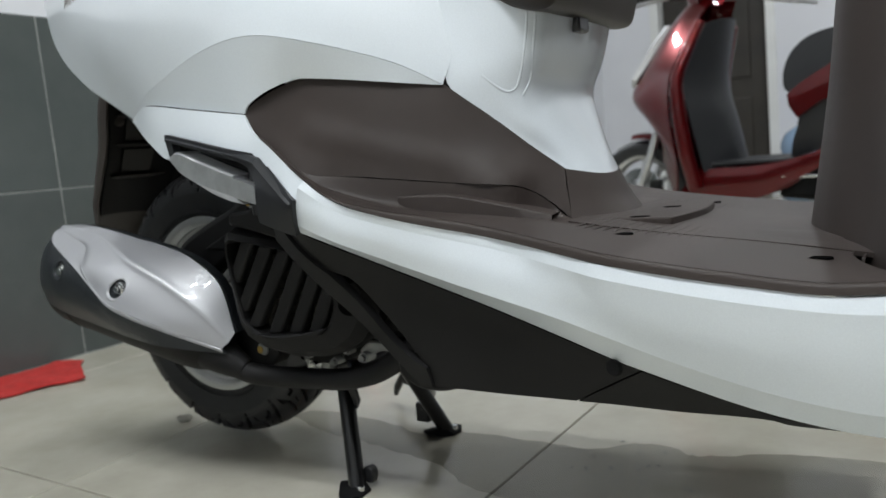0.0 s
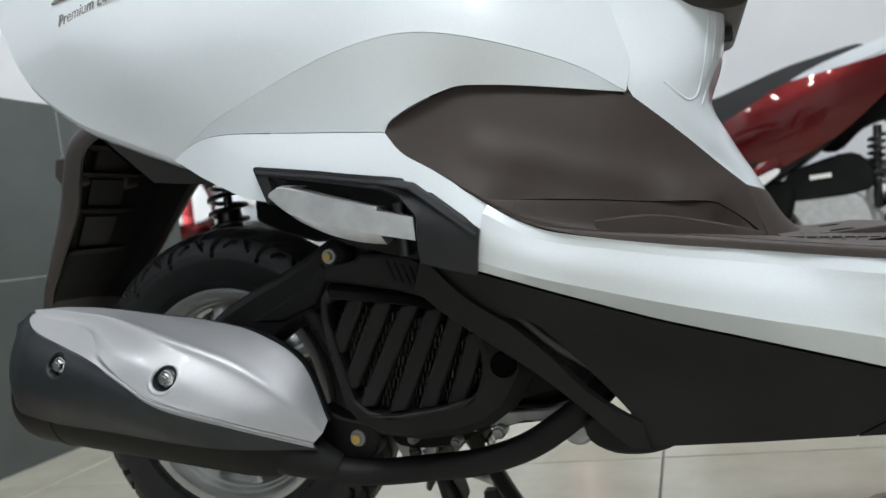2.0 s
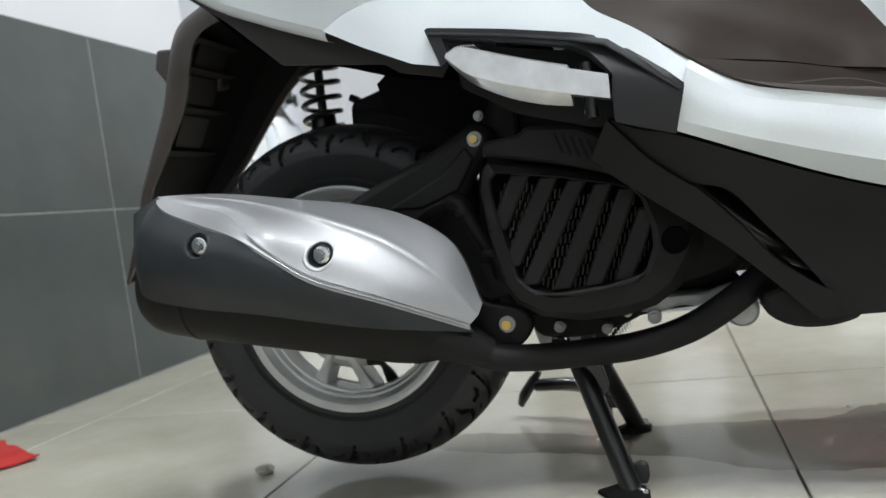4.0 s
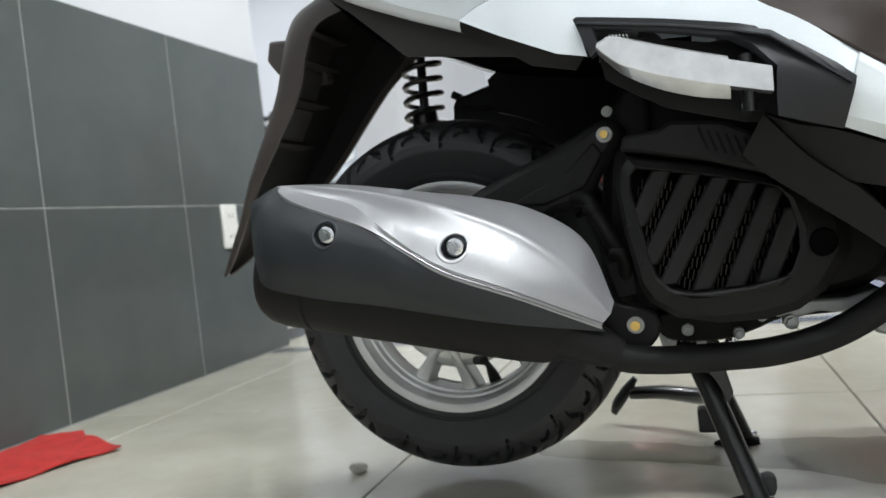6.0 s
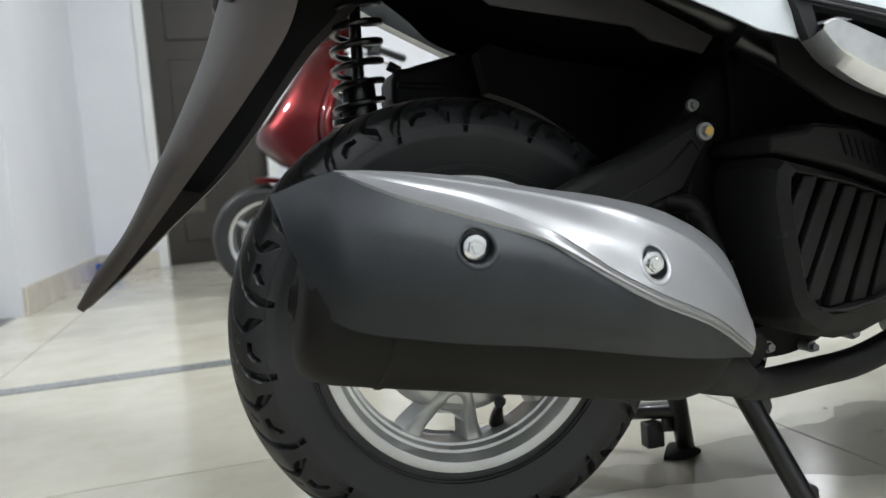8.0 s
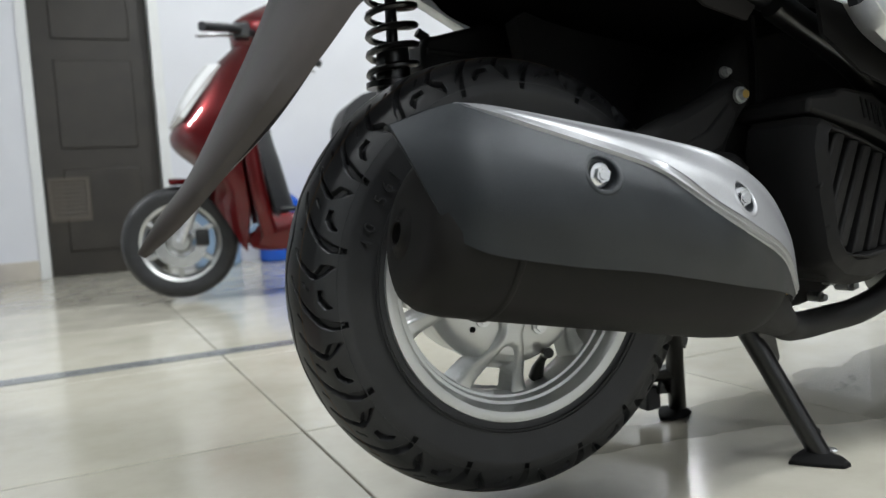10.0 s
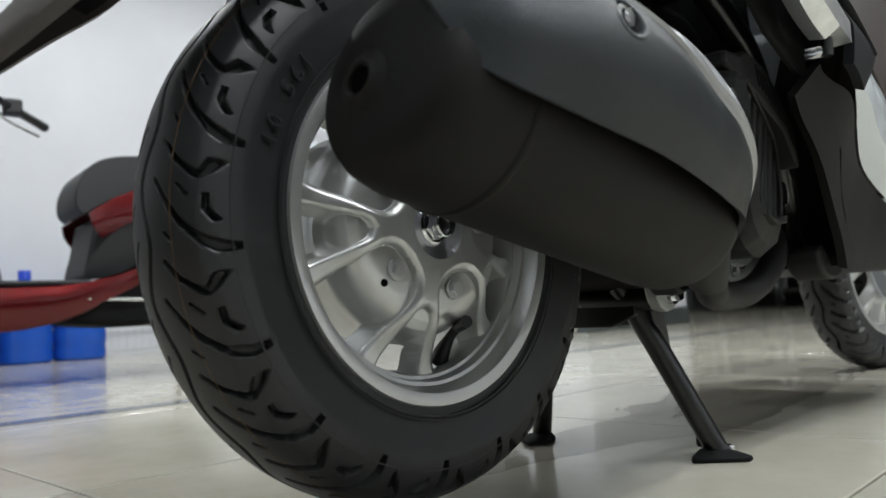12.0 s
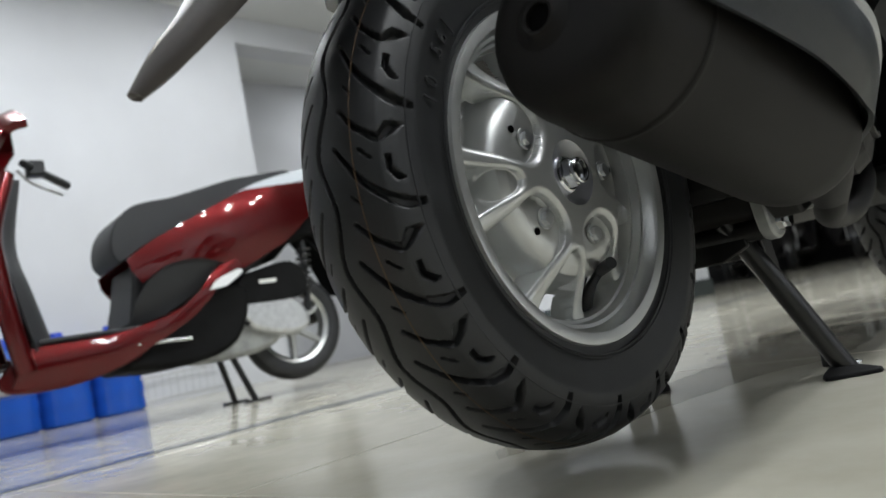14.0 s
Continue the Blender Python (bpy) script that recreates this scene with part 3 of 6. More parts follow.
def alloy_wheel(name, parent, r_lip, half, tyre_r, tyre_half, arms, detail):
    far = half * 0.66
    prof = [(r_lip, -half), (r_lip + 0.001, -half + 0.003), (r_lip - 0.002, -half + 0.009), (r_lip - 0.006, -half + 0.010), (r_lip - 0.012, 0), (r_lip - 0.006, far - 0.010), (r_lip, far - 0.004), (r_lip, far), (r_lip - 0.010, far - 0.001),
            (r_lip - 0.016, far - 0.010), (r_lip - 0.022, far - 0.024), (r_lip - 0.024, -half + 0.030), (r_lip - 0.022, -half + 0.022), (r_lip - 0.0195, -half + 0.0215), (r_lip - 0.0175, -half + 0.014), (r_lip - 0.0145, -half + 0.0135), (r_lip - 0.0120, -half + 0.005), (r_lip - 0.0095, -half + 0.001), (r_lip - 0.004, -half - 0.0005)]
    rim = part(name, revolve(prof + prof[:1], n=120), RIMS, parent, "silver alloy wheel rim")
    part("tyre", tyre_mesh(tyre_r, tyre_half, r_lip - 0.0005, *detail), RUBBER, rim, "black rubber tyre with hooked tread grooves", smooth=50)
    sector = cast_sector(arms, 0.0275, r_lip - 0.0225, -half, -0.020)
    for k in range(arms):
        part("spoke", moved(sector, Matrix.Rotation(-radians(184.5 + k * 360 / arms), 4, "Y")), RIMS, rim, smooth=60)
    part("hub", revolve([(0.0130, -half + 0.0075), (0.0150, -half + 0.0070), (0.0262, -half + 0.0012), (0.0276, -half + 0.0002), (0.0285, -half + 0.002), (0.030, 0.02), (0.0, 0.02)], n=64), POLISH, rim, "turned conical hub face")
    return rim


wheel = alloy_wheel("rear_wheel", scooter, 0.140, 0.045, 0.217, 0.050, 5, (1440, 150))
wheel.location = (0, 0, ZC)
part("brake_drum", revolve([(0.030, -0.0365), (0.066, -0.0365), (0.076, -0.0350), (0.0835, -0.0300), (0.0875, -0.0220), (0.0885, -0.012), (0.0900, -0.010), (0.0900, 0.004), (0.0885, 0.006), (0.0885, 0.020), (0.0880, 0.050), (0, 0.050)], n=96), RIMS, wheel, "silver cast brake drum")
part("axle_nut", joined(revolve([(0.0128, -0.0372), (0.0150, -0.0375), (0.0152, -0.0400), (0.0135, -0.0410), (0.012, -0.041)], n=36), hexagon(0, -0.040, 0, 0.0125, 0.009), revolve([(0.0108, -0.049), (0.0108, -0.0525), (0.0098, -0.0535), (0.0088, -0.0530), (0.0085, -0.0490)], n=28)), ZINC, wheel, "plated axle nut", smooth=25)
part("axle_end", revolve([(0, -0.0500), (0.0070, -0.0500), (0.0085, -0.0490), (0.0086, -0.045)], n=24), STEEL_BLACK, wheel, "dark axle end")
for k in range(5):
    a = 220.5 + 72 * k
    c, s = 0.0545 * math.cos(radians(a)), 0.0545 * math.sin(radians(a))
    part("bolt", joined(revolve([(0, -0.0375), (0.0086, -0.0375), (0.0082, -0.0395), (0, -0.0395)], (c, 0, s), n=24), hexagon(c, -0.0390, s, 0.0060, 0.0038)), ALU, wheel, smooth=25)
    c, s = 0.0690 * math.cos(radians(a)), 0.0690 * math.sin(radians(a))
    if k % 2 == 0:
        part("drain_hole", revolve([(0, -0.0369), (0.0030, -0.0369), (0.0030, -0.0355), (0, -0.0355)], (c, 0, s), n=14), HOLE, wheel)
part("valve", tube([(0.034, -0.004, -0.110), (0.033, -0.010, -0.101), (0.032, -0.020, -0.090), (0.031, -0.031, -0.081)], [0.0080, 0.0068, 0.0042, 0.0038], 14), STEEL_BLACK, wheel, "black valve stem")
part("valve_cap", tube([(0.031, -0.031, -0.081), (0.024, -0.047, -0.077)], 0.0052, 14), RUBBER, wheel, "black valve cap")
for r, w in ((0.1475, 0.0455), (0.1500, 0.0470), (0.1865, 0.0482)):
    part("sidewall_ridge", revolve([(r - 0.0007, -w), (r - 0.0004, -w - 0.0012), (r + 0.0004, -w - 0.0012), (r + 0.0007, -w)], n=120), RUBBER, wheel)
part("tread_line", revolve([(0.2129, -0.0251), (0.2133, -0.0247), (0.2132, -0.0243)], n=240), ORANGE, wheel, "thin orange line round the tread")


def sidewall_text(string, angle, radius, parent):
    for k, ch in enumerate(string):
        if ch == " ":
            continue
        cu = bpy.data.curves.new("size_mark", "FONT")
        cu.body, cu.size, cu.extrude, cu.align_x, cu.align_y = ch, 0.0165, 0.0006, "CENTER", "CENTER"
        a = radians(angle - k * 4.6)
        ob = new("size_mark", cu)
        ob.parent = parent
        out, up = Vector((math.cos(a), 0, math.sin(a))), Vector((0, -1, 0))
        right = out.cross(up)
        ob.matrix_local = Matrix(((right.x, out.x, 0, out.x * radius), (right.y, out.y, -1, -0.0488), (right.z, out.z, 0, out.z * radius), (0, 0, 0, 1)))
        cu.materials.append(RUBBER)


sidewall_text("10 56J", 163, 0.163, wheel)

front = alloy_wheel("front_wheel", scooter, 0.162, 0.038, 0.228, 0.045, 5, (540, 64))
front.location = (1.350, 0.010, 0.2285)
front.rotation_euler = (0, 0, radians(-9))
part("brake_disc", revolve([(0.05, -0.050), (0.095, -0.050), (0.095, -0.046), (0.05, -0.046)], n=48), ZINC, front)


# exhaust ----------------------------------------------------------------
exhaust = part("muffler", revolve([(0.0, -0.1785), (0.034, -0.1780), (0.045, -0.1765), (0.0530, -0.172), (0.0580, -0.163), (0.0605, -0.148), (0.0610, -0.11), (0.0610, 0.11), (0.059, 0.136), (0.054, 0.152), (0.044, 0.164), (0.028, 0.172), (0.0, 0.174)], axis="x", n=64), MUFF, scooter, "dull black cylindrical exhaust muffler")
exhaust.matrix_local = pose(0.010, -0.164, 0.2540, 0, 11.3, 0)
part("seam", revolve([(0.0612, -0.118), (0.0622, -0.1165), (0.0622, -0.1135), (0.0612, -0.112)], axis="x", n=64), MUFF, exhaust)
part("tail_pipe", revolve([(0.0085, -0.170), (0.0085, -0.1825), (0.0105, -0.1830), (0.0125, -0.1805), (0.019, -0.1783)], (0, 0.012, -0.002), axis="x", n=32), MUFF, exhaust)
part("outlet", revolve([(0, -0.1797), (0.0086, -0.1797), (0.0086, -0.1790), (0, -0.1790)], (0, 0.012, -0.002), axis="x", n=24), HOLE, exhaust, "dark exhaust outlet")
border_r = [(-0.177, -0.174, 0.364), (-0.134, -0.190, 0.376), (-0.118, -0.212, 0.366), (-0.095, -0.228, 0.3545), (-0.055, -0.240, 0.339), (-0.008, -0.251, 0.320), (0.036, -0.257, 0.292), (0.070, -0.259, 0.2715), (0.125, -0.241, 0.246), (0.194, -0.194, 0.2065)]
mid_a = [(-0.169, -0.191, 0.337), (-0.142, -0.214, 0.348), (-0.125, -0.229, 0.338), (-0.099, -0.242, 0.329), (-0.058, -0.2520, 0.317), (-0.008, -0.258, 0.301), (0.037, -0.259, 0.277), (0.073, -0.257, 0.259), (0.126, -0.239, 0.2375), (0.1945, -0.193, 0.205)]
mid_b = [(-0.160, -0.206, 0.308), (-0.144, -0.226, 0.312), (-0.128, -0.237, 0.303), (-0.102, -0.2455, 0.297), (-0.061, -0.2530, 0.287), (-0.009, -0.256, 0.274), (0.038, -0.255, 0.257), (0.076, -0.250, 0.243), (0.128, -0.235, 0.2275), (0.195, -0.1915, 0.203)]
lower_r = [(-0.152, -0.217, 0.283), (-0.143, -0.224, 0.277), (-0.130, -0.230, 0.271), (-0.105, -0.235, 0.265), (-0.065, -0.240, 0.257), (-0.010, -0.243, 0.248), (0.040, -0.2425, 0.2375), (0.080, -0.240, 0.2285), (0.130, -0.231, 0.2175), (0.196, -0.190, 0.2015)]
top_r = [(-0.134, -0.1885, 0.3768), (-0.105, -0.176, 0.3745), (-0.07, -0.174, 0.3705), (-0.03, -0.174, 0.3635), (0.03, -0.174, 0.3505), (0.08, -0.174, 0.3400), (0.135, -0.174, 0.3220), (0.183, -0.174, 0.287), (0.2055, -0.178, 0.226)]
should_r = [(-0.134, -0.1892, 0.3766), (-0.108, -0.188, 0.3738), (-0.075, -0.190, 0.3680), (-0.033, -0.193, 0.3595), (0.026, -0.212, 0.3440), (0.076, -0.226, 0.3270), (0.130, -0.219, 0.2990), (0.174, -0.203, 0.258), (0.202, -0.186, 0.216)]
crease_r = [(-0.134, -0.1898, 0.3763), (-0.111, -0.201, 0.3690), (-0.082, -0.206, 0.3605), (-0.038, -0.214, 0.3460), (0.002, -0.248, 0.3225), (0.039, -0.2570, 0.2950), (0.073, -0.2590, 0.2748), (0.127, -0.2410, 0.2492), (0.195, -0.193, 0.2090)]


def patch(rails, nu=10, nv=8):
    """A smooth sheet through rails whose points lie opposite one another."""
    fine = [catmull(r, nu) for r in rails]
    return [catmull([f[i] for f in fine], nv) for i in range(len(fine[0]))]


def blend(a, b, f, out=0.0):
    """A rail between two rails, pushed outward by out at its middle."""
    n = len(a) - 1
    return [tuple(np.array(p) + (np.array(q) - np.array(p)) * f + np.array((0, -out * math.sin(math.pi * k / n), 0))) for k, (p, q) in enumerate(zip(a, b))]


def pocket(rows, x, z, lift_y):
    """A bolt pocket for a sheet: a flush lip, a well with a level axis, and the faces of the sheet outside its mouth."""
    near = np.array([p for row in rows for p in row if math.hypot(p[0] - x, p[2] - z) < 0.022])
    dx, dz = near[:, 0] - x, near[:, 2] - z
    fit = np.linalg.lstsq(np.column_stack([np.ones(len(near)), dx, dz, dx * dx, dx * dz, dz * dz]), near[:, 1], rcond=None)[0]

    def at(r, a):
        u, v = r * math.cos(a), r * math.sin(a)
        return float(fit @ np.array([1, u, v, u * u, u * v, v * v])) + lift_y
    angles = [2 * math.pi * k / 48 for k in range(48)]
    ring = lambda r, d, level: [(x + r * math.cos(a), (at(0, 0) if level else at(r, a)) + d, z + r * math.sin(a)) for a in angles]
    lip = [ring(0.0160, 0.0010, 0), ring(0.0150, -0.0002, 0), ring(0.0138, -0.0005, 0), ring(0.0124, -0.0004, 0), ring(0.0116, 0.0004, 0), ring(0.0112, 0.0020, 0)]
    well = [ring(0.0112, 0.0019, 0), ring(0.0110, 0.0048, 0), ring(0.0108, 0.0080, 1), ring(0.0040, 0.0082, 1)]
    return lip, well


def holed(rows, x, z):
    """The mesh of a sheet without the faces inside a pocket's mouth."""
    v, f = grid_mesh(rows)
    return v, [q for q in f if all(math.hypot(v[i][0] - x, v[i][2] - z) > 0.0124 for i in q)]


black_rows = patch([border_r, mid_a, mid_b, lower_r], 34, 36)
bolt_y = [min((math.hypot(p[0] + 0.054, p[2] - 0.3205), p[1]) for row in black_rows for p in row)[1]]
lip_1, well_1 = pocket(black_rows, -0.054, 0.3205, -0.002)
shell = part("muffler_cover", holed(black_rows, -0.054, 0.3205), HEAT, scooter, "matt grey-black muffler cover", solid=-0.004, smooth=60)
part("cover_edge", tube([tuple(p + np.array((0.0005, -0.0004, 0))) for p in black_rows[0][::6]], 0.0022, 8, 2), HEAT, scooter, "rolled rear edge of the muffler cover")
roof_c = [(-0.176, -0.160, 0.3635), (-0.134, -0.160, 0.3755), (-0.07, -0.160, 0.3680), (-0.03, -0.158, 0.361), (0.03, -0.158, 0.348), (0.08, -0.158, 0.337), (0.135, -0.158, 0.319), (0.180, -0.158, 0.285), (0.2025, -0.165, 0.226)]
part("cover_roof", grid_mesh(patch([roof_c, [(-0.1765, -0.168, 0.3640), *[tuple(p) for p in top_r]][0:1] + [(-0.134, -0.1890, 0.3762)] + top_r[2:]], 8, 4)), HEAT, scooter, solid=0.003)
upper = patch([top_r, blend(top_r, should_r, 0.75), should_r, blend(should_r, crease_r, 0.16), blend(should_r, crease_r, 0.58, 0.005), crease_r], 40, 14)
bolt_y.append(min((math.hypot(p[0] - 0.075, p[2] - 0.2965), p[1]) for row in upper for p in row)[1] - 0.003)
upper = [[p + np.array((0, -0.0030, 0.0008)) * min(1, 0.25 + i / 48) for p in row] for i, row in enumerate(upper)]
lip_2, well_2 = pocket(upper, 0.075, 0.2965, -0.0015)
lower_band = patch([crease_r, [tuple((np.array(a) + np.array(b)) / 2 + np.array((0, 0.0012, 0))) for a, b in zip(crease_r, border_r[1:])], border_r[1:]], 10, 5)
lift = np.array((0, -0.0030, 0.0008))
part("heat_shield", holed(upper, 0.075, 0.2965), SILVER, scooter, "silver metallic heat shield over the muffler", solid=-0.003, smooth=60)
part("shield_band", grid_mesh([[p + lift * min(1, 0.25 + i / 12) for p in row] for i, row in enumerate(lower_band)]), SILVER, scooter, "lower band of the silver heat shield", solid=-0.003, smooth=60)
part("shield_lip", tube([tuple(row[-1] + np.array((0, -0.0010, -0.0012))) for row in lower_band[4::4]], 0.0016, 8, 2), SILVER, scooter)


for (x, z), y in zip(((-0.054, 0.3205), (0.075, 0.2965)), [v + 0.0020 for v in bolt_y]):
    bolt = part("cover_bolt", revolve([(0, 0.0075), (0.0092, 0.0075), (0.0090, 0.0020), (0.0084, 0.0008), (0.0066, 0.0002), (0, 0.0002)], (x, y, z - 0.0006), n=28), ZINC, scooter, "plated flange bolt in a round pocket")
    part("bolt_head", joined(hexagon(x, y + 0.0006, z - 0.0006, 0.0060, 0.0036), revolve([(0.0040, -0.0030), (0.0036, -0.0036), (0, -0.0036)], (x, y, z - 0.0006), n=18)), ZINC, bolt, smooth=25)
for lip, well, paint in ((lip_1, well_1, HEAT), (lip_2, well_2, SILVER)):
    rim_part = part("pocket_lip", grid_mesh(lip, close_v=True), paint, scooter, "rounded mouth of a bolt pocket", smooth=60)
    part("pocket_well", grid_mesh(well, close_v=True), HEAT, rim_part, "dark lining of the bolt pocket", smooth=40)
part("exhaust_pipe", tube([(0.155, -0.180, 0.205), (0.20, -0.170, 0.174), (0.24, -0.155, 0.164), (0.30, -0.142, 0.162), (0.35, -0.140, 0.165), (0.40, -0.138, 0.178), (0.445, -0.136, 0.203), (0.485, -0.12, 0.232), (0.52, -0.08, 0.262)], 0.0138, 20), BLACK, scooter, "matt black exhaust header pipe")
part("pipe_collar", tube([(0.120, -0.176, 0.226), (0.160, -0.178, 0.200), (0.205, -0.169, 0.174)], [0.044, 0.028, 0.0145], 28), BLACK, scooter)
clamp = part("muffler_bracket", prism(smooth2((0.185, 0.235), (0.205, 0.222), (0.238, 0.212), (0.246, 0.196), (0.236, 0.178), (0.215, 0.172), (0.19, 0.165)) + [(0.16, 0.185), (0.165, 0.22)], -0.150, -0.122), BLACK, scooter, bevel=0.003)
part("brass_bolt", joined(revolve([(0, -0.1502), (0.0088, -0.1502), (0.0082, -0.1525), (0, -0.1525)], (0.222, 0, 0.199), n=24), revolve([(0, -0.153), (0.0058, -0.1565), (0, -0.1568)], (0.222, 0, 0.199), n=6)), CASTING, clamp, "plated bolt", smooth=25)
part("bolt_mark", revolve([(0, -0.1572), (0.0048, -0.1572), (0.0050, -0.1560), (0, -0.1560)], (0.222, 0, 0.199), n=16), BRASS, clamp, "yellow paint mark")

# swing arm plate on the outer side of the wheel, engine and its covers ----
arm = part("swing_arm", prism(smooth2((0.000, 0.290), (0.046, 0.338), (0.100, 0.364), (0.140, 0.379), (0.178, 0.396), (0.204, 0.408), (0.222, 0.404), (0.228, 0.388), (0.212, 0.368), (0.198, 0.348), (0.186, 0.326), (0.150, 0.316), n=4) + [(0.10, 0.285), (0.05, 0.25)], -0.124, -0.096), BLACK, scooter, "black cast swing arm", bevel=0.010)
part("arm_web", prism([(0.10, 0.330), (0.165, 0.358), (0.196, 0.386), (0.205, 0.372), (0.184, 0.340), (0.14, 0.326)], -0.1265, -0.120), BLACK, arm, bevel=0.003)
for x, y, z, r in ((0.208, -0.126, 0.391, 0.0085), (0.211, -0.104, 0.4165, 0.0060)):
    part("bolt", joined(revolve([(0, -0.0), (r, -0.0), (r * 0.92, -0.0032), (0, -0.0032)], (x, y, z), n=24), hexagon(x, y - 0.003, z, r * 0.60, 0.005)), CASTING, arm, "dull plated bolt", smooth=25)
part("bolt_mark", revolve([(0, -0.1347), (0.0040, -0.1347), (0.0042, -0.1335), (0, -0.1335)], (0.208, 0, 0.391), n=16), BRASS, arm, "yellow paint mark")
hose = part("breather_hose", tube([(0.172, -0.120, 0.330), (0.186, -0.134, 0.326), (0.196, -0.138, 0.306), (0.206, -0.136, 0.284), (0.216, -0.128, 0.262), (0.214, -0.118, 0.240)], 0.0085, 16), BLACK, scooter, "black rubber breather hose")
for x, z in ((0.190, 0.318), (0.212, 0.272)):
    part("hose_clip", revolve([(0.0092, -0.004), (0.0100, -0.003), (0.0100, 0.003), (0.0092, 0.004)], (x, -0.137, z), axis="z", n=20), BLACK, hose)
part("bracket_plate", prism([(0.196, 0.262), (0.224, 0.256), (0.226, 0.226), (0.206, 0.222)], -0.128, -0.118), BLACK, scooter, bevel=0.002)
part("engine_case", prism(smooth2((0.19, 0.27), (0.20, 0.36), (0.215, 0.42), (0.25, 0.46), (0.36, 0.47), (0.44, 0.40), (0.47, 0.30), (0.46, 0.23), (0.40, 0.206), (0.30, 0.198), (0.21, 0.200), n=5), -0.100, 0.11), BLACK, scooter, "black engine crankcase", bevel=0.012)
part("sump", prism(smooth2((0.235, 0.200), (0.25, 0.176), (0.30, 0.172), (0.335, 0.181), (0.36, 0.190), (0.42, 0.193), (0.455, 0.190), (0.46, 0.207), n=4) + [(0.35, 0.215)], -0.108, 0.09), MUFF, scooter, "dark engine sump", bevel=0.006)
for x, z, r, y in ((0.270, 0.186, 0.006, -0.116), (0.318, 0.180, 0.0055, -0.118), (0.366, 0.188, 0.007, -0.118), (0.340, 0.195, 0.005, -0.116)):
    part("sump_bolt", joined(revolve([(0, -0.004), (r, -0.004), (r, 0.014), (0, 0.014)], (x, y, z), n=16), hexagon(x, y - 0.004, z, r * 0.7, 0.005)), CASTING, scooter)
part("sump_casting", prism(smooth2((0.352, 0.193), (0.372, 0.1905), (0.392, 0.196), (0.412, 0.1935), (0.438, 0.200), (0.446, 0.214), n=3) + [(0.418, 0.207), (0.37, 0.208)], -0.1135, -0.100), CASTING, scooter, "bare cast aluminium lug under the engine", bevel=0.003)
part("oil_filter_cap", revolve([(0, -0.012), (0.013, -0.012), (0.016, -0.008), (0.017, 0.0), (0.017, 0.03), (0, 0.03)], (0.448, -0.118, 0.188), n=32), CASTING, scooter, "cast aluminium drain cap")
part("drain_plug", hexagon(0.448, -0.129, 0.188, 0.008, 0.006), CASTING, scooter, smooth=25)

outer = [(0.219, 0.336), (0.224, 0.356), (0.231, 0.3635), (0.301, 0.3470), (0.345, 0.3330), (0.368, 0.3230), (0.398, 0.3080), (0.420, 0.2830), (0.419, 0.2540), (0.394, 0.2200), (0.370, 0.2050), (0.340, 0.1990), (0.300, 0.1990), (0.262, 0.2080), (0.240, 0.2240), (0.232, 0.2400), (0.223, 0.2900)]
inner = [(0.2335, 0.3300), (0.2345, 0.3450), (0.2400, 0.3500), (0.300, 0.3370), (0.340, 0.3260), (0.3600, 0.3190), (0.3680, 0.3080), (0.3740, 0.2800), (0.3735, 0.2620), (0.3650, 0.2430), (0.3540, 0.2350), (0.3300, 0.2320), (0.3000, 0.2290), (0.2800, 0.2290), (0.2600, 0.2370), (0.2480, 0.2500), (0.2400, 0.2900)]
o2 = np.array([q for k in range(17) for q in np.linspace(outer[k], outer[(k + 1) % 17], 5)[:-1]])
i2 = np.array([q for k in range(17) for q in np.linspace(inner[k], inner[(k + 1) % 17], 5)[:-1]])
rows = []
for p, q in zip(o2, i2):
    e = p + (q - p) * 0.30
    g = p + (q - p) * 0.88
    rows.append([(p[0], -0.120, p[1]), (p[0], -0.178, p[1]), (e[0], -0.192, e[1]), (g[0], -0.199, g[1]), (q[0], -0.1975, q[1]), (q[0], -0.165, q[1])])
shroud = part("radiator_cover", grid_mesh(rows, close_u=True), BLACK, scooter, "black radiator cover with slanted louvres", smooth=28)
part("radiator_core", prism([tuple(p) for p in i2], -0.172, -0.160), HOLE, shroud, "radiator core, coloured black as shade", smooth=0)
for k in range(32):
    x = 0.2385 + k * 0.0042
    lo, hi = float(np.interp(x, [0.236, 0.25, 0.28, 0.35, 0.372], [0.30, 0.25, 0.230, 0.235, 0.262])), float(np.interp(x, [0.236, 0.30, 0.36, 0.372], [0.346, 0.334, 0.316, 0.29]))
    for i in range(int((hi - lo) / 0.0110)):
        zf = lo + i * 0.0110
        part("fin", prism([(x - 0.0012, zf), (x - 0.0004, zf), (x + 0.0016, zf + 0.0092), (x + 0.0008, zf + 0.0092)], -0.1800, -0.1690), FIN, shroud, smooth=0)
for (xt, zt), (xb, zb) in (((0.2620, 0.3470), (0.2340, 0.2960)), ((0.2880, 0.3410), (0.2420, 0.2600)), ((0.3130, 0.3350), (0.2570, 0.2400)), ((0.3360, 0.3280), (0.2860, 0.2320)), ((0.3580, 0.3210), (0.3150, 0.2320)), ((0.3730, 0.3000), (0.3430, 0.2340))):
    w = 0.0092
    part("louvre", prism([(xb - w, zb), (xb + w, zb), (xt + w, zt), (xt - w, zt)], -0.1955, -0.1850), BLACK, shroud, bevel=0.0025)
part("lower_scoop", prism([(0.258, 0.2330), (0.300, 0.2260), (0.352, 0.2310), (0.364, 0.2400), (0.330, 0.2330), (0.290, 0.2310)], -0.2050, -0.176), BLACK, shroud, bevel=0.002)
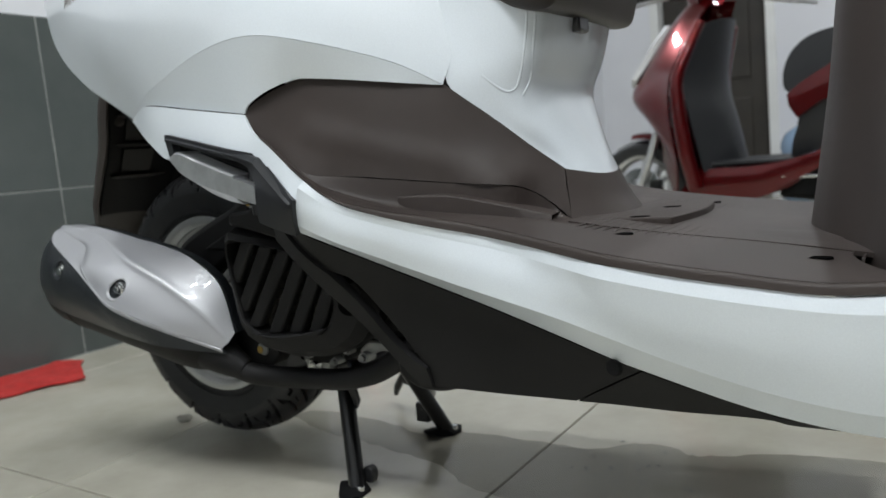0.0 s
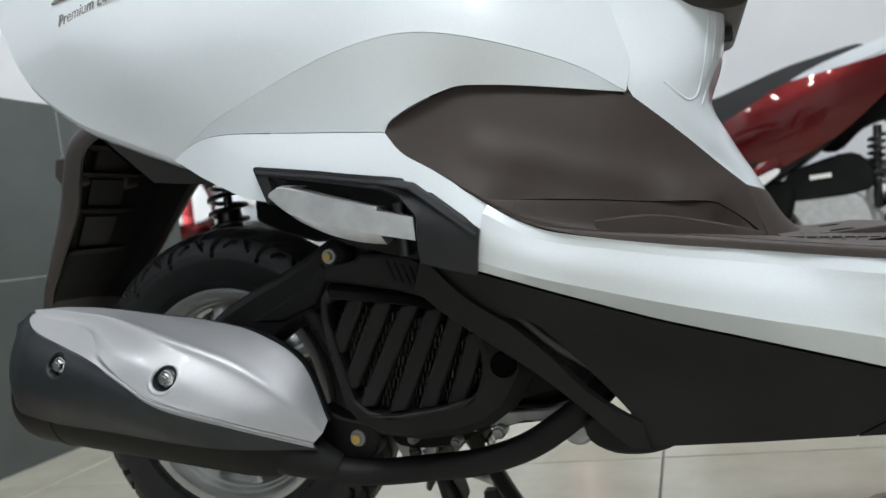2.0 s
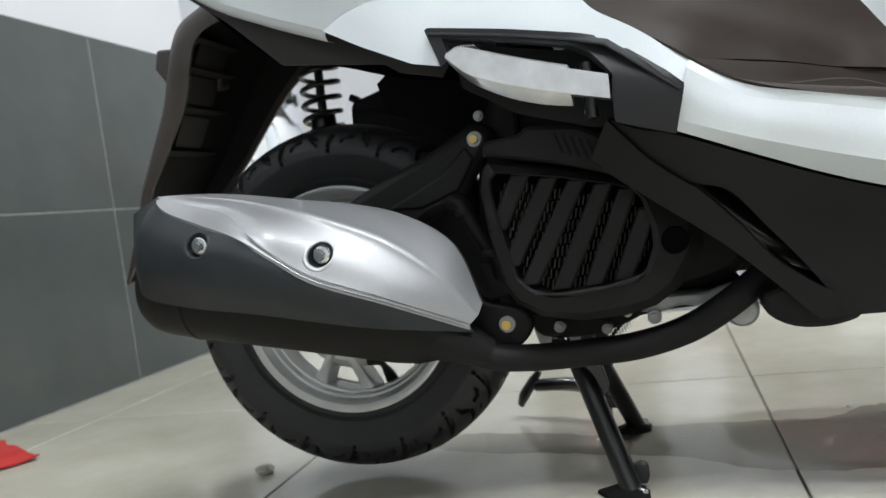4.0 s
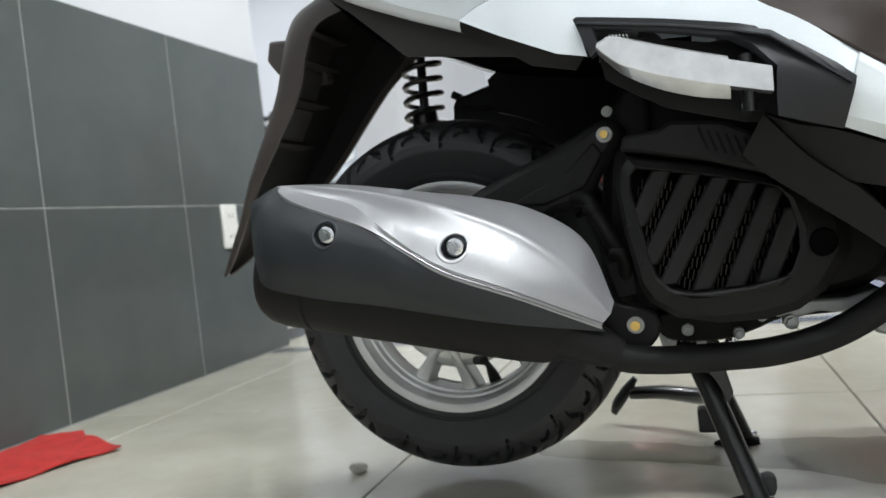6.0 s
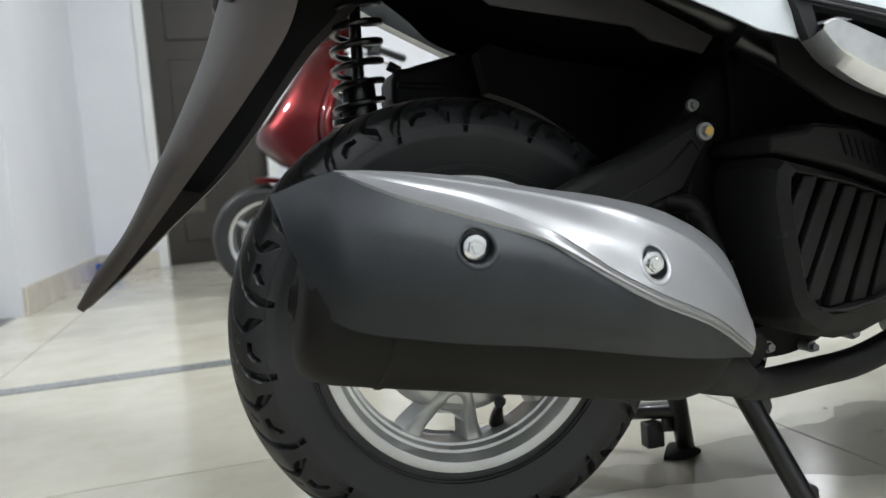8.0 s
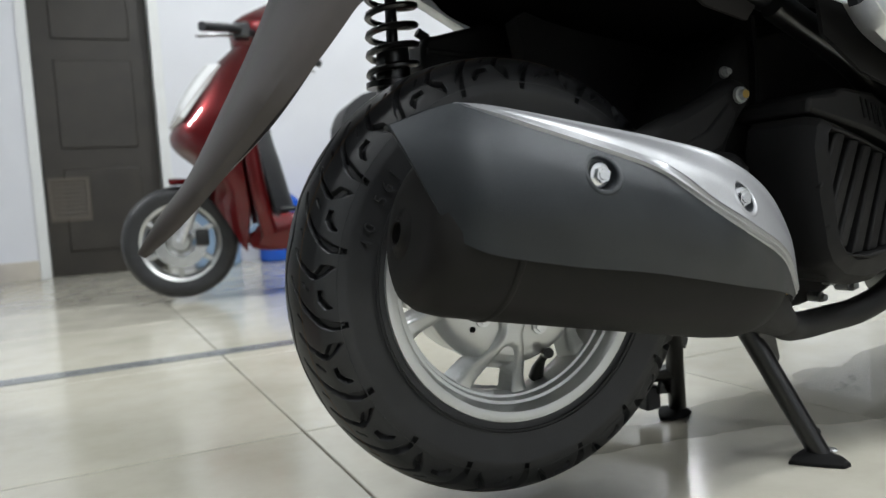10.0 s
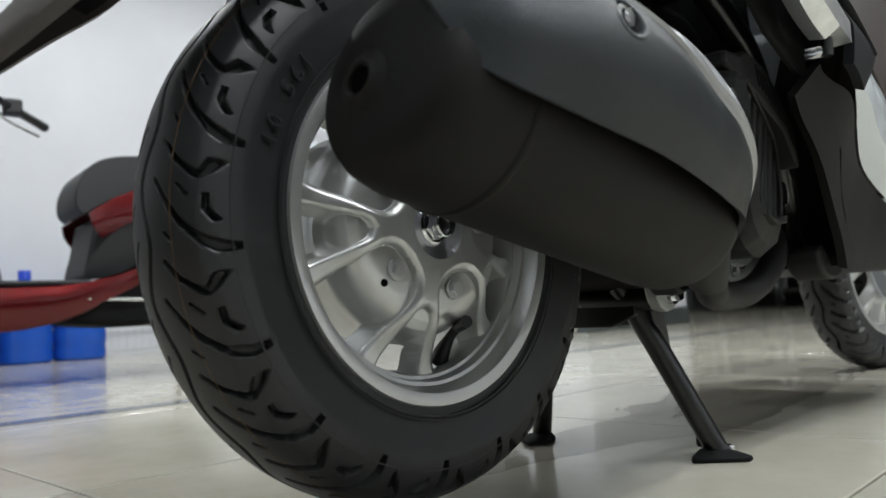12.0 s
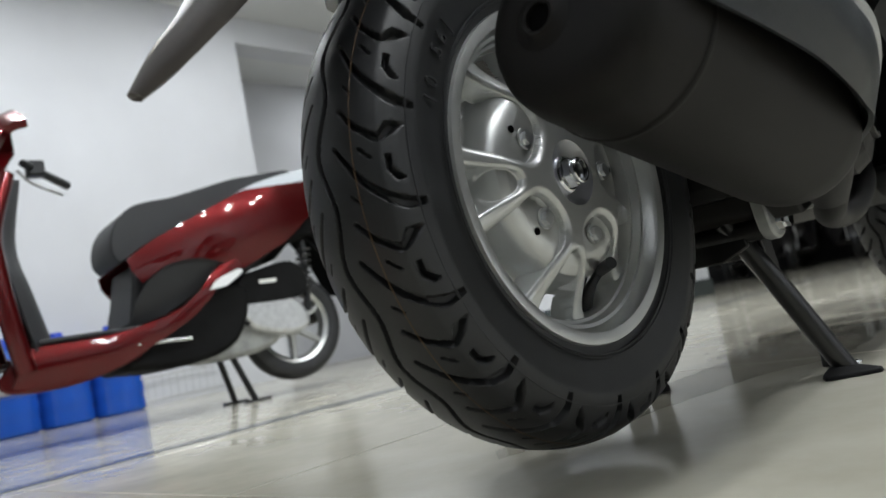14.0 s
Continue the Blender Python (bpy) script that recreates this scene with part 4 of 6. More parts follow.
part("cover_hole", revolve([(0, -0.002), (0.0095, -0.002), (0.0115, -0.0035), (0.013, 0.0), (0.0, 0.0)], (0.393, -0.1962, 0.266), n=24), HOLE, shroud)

for ob in (shroud, *shroud.children):
    for v in ob.data.vertices:
        if v.co.y < -0.15:
            v.co.y += 0.20 * max(0.0, v.co.x - 0.235) - 0.004
part("upper_duct", prism([(0.226, 0.366), (0.229, 0.382), (0.262, 0.384), (0.272, 0.390), (0.318, 0.384), (0.350, 0.366), (0.390, 0.330), (0.402, 0.290), (0.385, 0.303), (0.368, 0.326), (0.300, 0.350), (0.232, 0.3665)], -0.188, -0.10), BLACK, scooter, "black air duct", bevel=0.006)
for k in range(7):
    part("duct_slot", prism([(0.296 + k * 0.0075, 0.3800 - k * 0.0028), (0.2985 + k * 0.0075, 0.3800 - k * 0.0028), (0.3045 + k * 0.0075, 0.3600 - k * 0.003), (0.302 + k * 0.0075, 0.3600 - k * 0.003)], -0.1892, -0.1875), MATTE, scooter, smooth=0)

# air cleaner on the far side, rear shock absorber -----------------------
airbox = part("air_cleaner", prism([(-0.019, 0.456), (-0.017, 0.482), (-0.012, 0.493), (0.002, 0.4945), (0.035, 0.5025), (0.075, 0.511), (0.12, 0.530), (0.24, 0.53), (0.24, 0.42), (0.182, 0.400), (0.072, 0.412), (0.02, 0.432)][::-1], 0.112, 0.178), BLACK, scooter, "black air cleaner box", bevel=0.006)
part("box_lug", tube([(-0.006, 0.122, 0.492), (-0.018, 0.122, 0.499)], 0.0055, 12), BLACK, airbox)
part("box_rim", tube([(-0.012, 0.111, 0.476), (0.05, 0.111, 0.472), (0.12, 0.111, 0.478), (0.20, 0.111, 0.48)], 0.004, 8), BLACK, airbox)
shock = part("shock_absorber", tube([(-0.060, 0.105, 0.355), (-0.057, 0.105, 0.452), (-0.056, 0.105, 0.480)], [0.019, 0.019, 0.017], 20, 2), STEEL_BLACK, scooter, "black rear shock absorber")
part("damper_rod", tube([(-0.056, 0.105, 0.47), (-0.052, 0.105, 0.64)], 0.0065, 14), STEEL_BLACK, shock)
coil = []
for k in range(0, 8 * 14 + 1):
    a = 2 * math.pi * k / 14
    coil.append((-0.0575 + 0.006 * k / 112 + 0.026 * math.cos(a), 0.105 + 0.026 * math.sin(a), 0.440 + 0.165 * k / 112))
part("coil_spring", tube(coil, 0.0038, 8, 1), STEEL_BLACK, shock, "black coil spring")
part("spring_seat", revolve([(0.008, 0.0), (0.030, 0.0), (0.030, 0.006), (0.012, 0.010)], (-0.0575, 0.105, 0.434), axis="z", n=28), STEEL_BLACK, shock)
part("shock_pin", tube([(-0.060, 0.07, 0.372), (-0.060, 0.15, 0.372)], 0.010, 14), ZINC, shock)
part("bracket", prism([(-0.08, 0.33), (-0.03, 0.33), (-0.03, 0.40), (-0.055, 0.42), (-0.08, 0.40)], 0.085, 0.10), CASTING, shock, bevel=0.003)
part("drive_case", prism(smooth2((-0.06, 0.19), (-0.075, 0.23), (-0.05, 0.285), (0.05, 0.31), (0.2, 0.32), (0.32, 0.30), (0.36, 0.25), (0.32, 0.20), (0.15, 0.18), (0.0, 0.165), n=5), 0.062, 0.13), CASTING, scooter, "cast aluminium transmission case", bevel=0.01)

# rear fender -------------------------------------------------------------
out_c = [(-0.338, 0.281), (-0.318, 0.311), (-0.290, 0.346), (-0.258, 0.402), (-0.232, 0.450), (-0.210, 0.495), (-0.194, 0.537), (-0.180, 0.572), (-0.168, 0.595), (-0.145, 0.612), (-0.105, 0.635)]
near_c = [(-0.333, 0.279), (-0.305, 0.303), (-0.268, 0.344), (-0.222, 0.397), (-0.182, 0.445), (-0.146, 0.494), (-0.131, 0.532), (-0.119, 0.559), (-0.100, 0.572), (-0.065, 0.580), (-0.020, 0.590)]
in_c = [(-0.330, 0.281), (-0.298, 0.306), (-0.256, 0.344), (-0.208, 0.386), (-0.172, 0.426), (-0.136, 0.472), (-0.102, 0.512), (-0.072, 0.538), (-0.050, 0.560), (-0.020, 0.585), (0.020, 0.600)]
wid = [0.004, 0.022, 0.045, 0.072, 0.082, 0.089, 0.094, 0.096, 0.097, 0.098, 0.100]
oc, nc, ic = (np.array([p for p in catmull(c, 6)]) for c in (out_c, near_c, in_c))
wc = np.interp(np.linspace(0, 10, len(oc)), range(11), wid)
rows = []
for o, e, i, w in zip(oc, nc, ic, wc):
    def at(p, f, y):
        return (o[0] + (p[0] - o[0]) * f, y, o[1] + (p[1] - o[1]) * f)
    rows.append([at(e, 1.0, -w), at(e, 0.8, -w), at(e, 0.62, -w * 0.98), at(e, 0.42, -w * 0.88), at(e, 0.18, -w * 0.55), at(e, 0.05, -w * 0.28), at(e, 0.0, 0), at(i, 0.03, w * 0.28), at(i, 0.10, w * 0.55), at(i, 0.26, w * 0.88), at(i, 0.42, w * 0.98), at(i, 0.65, w), at(i, 1.0, w)])
fender = part("rear_fender", grid_mesh(rows), DARKBROWN, scooter, "dark brown plastic rear mudguard", solid=0.004, smooth=35)
liner = []
for k in range(16, 58):
    o, e, i, w = oc[k], nc[k], ic[k], wc[k]
    def pt(p, f, y):
        return (o[0] + (p[0] - o[0]) * f, y, o[1] + (p[1] - o[1]) * f)
    liner.append([pt(e, 0.95, -w + 0.006), pt(e, 0.78, -w + 0.008), pt(e, 0.50, -w * 0.72), pt(i, 0.12, -w * 0.2), pt(i, 0.20, w * 0.5), pt(i, 0.45, w - 0.008), pt(i, 0.90, w - 0.006)])
part("liner", grid_mesh(liner), BLACK, fender, "dark inner liner of the mudguard", smooth=40)
# ribs and panels in the shaded brown, darkened for the mudguard's inside
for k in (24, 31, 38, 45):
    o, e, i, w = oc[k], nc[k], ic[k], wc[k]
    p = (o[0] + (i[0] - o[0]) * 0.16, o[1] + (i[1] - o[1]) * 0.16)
    part("rib", prism([(p[0] - 0.002, p[1] - 0.005), (p[0] + 0.014, p[1] - 0.001), (p[0] + 0.014, p[1] + 0.001), (p[0] - 0.002, p[1] - 0.003)], -w * 0.55, w * 0.85), SHADEBROWN, fender, smooth=0)
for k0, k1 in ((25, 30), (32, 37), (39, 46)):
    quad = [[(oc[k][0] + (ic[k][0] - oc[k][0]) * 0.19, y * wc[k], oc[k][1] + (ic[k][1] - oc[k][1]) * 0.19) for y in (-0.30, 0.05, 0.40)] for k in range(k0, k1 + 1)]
    part("liner_panel", grid_mesh(quad), SHADEBROWN, fender, "raised panel inside the mudguard, brown darkened as shade", solid=0.004, smooth=40)
for sgn in (-1, 1):
    part("reflector_bracket", prism([(-0.201, 0.545), (-0.186, 0.524), (-0.168, 0.530), (-0.166, 0.566), (-0.195, 0.569)], sgn * 0.034, sgn * 0.064), DARKBROWN, fender, bevel=0.004)
# inner tail panel takes the shaded brown too
part("under_tail", sheet(smooth2((-0.13, 0.655), (-0.02, 0.592), (0.06, 0.540), (0.13, 0.505), (0.20, 0.468), n=4) + [(0.19, 0.455), (0.145, 0.468), (0.129, 0.480), (0.01, 0.502), (-0.05, 0.56), (-0.10, 0.60)], lambda x, z: -0.135 - 0.25 * max(0, x) * 0.4), SHADEBROWN, scooter, "inner tail panel, brown darkened as shade", solid=0.004)
# housing sheet coloured near black for the shade under the tail
part("under_tail_floor", loft([[(-0.10, -0.13, 0.605), (0.0, -0.132, 0.512), (0.13, -0.145, 0.484), (0.3, -0.15, 0.47)], [(-0.10, 0, 0.64), (0.0, 0, 0.575), (0.07, 0, 0.500), (0.3, 0, 0.46)], [(-0.10, 0.13, 0.645), (0.007, 0.132, 0.558), (0.07, 0.14, 0.513), (0.3, 0.15, 0.45)], [(-0.10, 0.18, 0.66), (0.016, 0.182, 0.567), (0.082, 0.188, 0.524), (0.3, 0.19, 0.46)]], 40, 24), HOLE, scooter, "inner wheel housing, coloured black as shade")
part("hugger", prism([(0.232 * math.cos(radians(a)), ZC + 0.232 * math.sin(radians(a))) for a in range(14, 77, 4)] + [(0.056, 0.494), (0.10, 0.525), (0.26, 0.490), (0.262, 0.30)], 0.030, 0.052), MATTE, scooter, "black plastic inner guard over the wheel")
part("inner_fender", loft([[(0.245, -0.11, 0.50), (0.25, -0.11, 0.40), (0.235, -0.11, 0.28)], [(0.27, 0, 0.50), (0.262, 0, 0.40), (0.245, 0, 0.26)], [(0.245, 0.12, 0.50), (0.25, 0.12, 0.40), (0.235, 0.12, 0.28)]], 16, 12), MATTE, scooter, "black inner mudguard", solid=0.004)

# body panels ------------------------------------------------------------
crease = smooth2((0.100, 0.519), (0.119, 0.525), (0.199, 0.546), (0.293, 0.567), (0.367, 0.572), (0.430, 0.557), (0.497, 0.530), (0.538, 0.502), n=8)
crease_y = [(0.090, -0.200, 0.5130), (0.15, -0.226, 0.534), (0.199, -0.239, 0.546), (0.293, -0.252, 0.567), (0.367, -0.250, 0.572), (0.430, -0.229, 0.557), (0.497, -0.182, 0.530), (0.538, -0.150, 0.502)]
crease_y = [tuple(p) for p in even(catmull(crease_y, 8), 26)]
crease = [(p[0], p[2]) for p in even(catmull(crease_y, 3), 60)]
body_y = surface(crease_y + [(-0.24, -0.10, 0.80), (-0.146, -0.155, 0.691), (-0.10, -0.172, 0.640), (-0.04, -0.182, 0.592), (0.03, -0.190, 0.548), (-0.02, -0.200, 0.66), (-0.05, -0.180, 0.75), (0.08, -0.222, 0.60), (0.08, -0.218, 0.68), (0.08, -0.195, 0.76), (0.2, -0.250, 0.61), (0.2, -0.238, 0.68), (0.2, -0.205, 0.75), (0.32, -0.247, 0.64), (0.32, -0.222, 0.70), (0.43, -0.212, 0.62), (0.43, -0.185, 0.68), (0.50, -0.160, 0.60), (0.50, -0.140, 0.66), (0.55, -0.125, 0.56)])
facet_y = surface(crease_y + [(0.148, -0.221, 0.5225), (0.246, -0.234, 0.509), (0.334, -0.237, 0.4945), (0.29, -0.243, 0.535), (0.365, -0.234, 0.512), (0.404, -0.222, 0.5215), (0.448, -0.205, 0.517), (0.5, -0.176, 0.508), (0.38, -0.240, 0.545)])
tail_low = smooth2((-0.24, 0.82), (-0.160, 0.704), (-0.115, 0.636), (-0.050, 0.581), (0.02, 0.5445), (0.090, 0.5130), n=6)
upper = tail_low + crease[1:] + smooth2((0.538, 0.502), (0.545, 0.54), (0.535, 0.59), (0.50, 0.655), n=5)[1:] + smooth2((0.50, 0.655), (0.35, 0.715), (0.15, 0.77), (-0.10, 0.83), (-0.24, 0.82), n=5)[1:-1]
brown_top = smooth2((0.334, 0.4945), (0.3415, 0.5030), (0.365, 0.5142), (0.393, 0.5225), (0.405, 0.5238), (0.419, 0.5224), (0.448, 0.5180), (0.5, 0.5085), (0.538, 0.502), n=6)
facet = crease + brown_top[::-1][1:] + smooth2((0.334, 0.4945), (0.246, 0.5095), (0.160, 0.5235), (0.118, 0.5215), (0.090, 0.5125), n=6)[1:-1]
for sgn, nm in ((1, ""), (-1, "")):
    bm = sheet(upper, lambda x, z: body_y(x, z), 0.014)
    bf = sheet(facet, lambda x, z: facet_y(x, z), 0.012)
    if sgn < 0:
        bm, bf = mirrored(bm), mirrored(bf)
    part("tail_cover", bm, WHITE, scooter, "glossy pearl white rear body cover", solid=0.003, smooth=30)
    hem = [[(x, sgn * (body_y(x, z) + 0.0005), z + 0.0005), (x - 0.0022, sgn * (body_y(x, z) + 0.0045), z - 0.0050), (x - 0.0036, sgn * (body_y(x, z) + 0.0130), z - 0.0090), (x - 0.0030, sgn * (body_y(x, z) + 0.030), z - 0.0070)] for x, z in tail_low]
    part("cover_hem", grid_mesh(hem), WHITE, scooter, "white turned-under lower edge of the body cover", smooth=50)
    part("side_facet", bf, WHITE, scooter, "sculpted white side panel below the crease", solid=0.003, smooth=30)

stripe_y0 = surface([(0.1, -0.207, 0.515), (0.148, -0.225, 0.522), (0.246, -0.238, 0.508), (0.334, -0.239, 0.493), (0.203, -0.239, 0.468), (0.15, -0.226, 0.49), (0.30, -0.246, 0.47), (0.354, -0.246, 0.445), (0.378, -0.247, 0.451), (0.411, -0.255, 0.396), (0.402, -0.245, 0.362), (0.42, -0.246, 0.417), (0.46, -0.239, 0.390), (0.515, -0.238, 0.374), (0.435, -0.236, 0.347), (0.468, -0.226, 0.332), (0.535, -0.210, 0.3035), (0.56, -0.231, 0.363), (0.607, -0.208, 0.279), (0.605, -0.224, 0.3535), (0.65, -0.224, 0.344), (0.676, -0.214, 0.257), (0.70, -0.236, 0.3345), (0.756, -0.222, 0.232), (0.75, -0.250, 0.3285), (0.866, -0.226, 0.204), (0.85, -0.256, 0.314), (0.96, -0.22, 0.194), (0.95, -0.245, 0.3055), (1.05, -0.20, 0.20), (1.05, -0.215, 0.32)])


def stripe_y(x, z):
    zc = float(np.interp(x, [0.10, 0.33, 0.404, 0.52, 0.649, 0.80, 0.95, 1.05], [0.515, 0.47, 0.400, 0.355, 0.322, 0.288, 0.268, 0.262]))
    return stripe_y0(x, z) - 0.010 * max(0.0, 1 - abs(z - zc) / 0.045) * float(np.interp(x, [0.36, 0.46], [0, 1]))


floor_edge = smooth2((0.334, 0.4930), (0.349, 0.472), (0.378, 0.4510), (0.420, 0.417), (0.460, 0.390), (0.487, 0.3805), (0.515, 0.374), (0.560, 0.363), (0.605, 0.3535), (0.650, 0.344), (0.700, 0.3345), (0.750, 0.3265), (0.850, 0.313), (0.945, 0.3050), (1.05, 0.325), n=6)
fe_left = [q for q in floor_edge if q[0] < 0.419] + [(0.420, 0.417)]
stripe = smooth2((0.090, 0.5108), (0.118, 0.5198), (0.160, 0.5218), (0.246, 0.5078), (0.334, 0.4928), n=5)[:-1] + fe_left + [(0.4125, 0.396), (0.385, 0.4205), (0.358, 0.4440), (0.330, 0.4530), (0.270, 0.4680), (0.203, 0.4830), (0.207, 0.470), (0.2115, 0.4495), (0.184, 0.4575), (0.132, 0.4855)]
# folded lower side cover: upper bevel, main face, lower face
fold_a = [(x, stripe_y(x, z), z) for x, z in ((0.420, 0.417), (0.460, 0.390), (0.515, 0.374), (0.560, 0.363), (0.605, 0.3535), (0.650, 0.344), (0.700, 0.3345), (0.750, 0.3265), (0.850, 0.313), (0.945, 0.305), (1.05, 0.325))]
fold_b = [(0.4165, -0.2560, 0.4095), (0.458, -0.2470, 0.3815), (0.514, -0.2425, 0.3655), (0.560, -0.2360, 0.3535), (0.605, -0.2300, 0.3435), (0.650, -0.2300, 0.3335), (0.700, -0.2430, 0.3235), (0.750, -0.2570, 0.3150), (0.850, -0.2630, 0.3010), (0.945, -0.2520, 0.2930), (1.06, -0.2150, 0.300)]
fold_c = [(0.4045, -0.2500, 0.3700), (0.450, -0.2470, 0.3510), (0.493, -0.2400, 0.3355), (0.550, -0.2350, 0.3165), (0.620, -0.2340, 0.2960), (0.685, -0.2370, 0.2790), (0.740, -0.2410, 0.2625), (0.795, -0.2440, 0.2460), (0.878, -0.2440, 0.2250), (0.960, -0.2330, 0.2150), (1.06, -0.2050, 0.23)]
fold_d = [(x, stripe_y0(x, z), z) for x, z in ((0.402, 0.362), (0.435, 0.347), (0.468, 0.332), (0.535, 0.3035), (0.607, 0.279), (0.676, 0.257), (0.720, 0.2430), (0.756, 0.232), (0.866, 0.204), (0.960, 0.193), (1.05, 0.200))]
for sgn in (1, -1):
    folds = joined(grid_mesh(patch([fold_a, fold_b], 6, 3)), grid_mesh(patch([fold_b, [tuple((np.array(a) + np.array(b)) / 2 + np.array((0, -0.0025, 0))) for a, b in zip(fold_b, fold_c)], fold_c], 6, 6)), grid_mesh(patch([fold_c, fold_d], 6, 4)))
    if sgn < 0:
        folds = ([(x, -y, z) for x, y, z in folds[0]], [f[::-1] for f in folds[1]])
    part("floor_side_fold", folds, WHITE, scooter, "pearl white folded lower side cover", smooth=18)
    bm = sheet(stripe, stripe_y0, 0.012)
    if sgn < 0:
        bm = mirrored(bm)
    part("floor_side_cover", bm, WHITE, scooter, "pearl white side cover behind the foot rest", solid=0.003, smooth=28)

# brown side panel and foot step
panel_y = surface([(0.334, -0.236, 0.4945), (0.365, -0.226, 0.5125), (0.404, -0.216, 0.5205), (0.448, -0.199, 0.516), (0.5, -0.170, 0.507), (0.544, -0.142, 0.500), (0.577, -0.118, 0.463), (0.609, -0.093, 0.428), (0.634, -0.072, 0.402), (0.640, -0.081, 0.375),
                   (0.352, -0.235, 0.470), (0.385, -0.234, 0.4435), (0.412, -0.236, 0.424), (0.429, -0.225, 0.419), (0.452, -0.212, 0.416), (0.478, -0.202, 0.412), (0.502, -0.190, 0.408), (0.545, -0.162, 0.400), (0.594, -0.136, 0.3925), (0.609, -0.113, 0.3855), (0.627, -0.099, 0.370), (0.644, -0.090, 0.351)])
panel = brown_top + smooth2((0.538, 0.502), (0.577, 0.463), (0.609, 0.428), (0.634, 0.402), n=5)[1:] + [(0.640, 0.375), (0.645, 0.350)] + smooth2((0.645, 0.350), (0.627, 0.370), (0.609, 0.3855), (0.594, 0.3925), (0.545, 0.400), (0.502, 0.408), (0.452, 0.416), (0.410, 0.4205), (0.381, 0.4415), n=4)[1:] + smooth2((0.3475, 0.468), (0.3325, 0.487), n=3)
for sgn in (1, -1):
    bm = sheet(panel, lambda x, z: panel_y(x, z) - 0.004 * math.exp(-((z - 0.470 + 0.35 * (x - 0.40)) / 0.012) ** 2) * (1 if x > 0.40 else 0), 0.011)
    if sgn < 0:
        bm = mirrored(bm)
    part("knee_panel", bm, BROWN, scooter, "matt brown plastic side panel", solid=0.003, smooth=30)
    s = -sgn
    fe = [(x, s * abs(stripe_y(x, z)), z) for x, z in floor_edge[8:80]]
    mid_r = [(0.380, s * 0.243, 0.449), (0.418, s * 0.241, 0.417), (0.455, s * 0.228, 0.3955), (0.505, s * 0.216, 0.3785), (0.550, s * 0.200, 0.3705), (0.600, s * 0.185, 0.3620), (0.625, s * 0.170, 0.3570), (0.650, s * 0.16, 0.3525), (0.69, s * 0.155, 0.3430), (0.75, s * 0.16, 0.3360), (0.83, s * 0.17, 0.3260), (0.92, s * 0.165, 0.315)]
    inner_r = [(0.378, s * 0.238, 0.449), (0.412, s * 0.236, 0.4225), (0.452, s * 0.212, 0.415), (0.502, s * 0.190, 0.407), (0.545, s * 0.162, 0.399), (0.594, s * 0.136, 0.3915), (0.609, s * 0.113, 0.3845), (0.627, s * 0.099, 0.369), (0.646, s * 0.088, 0.349), (0.70, s * 0.06, 0.343), (0.80, s * 0.05, 0.333), (0.90, s * 0.05, 0.323)]
    wall_r = [(x, y + s * 0.006, z - 0.95 * (z - m[2])) if x < 0.64 else (x, y + s * 0.03, z) for (x, y, z), m in zip(inner_r, mid_r)]
    edge_r = [tuple(p) for p in even(fe, 12)]
    rise = lambda x: 0.0010 + 0.0065 * min(1.0, max(0.0, (x - 0.45) / 0.10))
    part("foot_step", loft([inner_r, wall_r, mid_r, [(x, y - s * 0.4 * rise(x), z + rise(x)) for x, y, z in edge_r]], 72, 24), BROWN, scooter, "brown plastic foot step", solid=0.003)
    part("step_lip", loft([[(x, y - s * 0.4 * rise(x), z + rise(x)) for x, y, z in edge_r], [(x, y - s * 0.08 * rise(x), z + 0.88 * rise(x)) for x, y, z in edge_r], [(x, y + s * 0.0008, z + 0.0004) for x, y, z in edge_r]], 72, 8), BROWN, scooter, solid=0.002)
pad_top = catmull([(0.500, -0.197, 0.3900), (0.549, -0.181, 0.3875), (0.594, -0.156, 0.3745), (0.640, -0.126, 0.3580)], 6)
pad_foot = catmull([(0.500, -0.1985, 0.3700), (0.549, -0.1830, 0.3620), (0.594, -0.1585, 0.3560), (0.640, -0.1290, 0.3520)], 6)
for s in (-1, 1):
    rows = [[(t[0] - 0.006, -s * (t[1] + 0.045), t[2] + 0.001), (t[0], -s * (t[1] + 0.0015), t[2] + 0.0004), (t[0], -s * t[1], t[2] - 0.0010), (f[0], -s * f[1], f[2] - 0.004)] for t, f in zip(pad_top, pad_foot)]
    part("step_block", joined(grid_mesh(rows), (rows[0], [(0, 1, 2, 3)])), BROWN, scooter, "raised pad on the foot step", smooth=30)
board = part("floor_board", loft([[(0.655, 0.12, 0.349), (0.75, 0.13, 0.337), (0.85, 0.13, 0.3255), (0.97, 0.14, 0.311)], [(0.655, 0, 0.351), (0.75, 0, 0.340), (0.85, 0, 0.329), (0.97, 0, 0.316)], [(0.655, -0.12, 0.349), (0.75, -0.13, 0.337), (0.85, -0.13, 0.3255), (0.97, -0.14, 0.311)]], 30, 24), BROWN, scooter, "ribbed brown floor board", solid=0.004)
for k in range(26):
    x = 0.672 + k * 0.0100
    for s in (-1, 1):
        zr = 0.3500 - (x - 0.655) * 0.122
        part("floor_rib", tube([(x, s * 0.020, zr + 0.0018), (x + 0.005, s * 0.080, zr + 0.0006), (x, s * 0.140, zr - 0.0010), (x - 0.001, s * 0.150, zr - 0.0060)], 0.0012, 6, 4), BROWN, board)
part("battery_lid", prism(smooth2((0.665, -0.080), (0.740, -0.085), (0.752, -0.075), (0.762, 0.0), (0.752, 0.075), (0.740, 0.085), (0.665, 0.080), n=3), 0.3395, 0.3475, "z"), BROWN, scooter, "brown lid on the floor board", bevel=0.002)
